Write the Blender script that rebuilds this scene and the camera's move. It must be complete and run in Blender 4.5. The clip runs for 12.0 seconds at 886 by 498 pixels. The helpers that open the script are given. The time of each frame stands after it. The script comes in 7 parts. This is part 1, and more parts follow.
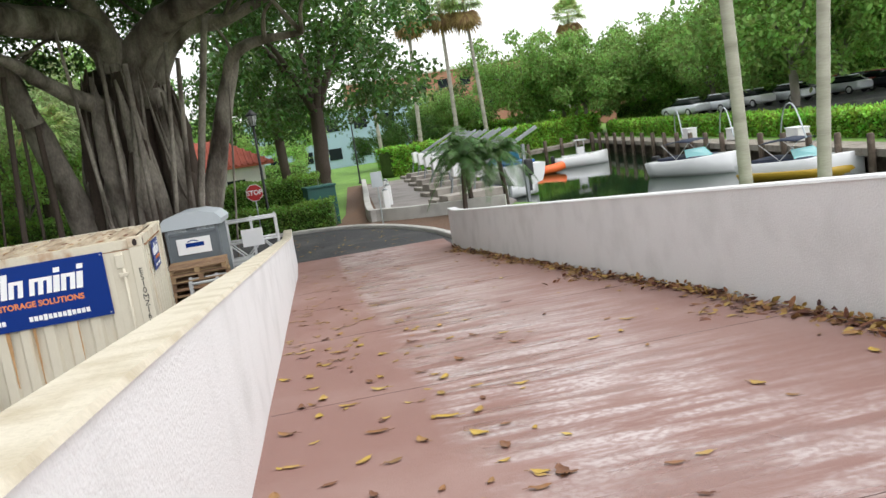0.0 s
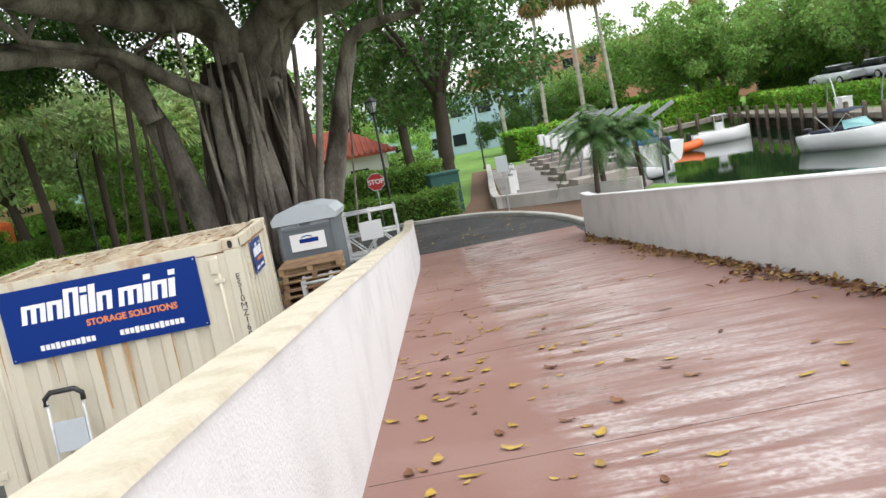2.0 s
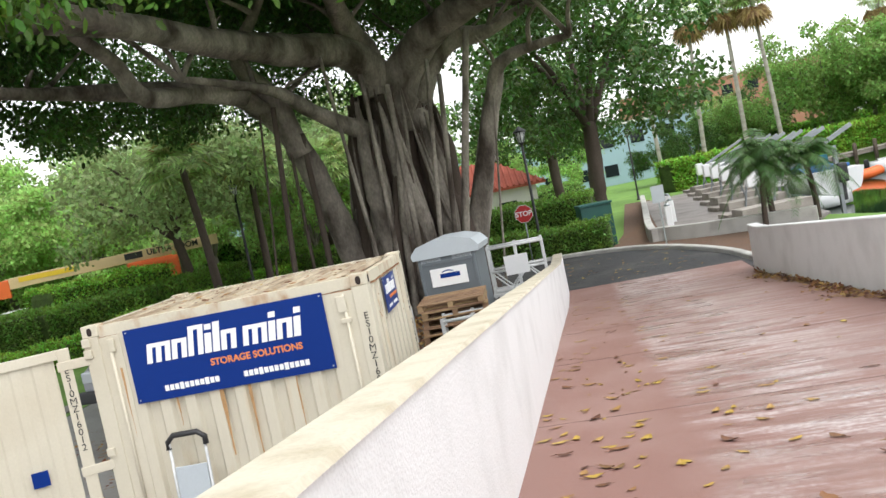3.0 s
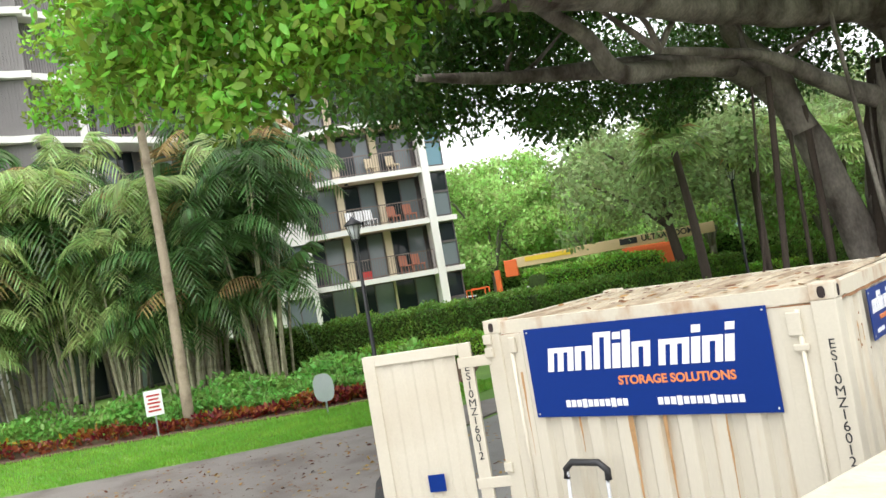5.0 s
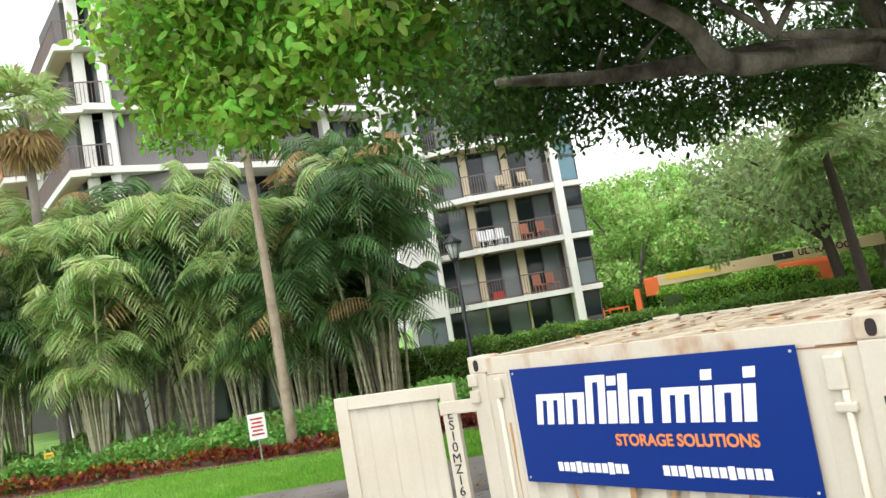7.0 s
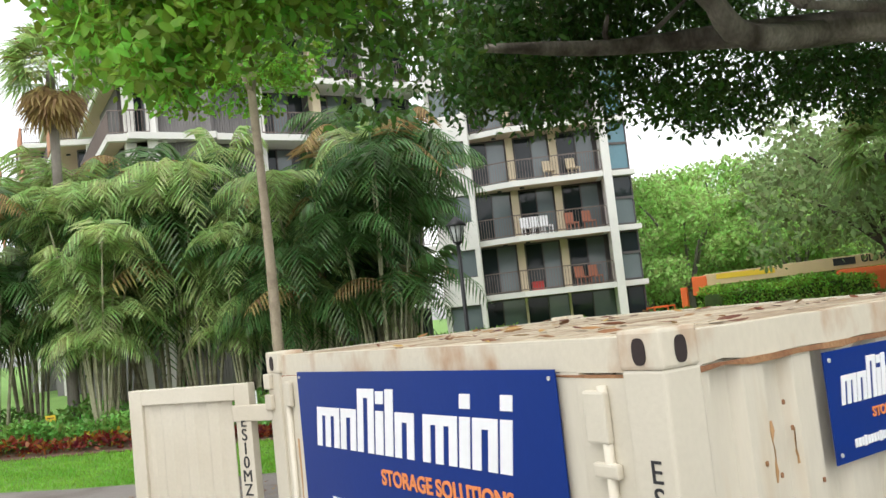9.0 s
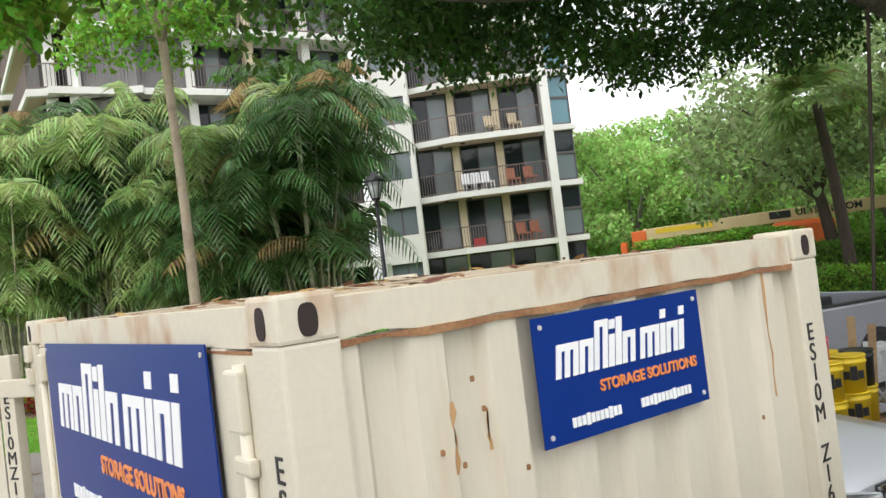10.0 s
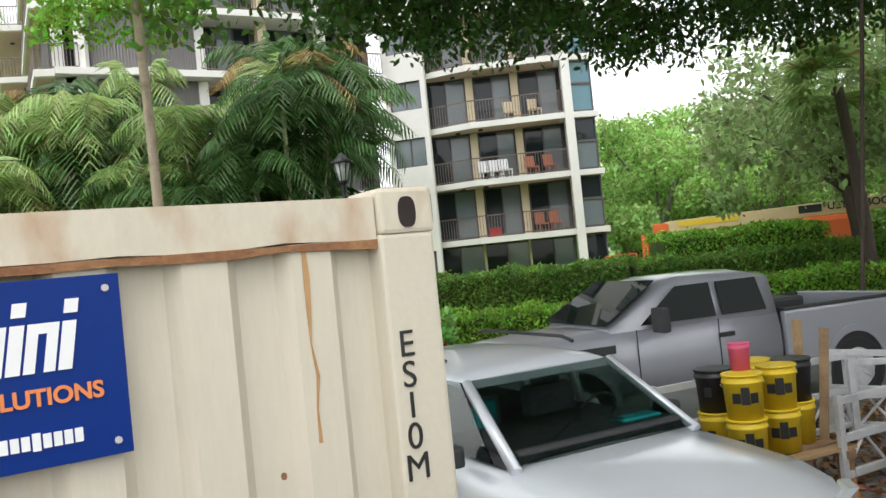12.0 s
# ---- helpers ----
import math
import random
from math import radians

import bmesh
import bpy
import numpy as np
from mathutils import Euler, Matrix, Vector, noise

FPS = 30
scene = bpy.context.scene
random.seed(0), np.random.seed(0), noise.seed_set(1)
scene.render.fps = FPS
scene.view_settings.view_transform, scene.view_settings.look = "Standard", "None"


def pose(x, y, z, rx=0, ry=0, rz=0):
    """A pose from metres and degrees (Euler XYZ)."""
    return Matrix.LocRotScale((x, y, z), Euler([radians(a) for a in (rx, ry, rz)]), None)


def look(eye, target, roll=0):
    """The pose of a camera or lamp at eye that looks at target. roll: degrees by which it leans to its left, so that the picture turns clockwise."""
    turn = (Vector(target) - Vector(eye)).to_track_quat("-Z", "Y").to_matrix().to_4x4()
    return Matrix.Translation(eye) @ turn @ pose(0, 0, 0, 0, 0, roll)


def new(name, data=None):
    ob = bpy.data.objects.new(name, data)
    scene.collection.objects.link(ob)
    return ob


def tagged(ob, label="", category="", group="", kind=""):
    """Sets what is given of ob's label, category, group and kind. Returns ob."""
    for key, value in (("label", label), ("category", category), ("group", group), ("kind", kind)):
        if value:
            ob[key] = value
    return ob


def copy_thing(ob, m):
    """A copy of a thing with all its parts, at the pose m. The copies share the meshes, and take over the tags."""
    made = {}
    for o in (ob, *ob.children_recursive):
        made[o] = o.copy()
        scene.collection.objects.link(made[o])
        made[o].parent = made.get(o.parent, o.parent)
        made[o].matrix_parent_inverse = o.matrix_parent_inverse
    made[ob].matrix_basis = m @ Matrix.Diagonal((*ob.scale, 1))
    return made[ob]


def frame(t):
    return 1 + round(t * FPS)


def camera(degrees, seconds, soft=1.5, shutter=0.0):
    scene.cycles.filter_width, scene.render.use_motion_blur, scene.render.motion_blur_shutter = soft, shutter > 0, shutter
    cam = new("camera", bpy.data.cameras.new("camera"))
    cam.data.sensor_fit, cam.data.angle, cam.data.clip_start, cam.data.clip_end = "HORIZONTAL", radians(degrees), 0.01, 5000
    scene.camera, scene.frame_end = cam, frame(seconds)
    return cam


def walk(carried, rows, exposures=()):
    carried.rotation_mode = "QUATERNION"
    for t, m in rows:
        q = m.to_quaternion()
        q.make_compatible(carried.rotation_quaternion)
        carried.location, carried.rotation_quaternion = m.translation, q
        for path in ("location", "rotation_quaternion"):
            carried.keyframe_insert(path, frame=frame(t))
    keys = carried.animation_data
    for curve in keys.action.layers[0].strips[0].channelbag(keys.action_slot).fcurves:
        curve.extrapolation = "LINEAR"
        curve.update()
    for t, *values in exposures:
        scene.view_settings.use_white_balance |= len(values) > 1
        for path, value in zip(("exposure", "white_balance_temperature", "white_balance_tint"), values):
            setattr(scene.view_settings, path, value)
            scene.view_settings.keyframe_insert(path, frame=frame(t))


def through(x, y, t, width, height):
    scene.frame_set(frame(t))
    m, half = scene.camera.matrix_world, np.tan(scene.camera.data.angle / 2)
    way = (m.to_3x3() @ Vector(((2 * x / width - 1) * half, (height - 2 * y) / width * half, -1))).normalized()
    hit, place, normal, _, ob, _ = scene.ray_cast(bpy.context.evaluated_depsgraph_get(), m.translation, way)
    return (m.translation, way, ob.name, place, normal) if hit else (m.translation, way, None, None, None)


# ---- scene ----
cam = camera(56.1, 12.0)
PATH = [
    (0, (1.355, -10.788, 3.408), (1.784, -8.858, 3.111), -8.5),
    (0.5, (1.409, -10.371, 3.407), (1.74, -8.411, 3.182), -9.8),
    (1, (1.469, -10.059, 3.376), (1.675, -8.079, 3.189), -9.8),
    (1.5, (1.553, -9.63, 3.324), (1.664, -7.649, 3.075), -10.0),
    (2, (1.596, -9.142, 3.323), (1.724, -7.167, 3.04), -10.8),
    (2.5, (1.651, -8.636, 3.295), (1.684, -6.651, 3.047), -11.5),
    (2.7, (1.684, -8.446, 3.264), (1.618, -6.457, 3.067), -11.8),
    (4.3, (1.58, -6.717, 3.177), (0.762, -4.892, 3.195), -7.9),
    (4.5, (1.625, -6.548, 3.161), (0.674, -4.79, 3.213), -8.0),
    (5, (1.658, -6.047, 3.086), (0.38, -4.51, 3.144), -9.6),
    (5.5, (1.677, -5.552, 3.061), (0.365, -4.045, 3.15), -11.9),
    (6, (1.749, -5.038, 2.993), (0.333, -3.63, 3.103), -9.5),
    (6.5, (1.726, -4.521, 2.954), (0.265, -3.166, 3.123), -9.9),
    (7, (1.747, -4.015, 2.901), (0.211, -2.746, 3.068), -9.8),
    (7.2, (1.724, -3.803, 2.899), (0.148, -2.583, 3.071), -8.9),
    (8.8, (1.65, -2.103, 2.73), (0.001, -0.983, 2.899), -6.0),
    (9, (1.697, -1.905, 2.701), (0.054, -0.775, 2.858), -6.2),
    (9.5, (1.761, -1.354, 2.644), (0.122, -0.212, 2.736), -6.2),
    (10, (1.839, -0.863, 2.611), (0.241, 0.339, 2.655), -6.9),
    (10.5, (1.942, -0.348, 2.521), (0.359, 0.872, 2.471), -6.9),
    (11, (1.924, 0.18, 2.48), (0.355, 1.416, 2.388), -6.2),
    (11.5, (1.984, 0.666, 2.418), (0.381, 1.859, 2.341), -6.1),
    (12, (1.917, 1.197, 2.376), (0.249, 2.3, 2.411), -5.7),
]
EXPOSURE = [(0.0, 1.0), (1.0, 1.12), (2.7, 1.15), (4.3, 1.55), (5.2, 1.42), (6.0, 1.4), (7.5, 1.35), (9.4, 1.08), (10.4, 1.15), (12.0, 1.12)]
walk(cam, [(t, look(eye, target, roll)) for t, eye, target, roll in PATH], EXPOSURE)

# ---- world, sun, exposure ----
world = bpy.data.worlds.new("sky")
scene.world = world
world.use_nodes = True
wn, wl = world.node_tree.nodes, world.node_tree.links
sky = wn.new("ShaderNodeTexSky")
sky.sky_type = "NISHITA"
sky.sun_disc = False
sky.sun_elevation, sky.sun_rotation = radians(67), radians(131)
sky.air_density, sky.dust_density, sky.ozone_density = 1.0, 1.5, 1.0
grey = wn.new("ShaderNodeHueSaturation")
grey.inputs["Saturation"].default_value = 0.12
wl.new(sky.outputs[0], grey.inputs["Color"])
wl.new(grey.outputs[0], wn["Background"].inputs["Color"])
wn["Background"].inputs["Strength"].default_value = 0.17
sun = new("sun", bpy.data.lights.new("sun", "SUN"))
sun.data.energy, sun.data.angle, sun.data.color = 0.5, radians(60), (1.0, 0.98, 0.95)
sun.matrix_world = look((25, -22, 78), (0, 0, 0))


# ---- materials ----
def material(name, colour, rough=0.7, metal=0.0, vary=0.25, scale=3.0, fine=40.0, bump=0.15, second=None, spots=0.5, stretch=(1, 1, 1), coat=0.0, random_tint=0.0, island=0.0):
    """A surface with large stains and fine grain; second: the stain colour; spots: how much of it."""
    m = bpy.data.materials.new(name)
    m.use_nodes = True
    n, l = m.node_tree.nodes, m.node_tree.links
    b = n["Principled BSDF"]
    b.inputs["Roughness"].default_value, b.inputs["Metallic"].default_value = rough, metal
    b.inputs["Coat Weight"].default_value = coat
    b.inputs["Coat Roughness"].default_value = 0.08
    geo, mapping = n.new("ShaderNodeNewGeometry"), n.new("ShaderNodeMapping")
    mapping.inputs["Scale"].default_value = stretch
    l.new(geo.outputs["Position"], mapping.inputs["Vector"])
    big, small = n.new("ShaderNodeTexNoise"), n.new("ShaderNodeTexNoise")
    big.inputs["Scale"].default_value, big.inputs["Detail"].default_value = scale, 6
    small.inputs["Scale"].default_value, small.inputs["Detail"].default_value = fine, 4
    for tex in (big, small):
        l.new(mapping.outputs[0], tex.inputs["Vector"])
    ramp = n.new("ShaderNodeValToRGB")
    ramp.color_ramp.elements[0].position, ramp.color_ramp.elements[1].position = 0.62 - spots * 0.35, 0.9 - spots * 0.35
    stain = second or tuple(c * (1 - vary) for c in colour)
    ramp.color_ramp.elements[0].color, ramp.color_ramp.elements[1].color = (*colour, 1), (*stain, 1)
    l.new(big.outputs["Fac"], ramp.inputs[0])
    mix = n.new("ShaderNodeMix")
    mix.data_type, mix.blend_type = "RGBA", "MULTIPLY"
    mix.inputs["Factor"].default_value = 1.0
    grain = n.new("ShaderNodeMapRange")
    grain.inputs["To Min"].default_value, grain.inputs["To Max"].default_value = 1 - vary, 1 + vary
    l.new(small.outputs["Fac"], grain.inputs[0])
    l.new(ramp.outputs[0], mix.inputs["A"])
    l.new(grain.outputs[0], mix.inputs["B"])
    out = mix.outputs["Result"]
    if random_tint or island:
        hue, src = n.new("ShaderNodeHueSaturation"), n.new("ShaderNodeObjectInfo") if random_tint else geo
        amount = random_tint or island
        for k, (key, a, c) in enumerate((("Value", 1 - amount, 1 + amount), ("Hue", 0.5 - amount * 0.06, 0.5 + amount * 0.06))):
            r = n.new("ShaderNodeMapRange")
            r.inputs["To Min"].default_value, r.inputs["To Max"].default_value = a, c
            l.new(src.outputs["Random" if random_tint else "Random Per Island"], r.inputs[0])
            l.new(r.outputs[0], hue.inputs[key])
        l.new(out, hue.inputs["Color"])
        out = hue.outputs[0]
    l.new(out, b.inputs["Base Color"])
    if bump:
        bp = n.new("ShaderNodeBump")
        bp.inputs["Strength"].default_value, bp.inputs["Distance"].default_value = bump, 0.02
        l.new(small.outputs["Fac"], bp.inputs["Height"])
        l.new(bp.outputs[0], b.inputs["Normal"])
    return m


def leaf_material(name, colour, second, rough=0.45, island=0.45, through=0.5):
    m = material(name, colour, rough, 0, 0.15, 1.2, 15, 0, second, 0.55, island=island)
    n, l = m.node_tree.nodes, m.node_tree.links
    b, tr, mx = n["Principled BSDF"], n.new("ShaderNodeBsdfTranslucent"), n.new("ShaderNodeMixShader")
    l.new(b.inputs["Base Color"].links[0].from_socket, tr.inputs["Color"])
    mx.inputs[0].default_value = through
    l.new(b.outputs[0], mx.inputs[1])
    l.new(tr.outputs[0], mx.inputs[2])
    l.new(mx.outputs[0], n["Material Output"].inputs["Surface"])
    return m


def glass_material(name, tint, rough=0.03):
    m = material(name, tint, rough, 0, 0.05, 0.6, 5, 0)
    m.node_tree.nodes["Principled BSDF"].inputs["Specular IOR Level"].default_value = 0.5
    return m


M_STUCCO = material("white_stucco", (0.73, 0.73, 0.725), 0.85, 0, 0.08, 1.6, 60, 0.35, (0.62, 0.62, 0.61), 0.4)
M_CAP = material("cream_cap_paint", (0.58, 0.53, 0.42), 0.8, 0, 0.14, 4.0, 50, 0.35, (0.42, 0.36, 0.25), 0.45)
M_ASPHALT = material("dark_asphalt", (0.038, 0.038, 0.04), 0.75, 0, 0.4, 0.8, 120, 0.4, (0.09, 0.085, 0.08), 0.4)
M_DRIVE = material("wet_grey_drive", (0.21, 0.2, 0.19), 0.5, 0, 0.2, 0.7, 60, 0.25, (0.12, 0.11, 0.1), 0.45)
M_PATH = material("grey_concrete", (0.23, 0.205, 0.19), 0.6, 0, 0.18, 0.9, 60, 0.25, (0.13, 0.105, 0.095), 0.5)
M_CURB = material("pale_concrete", (0.5, 0.49, 0.46), 0.85, 0, 0.15, 1.5, 60, 0.25, (0.33, 0.31, 0.29), 0.4)
M_GRASS_SOIL = material("lawn_soil", (0.13, 0.26, 0.045), 0.9, 0, 0.35, 0.5, 30, 0.5, (0.19, 0.34, 0.06), 0.5)
M_MULCH = material("leaf_mulch", (0.14, 0.088, 0.06), 0.95, 0, 0.5, 2.0, 50, 0.8, (0.17, 0.09, 0.05), 0.5)
M_CREAM = material("cream_container_paint", (0.60, 0.55, 0.44), 0.5, 0, 0.06, 1.1, 45, 0.08, (0.52, 0.46, 0.35), 0.35)
M_RAIL_RUST = material("rust_stained_cream_paint", (0.60, 0.545, 0.43), 0.55, 0, 0.08, 5.5, 45, 0.12, (0.36, 0.17, 0.06), 0.34, stretch=(1, 1, 0.55))
M_WALL_CREAM = material("streaked_cream_paint", (0.60, 0.55, 0.44), 0.5, 0, 0.06, 3.2, 45, 0.08, (0.50, 0.36, 0.20), 0.10, stretch=(1.6, 1.6, 0.25))
M_RUST = material("rust", (0.24, 0.11, 0.05), 0.9, 0, 0.4, 6, 60, 0.4, (0.36, 0.2, 0.09), 0.5)
M_HOLE = material("cavity_shade", (0.03, 0.02, 0.018), 0.9, 0, 0.3, 8, 60, 0)
M_BLUE = material("blue_sign", (0.002, 0.027, 0.19), 0.35, 0, 0.05, 1, 30, 0.02)
M_BLUE.node_tree.nodes["Principled BSDF"].inputs["Specular IOR Level"].default_value = 0.2
M_WHITE = material("white_vinyl", (0.82, 0.82, 0.82), 0.45, 0, 0.04, 2, 30, 0)
M_ORANGE = material("orange_vinyl", (0.75, 0.24, 0.07), 0.5, 0, 0.05, 2, 30, 0)
M_BLACK = material("black_paint", (0.02, 0.02, 0.022), 0.45, 0, 0.2, 3, 40, 0.05)
M_BARK = material("banyan_bark", (0.30, 0.265, 0.225), 0.9, 0, 0.55, 1.5, 18, 1.0, (0.06, 0.045, 0.035), 0.68, stretch=(1, 1, 0.5))
M_BARK_DARK = material("dark_bark", (0.09, 0.068, 0.054), 0.95, 0, 0.35, 2.5, 30, 0.8, (0.07, 0.05, 0.04), 0.5, stretch=(1, 1, 0.3))
# Dark crown and brighter near edge: shade and daylight put into the leaf colours.
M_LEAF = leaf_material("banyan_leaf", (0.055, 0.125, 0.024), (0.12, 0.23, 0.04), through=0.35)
M_LEAF_MID = leaf_material("lit_banyan_leaf", (0.09, 0.19, 0.032), (0.19, 0.34, 0.055), through=0.45)
M_LEAF_LIGHT = leaf_material("bright_leaf", (0.20, 0.40, 0.045), (0.40, 0.60, 0.085), island=0.6)
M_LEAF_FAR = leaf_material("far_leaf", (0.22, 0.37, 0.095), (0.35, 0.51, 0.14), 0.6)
M_HEDGE = leaf_material("hedge_leaf", (0.14, 0.27, 0.045), (0.25, 0.41, 0.065), 0.45)
M_WATER = material("canal_water", (0.012, 0.028, 0.014), 0.04, 0, 0.2, 0.4, 2.2, 0.12, stretch=(1, 1, 1))
M_BLD_WHITE = material("white_facade_paint", (0.74, 0.72, 0.68), 0.8, 0, 0.06, 0.4, 10, 0.05, (0.62, 0.59, 0.55), 0.3)
M_BLD_CREAM = material("cream_facade_paint", (0.62, 0.52, 0.36), 0.8, 0, 0.06, 0.4, 10, 0.05)
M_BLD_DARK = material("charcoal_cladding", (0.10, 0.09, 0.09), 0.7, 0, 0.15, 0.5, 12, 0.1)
M_WINDOW = glass_material("window_glass", (0.02, 0.026, 0.03))
M_WINDOW.node_tree.nodes["Principled BSDF"].inputs["Specular IOR Level"].default_value = 0.3
M_WINDOW_BLUE = glass_material("blue_window_glass", (0.10, 0.22, 0.27))


# red concrete of the ramp, scuffed pale and wet along the wheel track
def ramp_material():
    m = material("red_ramp_concrete", (0.25, 0.132, 0.108), 0.6, 0, 0.18, 0.8, 110, 0.3, (0.32, 0.20, 0.172), 0.45)
    n, l = m.node_tree.nodes, m.node_tree.links
    b = n["Principled BSDF"]
    b.inputs["Specular IOR Level"].default_value = 0.6
    co, sep = n.new("ShaderNodeTexCoord"), n.new("ShaderNodeSeparateXYZ")
    l.new(co.outputs["Object"], sep.inputs[0])

    def span(src, a, c, lo=0.0, hi=1.0):
        r = n.new("ShaderNodeMapRange")
        r.inputs["From Min"].default_value, r.inputs["From Max"].default_value = a, c
        r.inputs["To Min"].default_value, r.inputs["To Max"].default_value = lo, hi
        l.new(src, r.inputs[0])
        return r.outputs[0]

    def times(p, q, op="MULTIPLY"):
        k = n.new("ShaderNodeMath")
        k.operation = op
        for i, v in enumerate((p, q)):
            if isinstance(v, float):
                k.inputs[i].default_value = v
            else:
                l.new(v, k.inputs[i])
        return k.outputs[0]

    def cloud(scale, stretch, detail=6):
        mp, tex = n.new("ShaderNodeMapping"), n.new("ShaderNodeTexNoise")
        mp.inputs["Scale"].default_value = stretch
        tex.inputs["Scale"].default_value, tex.inputs["Detail"].default_value = scale, detail
        l.new(co.outputs["Object"], mp.inputs[0])
        l.new(mp.outputs[0], tex.inputs[0])
        return tex.outputs["Fac"]

    # the track: a sharp edge on one side, fading out on the other
    edge = times(sep.outputs["X"], span(cloud(2.5, (1, 1, 1)), 0.0, 1.0, -0.18, 0.18), "ADD")
    track = times(span(edge, 0.62, 0.80), span(edge, 3.5, 1.9))
    broom = span(cloud(2.0, (0.75, 4.2, 1), 9), 0.42, 0.58)
    patch = span(cloud(0.75, (1.0, 0.7, 1)), 0.32, 0.54)
    flecks = span(cloud(22.0, (1, 1, 1), 3), 0.40, 0.62, 0.35, 1.0)
    worn = times(times(times(broom, patch), flecks), track)
    mix = n.new("ShaderNodeMix")
    mix.data_type = "RGBA"
    l.new(times(worn, 0.75), mix.inputs["Factor"])
    l.new(b.inputs["Base Color"].links[0].from_socket, mix.inputs["A"])
    mix.inputs["B"].default_value = (0.62, 0.56, 0.55, 1)
    l.new(mix.outputs["Result"], b.inputs["Base Color"])
    wet = times(track, span(cloud(1.4, (0.5, 2.4, 1)), 0.42, 0.60))
    l.new(span(wet, 0.0, 1.0, 0.58, 0.24), b.inputs["Roughness"])
    return m


M_RAMP = ramp_material()


# ---- building helpers ----
def box(bm, cx, cy, cz, sx, sy, sz, m=None, bevel=0.0):
    """A box by its centre and size, optionally turned by the matrix m and bevelled."""
    r = bmesh.ops.create_cube(bm, size=1)
    vs = r["verts"]
    for v in vs:
        v.co = Vector((v.co.x * sx + cx, v.co.y * sy + cy, v.co.z * sz + cz))
    if bevel:
        es = list({e for v in vs for e in v.link_edges})
        vs = bmesh.ops.bevel(bm, geom=es, offset=bevel, segments=2, affect="EDGES", profile=0.6)["verts"]
    if m is not None:
        for v in set(vs):
            v.co = m @ v.co
    return vs


def tube(bm, points, radii, seg=10, lumps=0.0, seed=0):
    """A tapered tube along points, with closed ends."""
    pts = [Vector(p) for p in points]
    radii = radii if isinstance(radii, (list, tuple)) else [radii] * len(pts)
    rings = []
    up = Vector((0.13, 0.31, 0.94))
    for i, p in enumerate(pts):
        d = (pts[min(i + 1, len(pts) - 1)] - pts[max(i - 1, 0)]).normalized()
        a = d.cross(up if abs(d.dot(up)) < 0.95 else Vector((1, 0, 0))).normalized()
        b = d.cross(a)
        ring = []
        for k in range(seg):
            w = 2 * math.pi * k / seg
            r = radii[i]
            if lumps:
                r *= 1 + lumps * noise.noise(Vector((math.cos(w) * 1.4 + seed, math.sin(w) * 1.4, i * 0.45)))
            ring.append(bm.verts.new(p + (a * math.cos(w) + b * math.sin(w)) * r))
        rings.append(ring)
    for r0, r1 in zip(rings, rings[1:]):
        for k in range(seg):
            f = bm.faces.new((r0[k], r0[(k + 1) % seg], r1[(k + 1) % seg], r1[k]))
            f.smooth = seg > 6
    bm.faces.new(rings[0][::-1])
    bm.faces.new(rings[-1])


def prism(bm, outline, depth, m=None, axis="y"):
    """An outline in x and z pushed along y by depth (centred), or in x and y along z."""
    vs = []
    for s in (-0.5, 0.5):
        ring = []
        for a, b in outline:
            co = Vector((a, s * depth, b)) if axis == "y" else Vector((a, b, s * depth))
            ring.append(bm.verts.new(m @ co if m is not None else co))
        vs.append(ring)
    n = len(outline)
    for k in range(n):
        bm.faces.new((vs[0][k], vs[0][(k + 1) % n], vs[1][(k + 1) % n], vs[1][k]))
    bm.faces.new(vs[0][::-1])
    bm.faces.new(vs[1])


def thing(name, m, label, category, group="", kind=""):
    ob = new(name)
    ob.empty_display_size = 0.2
    ob.matrix_world = m
    return tagged(ob, label, category, group, kind)


def finish(name, bm, mat):
    bmesh.ops.recalc_face_normals(bm, faces=bm.faces)
    me = bpy.data.meshes.new(name)
    bm.to_mesh(me)
    bm.free()
    for k in (mat if isinstance(mat, (list, tuple)) else [mat]):
        me.materials.append(k)
    return me


def part(name, bm, mat, parent=None, label=""):
    """Links a bmesh as one mesh under a thing or a part, in the parent's own frame."""
    ob = new(name, finish(name, bm, mat))
    if parent is not None:
        ob.parent = parent
    return tagged(ob, label)


def single(name, bm, mat, m, label, category, group="", kind=""):
    ob = part(name, bm, mat)
    ob.matrix_world = m
    return tagged(ob, label, category, group, kind)


def raw_mesh(name, verts, faces, mat):
    me = bpy.data.meshes.new(name)
    me.from_pydata(verts, [], faces)
    me.materials.append(mat)
    return me


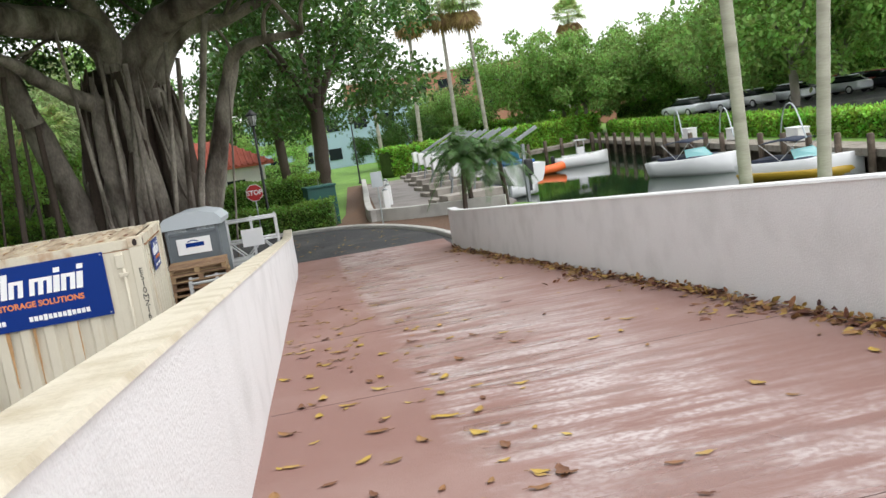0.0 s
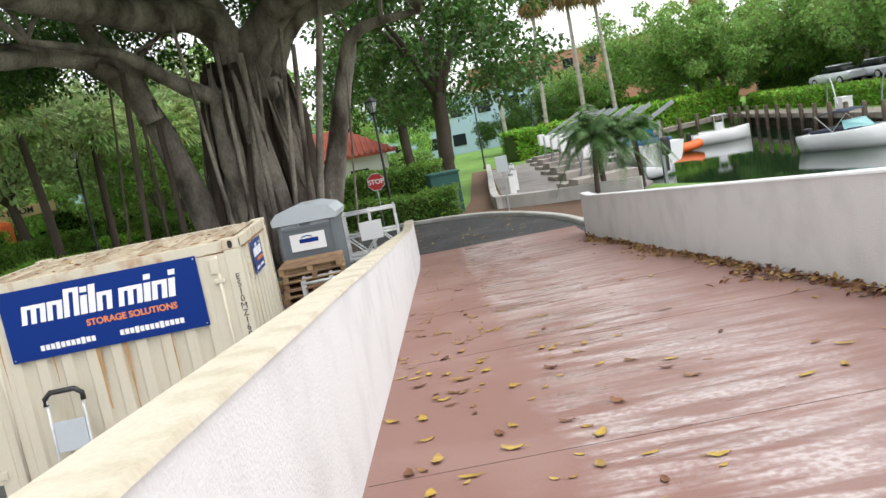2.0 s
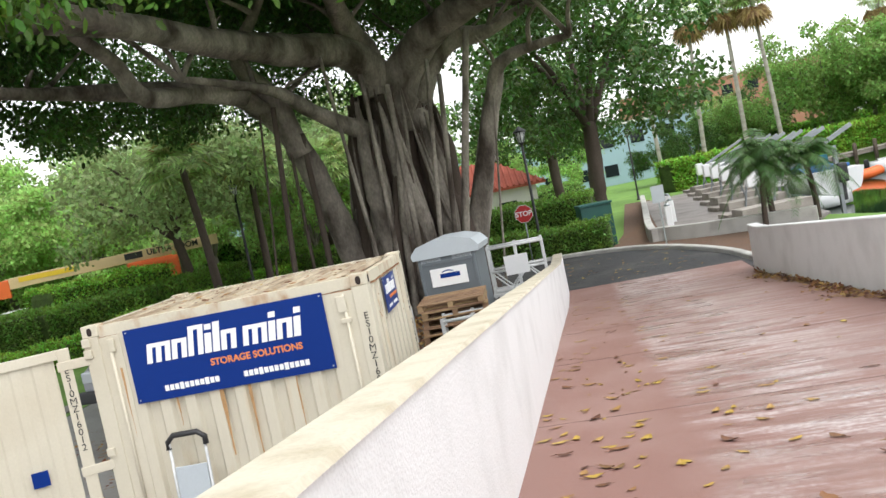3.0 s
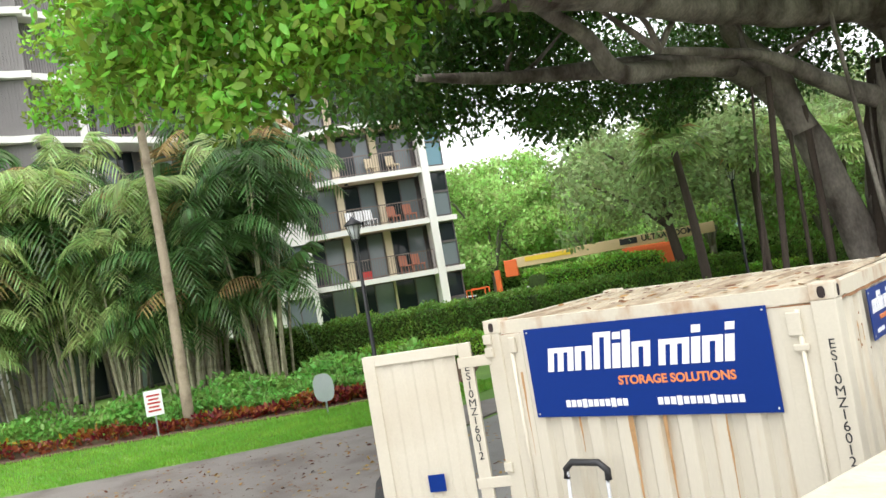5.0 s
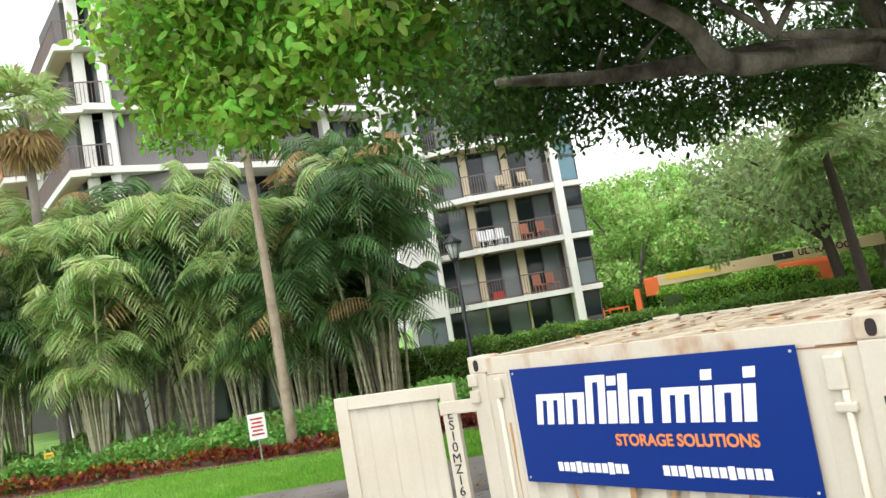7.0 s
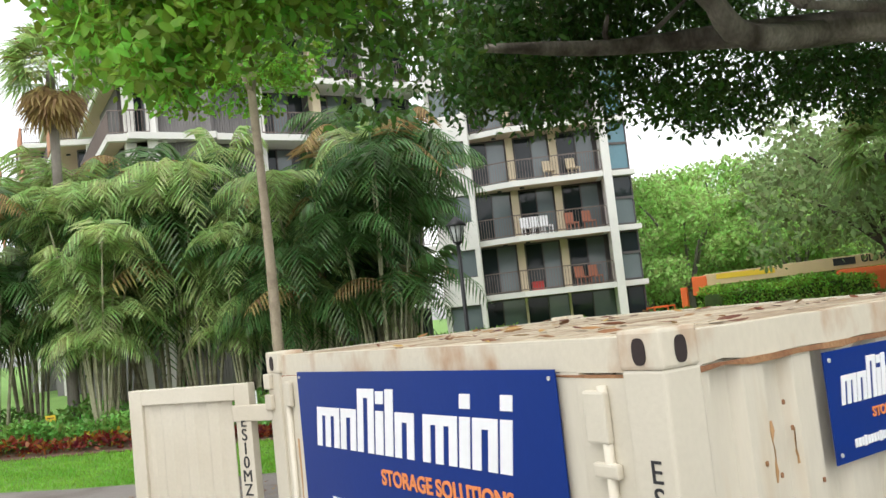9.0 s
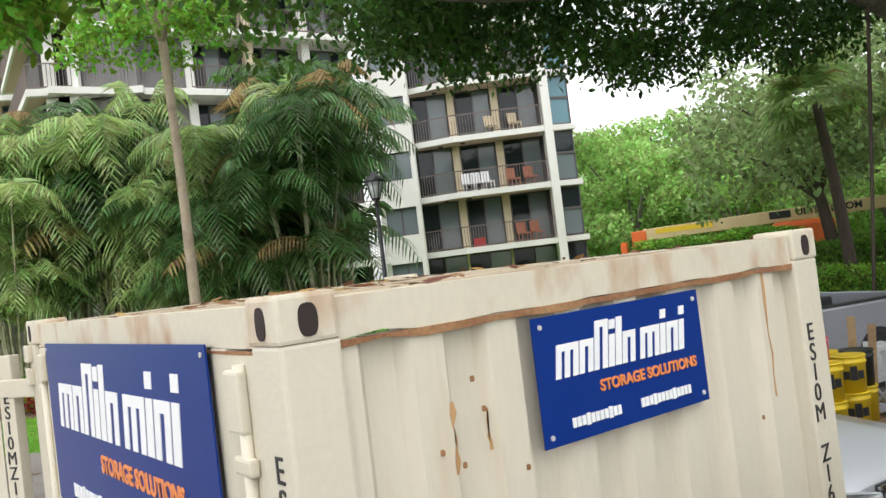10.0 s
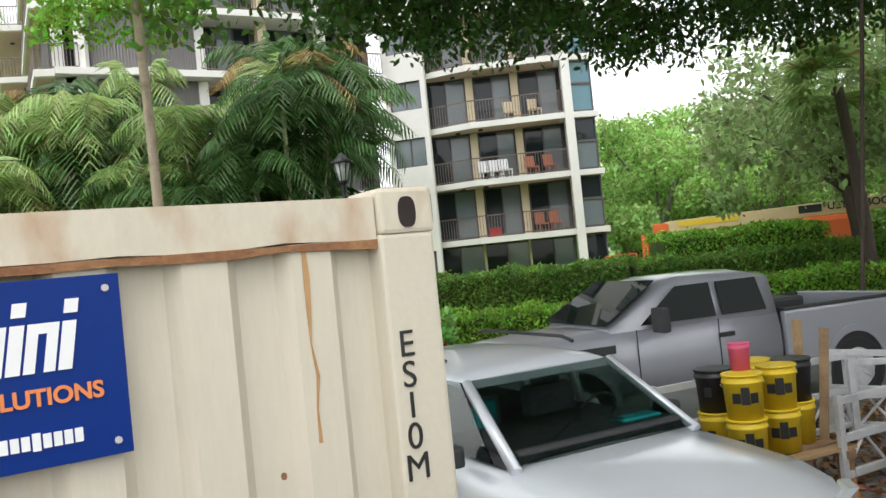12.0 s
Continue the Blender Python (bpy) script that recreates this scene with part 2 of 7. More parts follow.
def leaf_mesh(name, centres, size, mat, rng, droop=0.3, narrow=0.5, jitter=0.35, flat=1.0):
    """Many small bent leaves, one at each centre."""
    n = len(centres)
    c = np.asarray(centres, dtype=np.float64)
    d = rng.normal(size=(n, 3))
    d[:, 2] = (d[:, 2] - droop) * flat
    d /= np.linalg.norm(d, axis=1)[:, None]
    s = rng.normal(size=(n, 3))
    s[:, 2] *= 0.4 * flat
    s -= d * (s * d).sum(1)[:, None]
    s /= np.linalg.norm(s, axis=1)[:, None]
    nn = np.cross(d, s)
    L = size * (1 + jitter * rng.uniform(-1, 1, size=(n, 1)))
    W = L * narrow
    v = np.empty((n, 6, 3))
    v[:, 0] = c
    v[:, 1] = c + d * L * 0.35 + s * W * 0.5 + nn * W * 0.12
    v[:, 2] = c + d * L * 0.75 + s * W * 0.38 + nn * W * 0.1
    v[:, 3] = c + d * L
    v[:, 4] = c + d * L * 0.75 - s * W * 0.38 + nn * W * 0.1
    v[:, 5] = c + d * L * 0.35 - s * W * 0.5 + nn * W * 0.12
    me = bpy.data.meshes.new(name)
    me.vertices.add(n * 6)
    me.vertices.foreach_set("co", v.reshape(-1))
    idx = np.arange(n)[:, None] * 6
    quads = np.concatenate([idx + [0, 1, 2, 3], idx + [0, 3, 4, 5]], axis=1).reshape(-1)
    me.loops.add(len(quads))
    me.loops.foreach_set("vertex_index", quads.astype(np.int32))
    me.polygons.add(n * 2)
    me.polygons.foreach_set("loop_start", np.arange(n * 2, dtype=np.int32) * 4)
    me.materials.append(mat)
    me.update(calc_edges=True)
    me.validate()
    return me


def clump_points(rng, clumps, count, shell=0.55):
    """Points in ellipsoid clumps (centre, radii), thicker towards the outside."""
    vol = np.array([c[1][0] * c[1][1] * c[1][2] for c in clumps]) ** 0.67
    pick = rng.choice(len(clumps), size=count, p=vol / vol.sum())
    d = rng.normal(size=(count, 3))
    d /= np.linalg.norm(d, axis=1)[:, None]
    r = (shell + (1 - shell) * rng.uniform(0, 1, size=(count, 1))) * rng.uniform(0.8, 1.08, size=(count, 1))
    cen = np.array([c[0] for c in clumps])[pick]
    rad = np.array([c[1] for c in clumps])[pick]
    return cen + d * r * rad


Z = lambda x, y, z=0, turn=0: pose(x, y, z, 0, 0, turn)
RNG = np.random.default_rng(5)

# ---- ground, canal, roads ----
RAMP_AZ = -3.71            # the ramp's direction, degrees left of +y
RAMP = pose(1.271, -10.754, 2.063, 0, 0, RAMP_AZ)   # x to the side, y down the ramp
SLOPE = 0.0929
L_IN, R_IN, WALL_T, WALL_H = -0.425, 3.88, 0.235, 1.03


def ramp_z(v):
    return max(-SLOPE * v, -2.02)


bm = bmesh.new()
left_bank = [(10, -60), (14.6, 10), (11.2, 20), (14.5, 50), (16, 60)]
right_bank = [(20, -60), (24.8, 10), (26.4, 20), (31.3, 50), (33, 60)]
far_l, far_r = (-450, 450)
for (a, b), (c, d) in zip(zip(left_bank, right_bank), zip(left_bank[1:], right_bank[1:])):
    for quad in (((far_l, a[1]), a, c, (far_l, c[1])), (b, (far_r, b[1]), (far_r, d[1]), d)):
        bm.faces.new([bm.verts.new((x, y, 0)) for x, y in quad])
    for p, q in ((a, c), (b, d)):
        bm.faces.new([bm.verts.new(v) for v in ((*p, 0), (*q, 0), (*q, -3), (*p, -3))])
for quad in (((far_l, 60), (far_r, 60), (far_r, 600), (far_l, 600)), ((far_l, -300), (far_r, -300), (far_r, -60), (far_l, -60))):
    bm.faces.new([bm.verts.new((x, y, 0)) for x, y in quad])
bm.faces.new([bm.verts.new(v) for v in ((16, 60, 0), (33, 60, 0), (33, 60, -3), (16, 60, -3))])
bm.faces.new([bm.verts.new(v) for v in ((14.35, 48, 0), (33, 60, 0), (16, 60, 0))])
bm.faces.new([bm.verts.new(v) for v in ((14.35, 48, 0), (33, 60, 0), (33, 60, -3), (14.35, 48, -3))])
bmesh.ops.remove_doubles(bm, verts=bm.verts, dist=0.001)
single("ground", bm, M_GRASS_SOIL, Matrix(), "green lawn ground round the canal and car park", "ground", kind="structure")

bm = bmesh.new()
bm.faces.new([bm.verts.new(v) for v in ((0, -62, -1.0), (24, -62, -1.0), (36, 62, -1.0), (8, 62, -1.0))])
single("water", bm, M_WATER, Matrix(), "dark green still canal water with reflections", "water", kind="structure")


def sheet(name, outline, z, mat, label, category, thick=0.06):
    bm = bmesh.new()
    prism(bm, outline, thick, axis="z")
    return single(name, bm, mat, Matrix.Translation((0, 0, z - thick / 2)), label, category, kind="structure")


sheet("road", [(-9, 4.4), (-8, 3), (0.5, -6), (2.35, -4), (2.45, 13.1), (2.5, 12.2), (6.95, 12.0), (6.8, 15.5), (5.8, 18.8), (4.2, 20.8), (1.5, 21.8), (-3, 23.1), (-6, 30), (-10, 44), (-15, 60), (-20, 60), (-15, 42), (-10.2, 26), (-9, 18)], 0.03, M_ASPHALT, "dark worn asphalt drive strewn with leaves", "road")
sheet("drive", [(-9, 4.6), (-8, 3.2), (0.3, -5.5), (0.35, 2), (0.9, 13.2), (-1, 19), (-3.2, 22.8), (-6.2, 29.8), (-10.2, 43.8), (-15, 59), (-19.6, 59), (-14.6, 42), (-9.9, 26), (-8.8, 18)], 0.036, M_DRIVE, "grey wet concrete drive under parked vehicles", "drive")
sheet("pavement", [(-60, -22), (-30, -8), (-22, -3), (-16.7, 1.2), (-14.1, 3.9), (-11.4, 7.3), (-9.4, 11), (-9, 4.4), (-8, 3), (0.5, -6), (0.2, -30), (-60, -40)], 0.035, M_PATH, "grey concrete drive strewn with fallen leaves", "pavement")

# ---- the ramp and its walls ----
bm = bmesh.new()
sections = [(-14, 0.0), (2.02 / SLOPE, 0.0), (24.2, 0.0)]
rings = []
for v, _ in sections:
    zt = ramp_z(v)
    rings.append([bm.verts.new((L_IN - 0.02, v, zt)), bm.verts.new((R_IN + 0.02, v, zt)), bm.verts.new((R_IN + 0.02, v, -2.6)), bm.verts.new((L_IN - 0.02, v, -2.6))])
for a, b in zip(rings, rings[1:]):
    for k in range(4):
        bm.faces.new((a[k], a[(k + 1) % 4], b[(k + 1) % 4], b[k]))
bm.faces.new(rings[0])
bm.faces.new(rings[-1])
single("ramp_floor", bm, M_RAMP, RAMP, "worn red-stained concrete ramp, wet in patches", "ramp", kind="structure")


def ramp_wall(name, inner, outward, end, label):
    """A stuccoed parapet that follows the slope, with a painted cap."""
    a, b = (inner, inner + outward * WALL_T)
    body, cap = bmesh.new(), bmesh.new()
    for bm, z0, z1, grow in ((body, None, WALL_H - 0.015, 0.0), (cap, WALL_H - 0.015, WALL_H + 0.006, 0.004)):
        rings = []
        vs = [-14 + (end + 14) * k / 60 for k in range(61)]
        for v in vs:
            zt = ramp_z(v)
            wob = 0.006 * noise.noise(Vector((v * 0.7, inner, 3)))
            lo = -2.6 if z0 is None else zt + z0
            rings.append([bm.verts.new((a - outward * grow + wob, v, lo)), bm.verts.new((b + outward * grow, v, lo)), bm.verts.new((b + outward * grow - outward * 0.012, v, zt + z1)), bm.verts.new((a - outward * grow + outward * 0.012 + wob, v, zt + z1))])
        for p, q in zip(rings, rings[1:]):
            for k in range(4):
                bm.faces.new((p[k], p[(k + 1) % 4], q[(k + 1) % 4], q[k]))
        bm.faces.new(rings[0])
        bm.faces.new(rings[-1])
    w = single(name, body, M_STUCCO, RAMP, label, "wall", kind="structure")
    part("wall_cap", cap, M_CAP if outward < 0 else M_STUCCO, w, "cream-painted worn wall cap" if outward < 0 else "white worn wall cap")


ramp_wall("wall_west", L_IN, -1, 23.9, "white stucco ramp wall with worn cream cap")
ramp_wall("wall_east", R_IN, 1, 22.6, "white stucco ramp wall above a line of leaves")


def text_mesh(string, size, mat, stacked=False, depth=0.002):
    """Letters in the built-in font, centred, facing -y, upright."""
    cu = bpy.data.curves.new("letters", "FONT")
    cu.body = "\n".join(string) if stacked else string
    cu.size, cu.align_x, cu.align_y, cu.extrude, cu.offset = size, "CENTER", "CENTER", depth, 0.0 if stacked else size * 0.028
    cu.space_line = 0.82
    ob = bpy.data.objects.new("letters", cu)
    me = bpy.data.meshes.new_from_object(ob)
    me.materials.clear()
    me.materials.append(mat)
    me.transform(pose(0, 0, 0, 90, 0, 0))
    bpy.data.objects.remove(ob)
    return me


def lettering(name, string, size, mat, parent, m, stacked=False, label=""):
    ob = new(name, text_mesh(string, size, mat, stacked))
    ob.parent = parent
    ob.matrix_local = m
    return tagged(ob, label)


# ---- the storage container ----
def corrugated(bm, length, z0, z1, m, period=0.3, depth=0.04, flat=0.4):
    """A steel sheet with upright ribs, in its own x and z, front at y = 0."""
    prof, x = [], 0.0
    prof.append((0, 0))
    while x < length - 1e-6:
        for a, y in ((flat * 0.5, 0), (flat * 0.5 + 0.12, depth), (flat * 0.5 + 0.48, depth), (1 - flat * 0.5 + 0.0, 0)):
            px = min(x + a * period, length)
            prof.append((px, y))
        x += period
    for s0, s1, off in ((z0, z1, 0.0),):
        front = [[bm.verts.new(m @ Vector((x, y, z))) for x, y in prof] for z in (s0, s1)]
        back = [[bm.verts.new(m @ Vector((x, y + 0.004, z))) for x, y in prof] for z in (s0, s1)]
        for k in range(len(prof) - 1):
            bm.faces.new((front[0][k], front[0][k + 1], front[1][k + 1], front[1][k]))
            bm.faces.new((back[0][k + 1], back[0][k], back[1][k], back[1][k + 1]))


def disc(bm, m, rx, rz, n=20):
    """A flat oval plate facing -y."""
    prism(bm, [(rx * math.copysign(abs(math.cos(a)) ** 0.7, math.cos(a)), rz * math.copysign(abs(math.sin(a)) ** 0.8, math.sin(a))) for a in [2 * math.pi * k / n for k in range(n)]], 0.004, m)


def sign_board(name, w, h, m, parent, label):
    """A blue advertising board with white slanted marks and an orange line of words, facing -y, centred."""
    bm = bmesh.new()
    box(bm, 0, 0, 0, w, 0.006, h)
    board = part(name, bm, M_BLUE, parent, label)
    board.matrix_local = m
    # logo, drawn as plain slanted combs and bars
    x, unit, lean, z0 = -0.41 * w, w / 100, 0.17, 0.005 * h

    def slant(bm, xa, xb, za, zb):
        prism(bm, [(xa + lean * (za - z0), za), (xb + lean * (za - z0), za), (xb + lean * (zb - z0), zb), (xa + lean * (zb - z0), zb)], 0.003, Matrix.Translation((0, -0.005, 0)))

    for wide, tall, dot in ((12, 1, 0), (7.6, 1, 0), (7.6, 1.5, 0), (3.4, 1, 1), (3.4, 1.5, 0), (7.6, 1, 0), (-2.6, 0, 0), (12, 1, 0), (3.4, 1, 1), (7.6, 1, 0), (3.4, 1, 1)):
        if wide < 0:
            x -= wide * unit
            continue
        bm = bmesh.new()
        hh = 0.26 * h * tall
        legs = 3 if wide > 9 else 2 if wide > 5 else 1
        thin = 2.75 * unit if legs > 1 else wide * unit
        band = 0.055 * h
        for k in range(legs):
            xa = x + (wide * unit - thin) * k / max(1, legs - 1)
            slant(bm, xa, xa + thin, z0, z0 + hh - (band if legs > 1 else 0))
        if legs > 1:
            slant(bm, x, x + wide * unit, z0 + hh - band, z0 + hh)
        if dot:
            slant(bm, x, x + wide * unit, z0 + hh * 1.16, z0 + hh * 1.45)
        part("logo_block", bm, M_WHITE, board)
        x += (wide + 0.75) * unit
    lettering("lettering", "STORAGE SOLUTIONS", h * 0.125, M_ORANGE, board, pose(0.13 * w, -0.005, -0.13 * h))
    for x0, n, tall in ((-0.34, 11, 0.075), (0.06, 13, 0.075)):
        x = x0 * w
        for k in range(n):
            bm = bmesh.new()
            box(bm, x, -0.005, -0.355 * h, 0.020 * w, 0.003, tall * h * (1.25 if (k * 7) % 5 == 1 else 1))
            part("mark", bm, M_WHITE, board)
            x += 0.0255 * w
    for sx in (-1, 1):
        for sz in (-1, 1):
            bm = bmesh.new()
            tube(bm, [(sx * (w / 2 - 0.03), -0.002, sz * (h / 2 - 0.03)), (sx * (w / 2 - 0.03), -0.008, sz * (h / 2 - 0.03))], 0.008, 8)
            part("bolt", bm, M_CURB, board)
    return board


def container():
    W, D, H = 3.05, 2.438, 2.59
    c = thing("storage_container", Matrix(), "cream steel storage container with rust streaks and open door", "container")
    SIDE = Matrix.Translation((0, 0, 0)) @ Matrix.Rotation(radians(90), 4, "Z")   # own x runs along world y, front faces +x
    # posts, rails
    for x in (-W + 0.075, -0.085):
        for y in (0.085, D - 0.085):
            bm = bmesh.new()
            box(bm, x, y, H / 2, 0.17, 0.17, H - 0.24, bevel=0.012)
            part("corner_post", bm, M_CREAM, c)
    for sx, x in ((1, -0.085), (-1, -W + 0.085)):
        for sy, y in ((-1, 0.081), (1, D - 0.081)):
            for z in (0.06, H - 0.06):
                bm = bmesh.new()
                box(bm, x, y, z, 0.178, 0.17, 0.124, bevel=0.012)
                cast = part("corner_casting", bm, M_RAIL_RUST, c)
                for m in (Matrix.Translation((x, y + sy * 0.086, z - 0.005)), Matrix.Translation((x + sx * 0.09, y, z - 0.005)) @ Matrix.Rotation(radians(90), 4, "Z")):
                    # Flat disc for the hole; its inner shade is put into the dark colour.
                    bm = bmesh.new()
                    disc(bm, m, 0.027, 0.042)
                    part("casting_hole", bm, M_HOLE, cast, "rusty oval hole drawn as a dark disc")
    def rail(x0, y0, x1, y1, z, w, h, seed):
        bm = bmesh.new()
        n = 16
        rings = []
        d = Vector((x1 - x0, y1 - y0, 0)).normalized()
        s = Vector((-d.y, d.x, 0))
        for k in range(n + 1):
            p = Vector((x0, y0, z)).lerp(Vector((x1, y1, z)), k / n)
            dent = 0.012 * noise.noise(Vector((k * 0.5, seed, 0)))
            low = 0.016 * noise.noise(Vector((k * 0.6, seed, 9)))
            rings.append([bm.verts.new(p + s * (w / 2 + dent) + Vector((0, 0, -h / 2 + low))), bm.verts.new(p - s * (w / 2 - dent) + Vector((0, 0, -h / 2 + low))), bm.verts.new(p - s * (w / 2 - dent) + Vector((0, 0, h / 2))), bm.verts.new(p + s * (w / 2 + dent) + Vector((0, 0, h / 2)))])
        for a, b in zip(rings, rings[1:]):
            for k in range(4):
                bm.faces.new((a[k], a[(k + 1) % 4], b[(k + 1) % 4], b[k]))
        bm.faces.new(rings[0])
        bm.faces.new(rings[-1])
        return bm
    for z, h, name in ((H - 0.075, 0.11, "top_rail"), (0.1, 0.16, "bottom_rail")):
        part(name, rail(-W + 0.17, 0.06, -0.17, 0.06, z, 0.08, h, 1), M_RAIL_RUST, c)
        part(name, rail(-W + 0.17, D - 0.06, -0.17, D - 0.06, z, 0.08, h, 2), M_CREAM, c)
        part(name, rail(-0.055, 0.17, -0.055, D - 0.17, z, 0.08, h, 3), M_RAIL_RUST, c)
        part(name, rail(-W + 0.06, 0.17, -W + 0.06, D - 0.17, z, 0.08, h, 4), M_CREAM, c)
    # rusted lip under the long rail of the end wall
    bm = rail(-0.018, 0.17, -0.018, D - 0.17, H - 0.142, 0.014, 0.02, 3)
    part("rail_lip", bm, M_RUST, c, "rusty weld line")
    bm = rail(-W + 0.17, 0.022, -0.17, 0.022, H - 0.142, 0.012, 0.01, 1)
    part("rail_lip", bm, M_RUST, c, "rusty weld line")
    # walls
    bm = bmesh.new()
    corrugated(bm, W - 0.34, 0.18, H - 0.13, Matrix.Translation((-W + 0.17, 0.018, 0)), 0.271)
    part("front_wall", bm, M_WALL_CREAM, c)
    bm = bmesh.new()
    corrugated(bm, D - 0.34, 0.18, H - 0.13, Matrix.Translation((-0.02, 0.17, 0)) @ SIDE, 0.2725)
    part("end_wall", bm, M_WALL_CREAM, c)
    bm = bmesh.new()
    corrugated(bm, W - 0.34, 0.18, H - 0.13, Matrix.Translation((-0.17, D - 0.018, 0)) @ Matrix.Rotation(math.pi, 4, "Z"), 0.271)
    part("back_wall", bm, M_CREAM, c)
    bm = bmesh.new()
    corrugated(bm, W - 0.2, 0, D - 0.2, Matrix.Translation((-W + 0.1, D - 0.1, H - 0.025)) @ Matrix.Rotation(radians(90), 4, "X") @ Matrix.Scale(-1, 4, (0, 1, 0)), 0.19, 0.03)
    part("roof", bm, M_CREAM_ROOF, c, "cream corrugated roof stained by wet leaves")
    bm = bmesh.new()
    box(bm, -W / 2, D / 2, 0.15, W - 0.12, D - 0.12, 0.05)
    part("floor_plate", bm, M_BARK_DARK, c)
    # flat jambs beside the ribbed front
    for x in (-0.285, -W + 0.265):
        bm = bmesh.new()
        box(bm, x, 0.034, H / 2 + 0.02, 0.235, 0.036, H - 0.32, bevel=0.006)
        part("jamb", bm, M_CREAM, c)
    # rust runs and scars
    rng = random.Random(4)
    for x, top, ln, w in ((-2.72, 2.1, 0.75, 0.022), (-1.72, 1.69, 0.7, 0.05), (-1.42, 1.69, 0.85, 0.035), (-0.92, 1.69, 0.9, 0.016), (-2.2, 1.69, 0.3, 0.02)):
        bm = bmesh.new()
        pts = [(x - w / 2 * (1 - 0.75 * (k / 8)) + rng.uniform(-0.004, 0.004), top - ln * k / 8) for k in range(9)]
        pts += [(x + w / 2 * (1 - 0.75 * (k / 8)) + rng.uniform(-0.004, 0.004), top - ln * k / 8) for k in range(8, -1, -1)]
        prism(bm, pts, 0.002, Matrix.Translation((0, 0.0165, 0)))
        part("rust_run", bm, M_RUST_RUN, c)
    for y, top, ln, w in ((0.5, 2.24, 0.2, 0.010), (2.06, 2.46, 0.5, 0.006), (0.62, 2.2, 0.12, 0.006)):
        bm = bmesh.new()
        pts = [(y - w / 2 * (1 - 0.6 * (k / 6)) + rng.uniform(-0.008, 0.008), top - ln * k / 6) for k in range(7)]
        pts += [(y + w / 2 * (1 - 0.6 * (k / 6)) + rng.uniform(-0.008, 0.008), top - ln * k / 6) for k in range(6, -1, -1)]
        prism(bm, pts, 0.002, Matrix.Translation((-0.018 if top < 2.5 else -0.0115, 0, 0)) @ SIDE)
        part("rust_run", bm, M_RUST_RUN, c)
    for y, z in ((0.58, 2.29), (0.45, 2.11), (0.61, 2.2), (0.52, 2.06), (0.75, 2.0), (1.95, 1.9)):
        bm = bmesh.new()
        disc(bm, Matrix.Translation((-0.017, y, z)) @ SIDE, 0.007, 0.009, 9)
        part("rust_spot", bm, M_RUST, c)
    # signs and stencilled code
    sign_board("sign", 2.135, 0.78, pose(-1.545, -0.004, 2.085), c, "large dark blue sign with white blocks")
    sign_board("sign", 0.80, 0.39, pose(0.004, 1.205, 2.232, 0, 0, 90), c, "small dark blue sign with white blocks")
    lettering("code", "ES10MZ16012", 0.1, M_BLACK, c, pose(-0.075, -0.0015, 1.75), True, "black stencilled code")
    lettering("code", "ES10M Z16012", 0.1, M_BLACK, c, pose(0.0015, D - 0.12, 1.72, 0, 0, 90), True, "black stencilled code")
    # hinge post furniture
    for z in (2.42, 2.3, 1.25, 0.5):
        bm = bmesh.new()
        box(bm, -W + 0.03, -0.012, z, 0.09, 0.03, 0.09, bevel=0.008)
        part("hinge_lug", bm, M_CREAM, c)
    for x, z, w, h in ((-0.30, 2.32, 0.1, 0.17), (-2.76, 2.35, 0.07, 0.14), (-0.28, 2.15, 0.11, 0.05)):
        bm = bmesh.new()
        box(bm, x, 0.0, z, w, 0.03, h, bevel=0.01)
        part("lock_plate", bm, M_CREAM, c)
    for x in (-2.78, -0.27):
        bm = bmesh.new()
        tube(bm, [(x, 0.004, 0.3), (x, 0.004, 2.42)], 0.018, 8)
        part("lock_rod", bm, M_CREAM, c)
    # open door, swung out past the corner
    bm = bmesh.new()
    L, z0, z1 = 1.06, 0.16, 2.42
    for cx, cz, sx, sz in ((0.06, (z0 + z1) / 2, 0.12, z1 - z0), (L - 0.06, (z0 + z1) / 2, 0.12, z1 - z0), (L / 2, z1 - 0.05, L - 0.24, 0.1), (L / 2, z0 + 0.05, L - 0.24, 0.1)):
        box(bm, cx, 0, cz, sx, 0.06, sz, bevel=0.006)
    door = part("door", bm, M_CREAM, c, "open cream steel door")
    door.matrix_local = pose(-3.2, -0.05, 0, 0, 0, 180 + 26.5)
    bm = bmesh.new()
    corrugated(bm, L - 0.24, z0 + 0.1, z1 - 0.1, Matrix.Translation((L - 0.12, 0.008, 0)) @ Matrix.Rotation(math.pi, 4, "Z"), 0.205, 0.012)
    part("door_panel", bm, M_CREAM, door)
    lettering("code", "ES10MZ16012", 0.1, M_BLACK, door, pose(0.06, 0.0325, 1.78, 0, 0, 180), True, "black stencilled code")
    for z in (2.24, 1.12, 0.45):
        bm = bmesh.new()
        box(bm, -0.02, 0.02, z, 0.32, 0.03, 0.1, bevel=0.008)
        part("hinge_arm", bm, M_CREAM, door)
    bm = bmesh.new()
    box(bm, 0.52, 0.034, 1.17, 0.16, 0.004, 0.16)
    part("notice", bm, M_BLUE, door, "small blue notice")
    return c


M_CREAM_ROOF = material("leaf_stained_cream_paint", (0.48, 0.41, 0.30), 0.8, 0, 0.3, 2.2, 30, 0.3, (0.22, 0.15, 0.09), 0.6, stretch=(2.2, 0.5, 1))
M_RUST_RUN = material("rust_run", (0.46, 0.27, 0.12), 0.7, 0, 0.25, 5, 50, 0.1, (0.36, 0.2, 0.08), 0.5)
container()

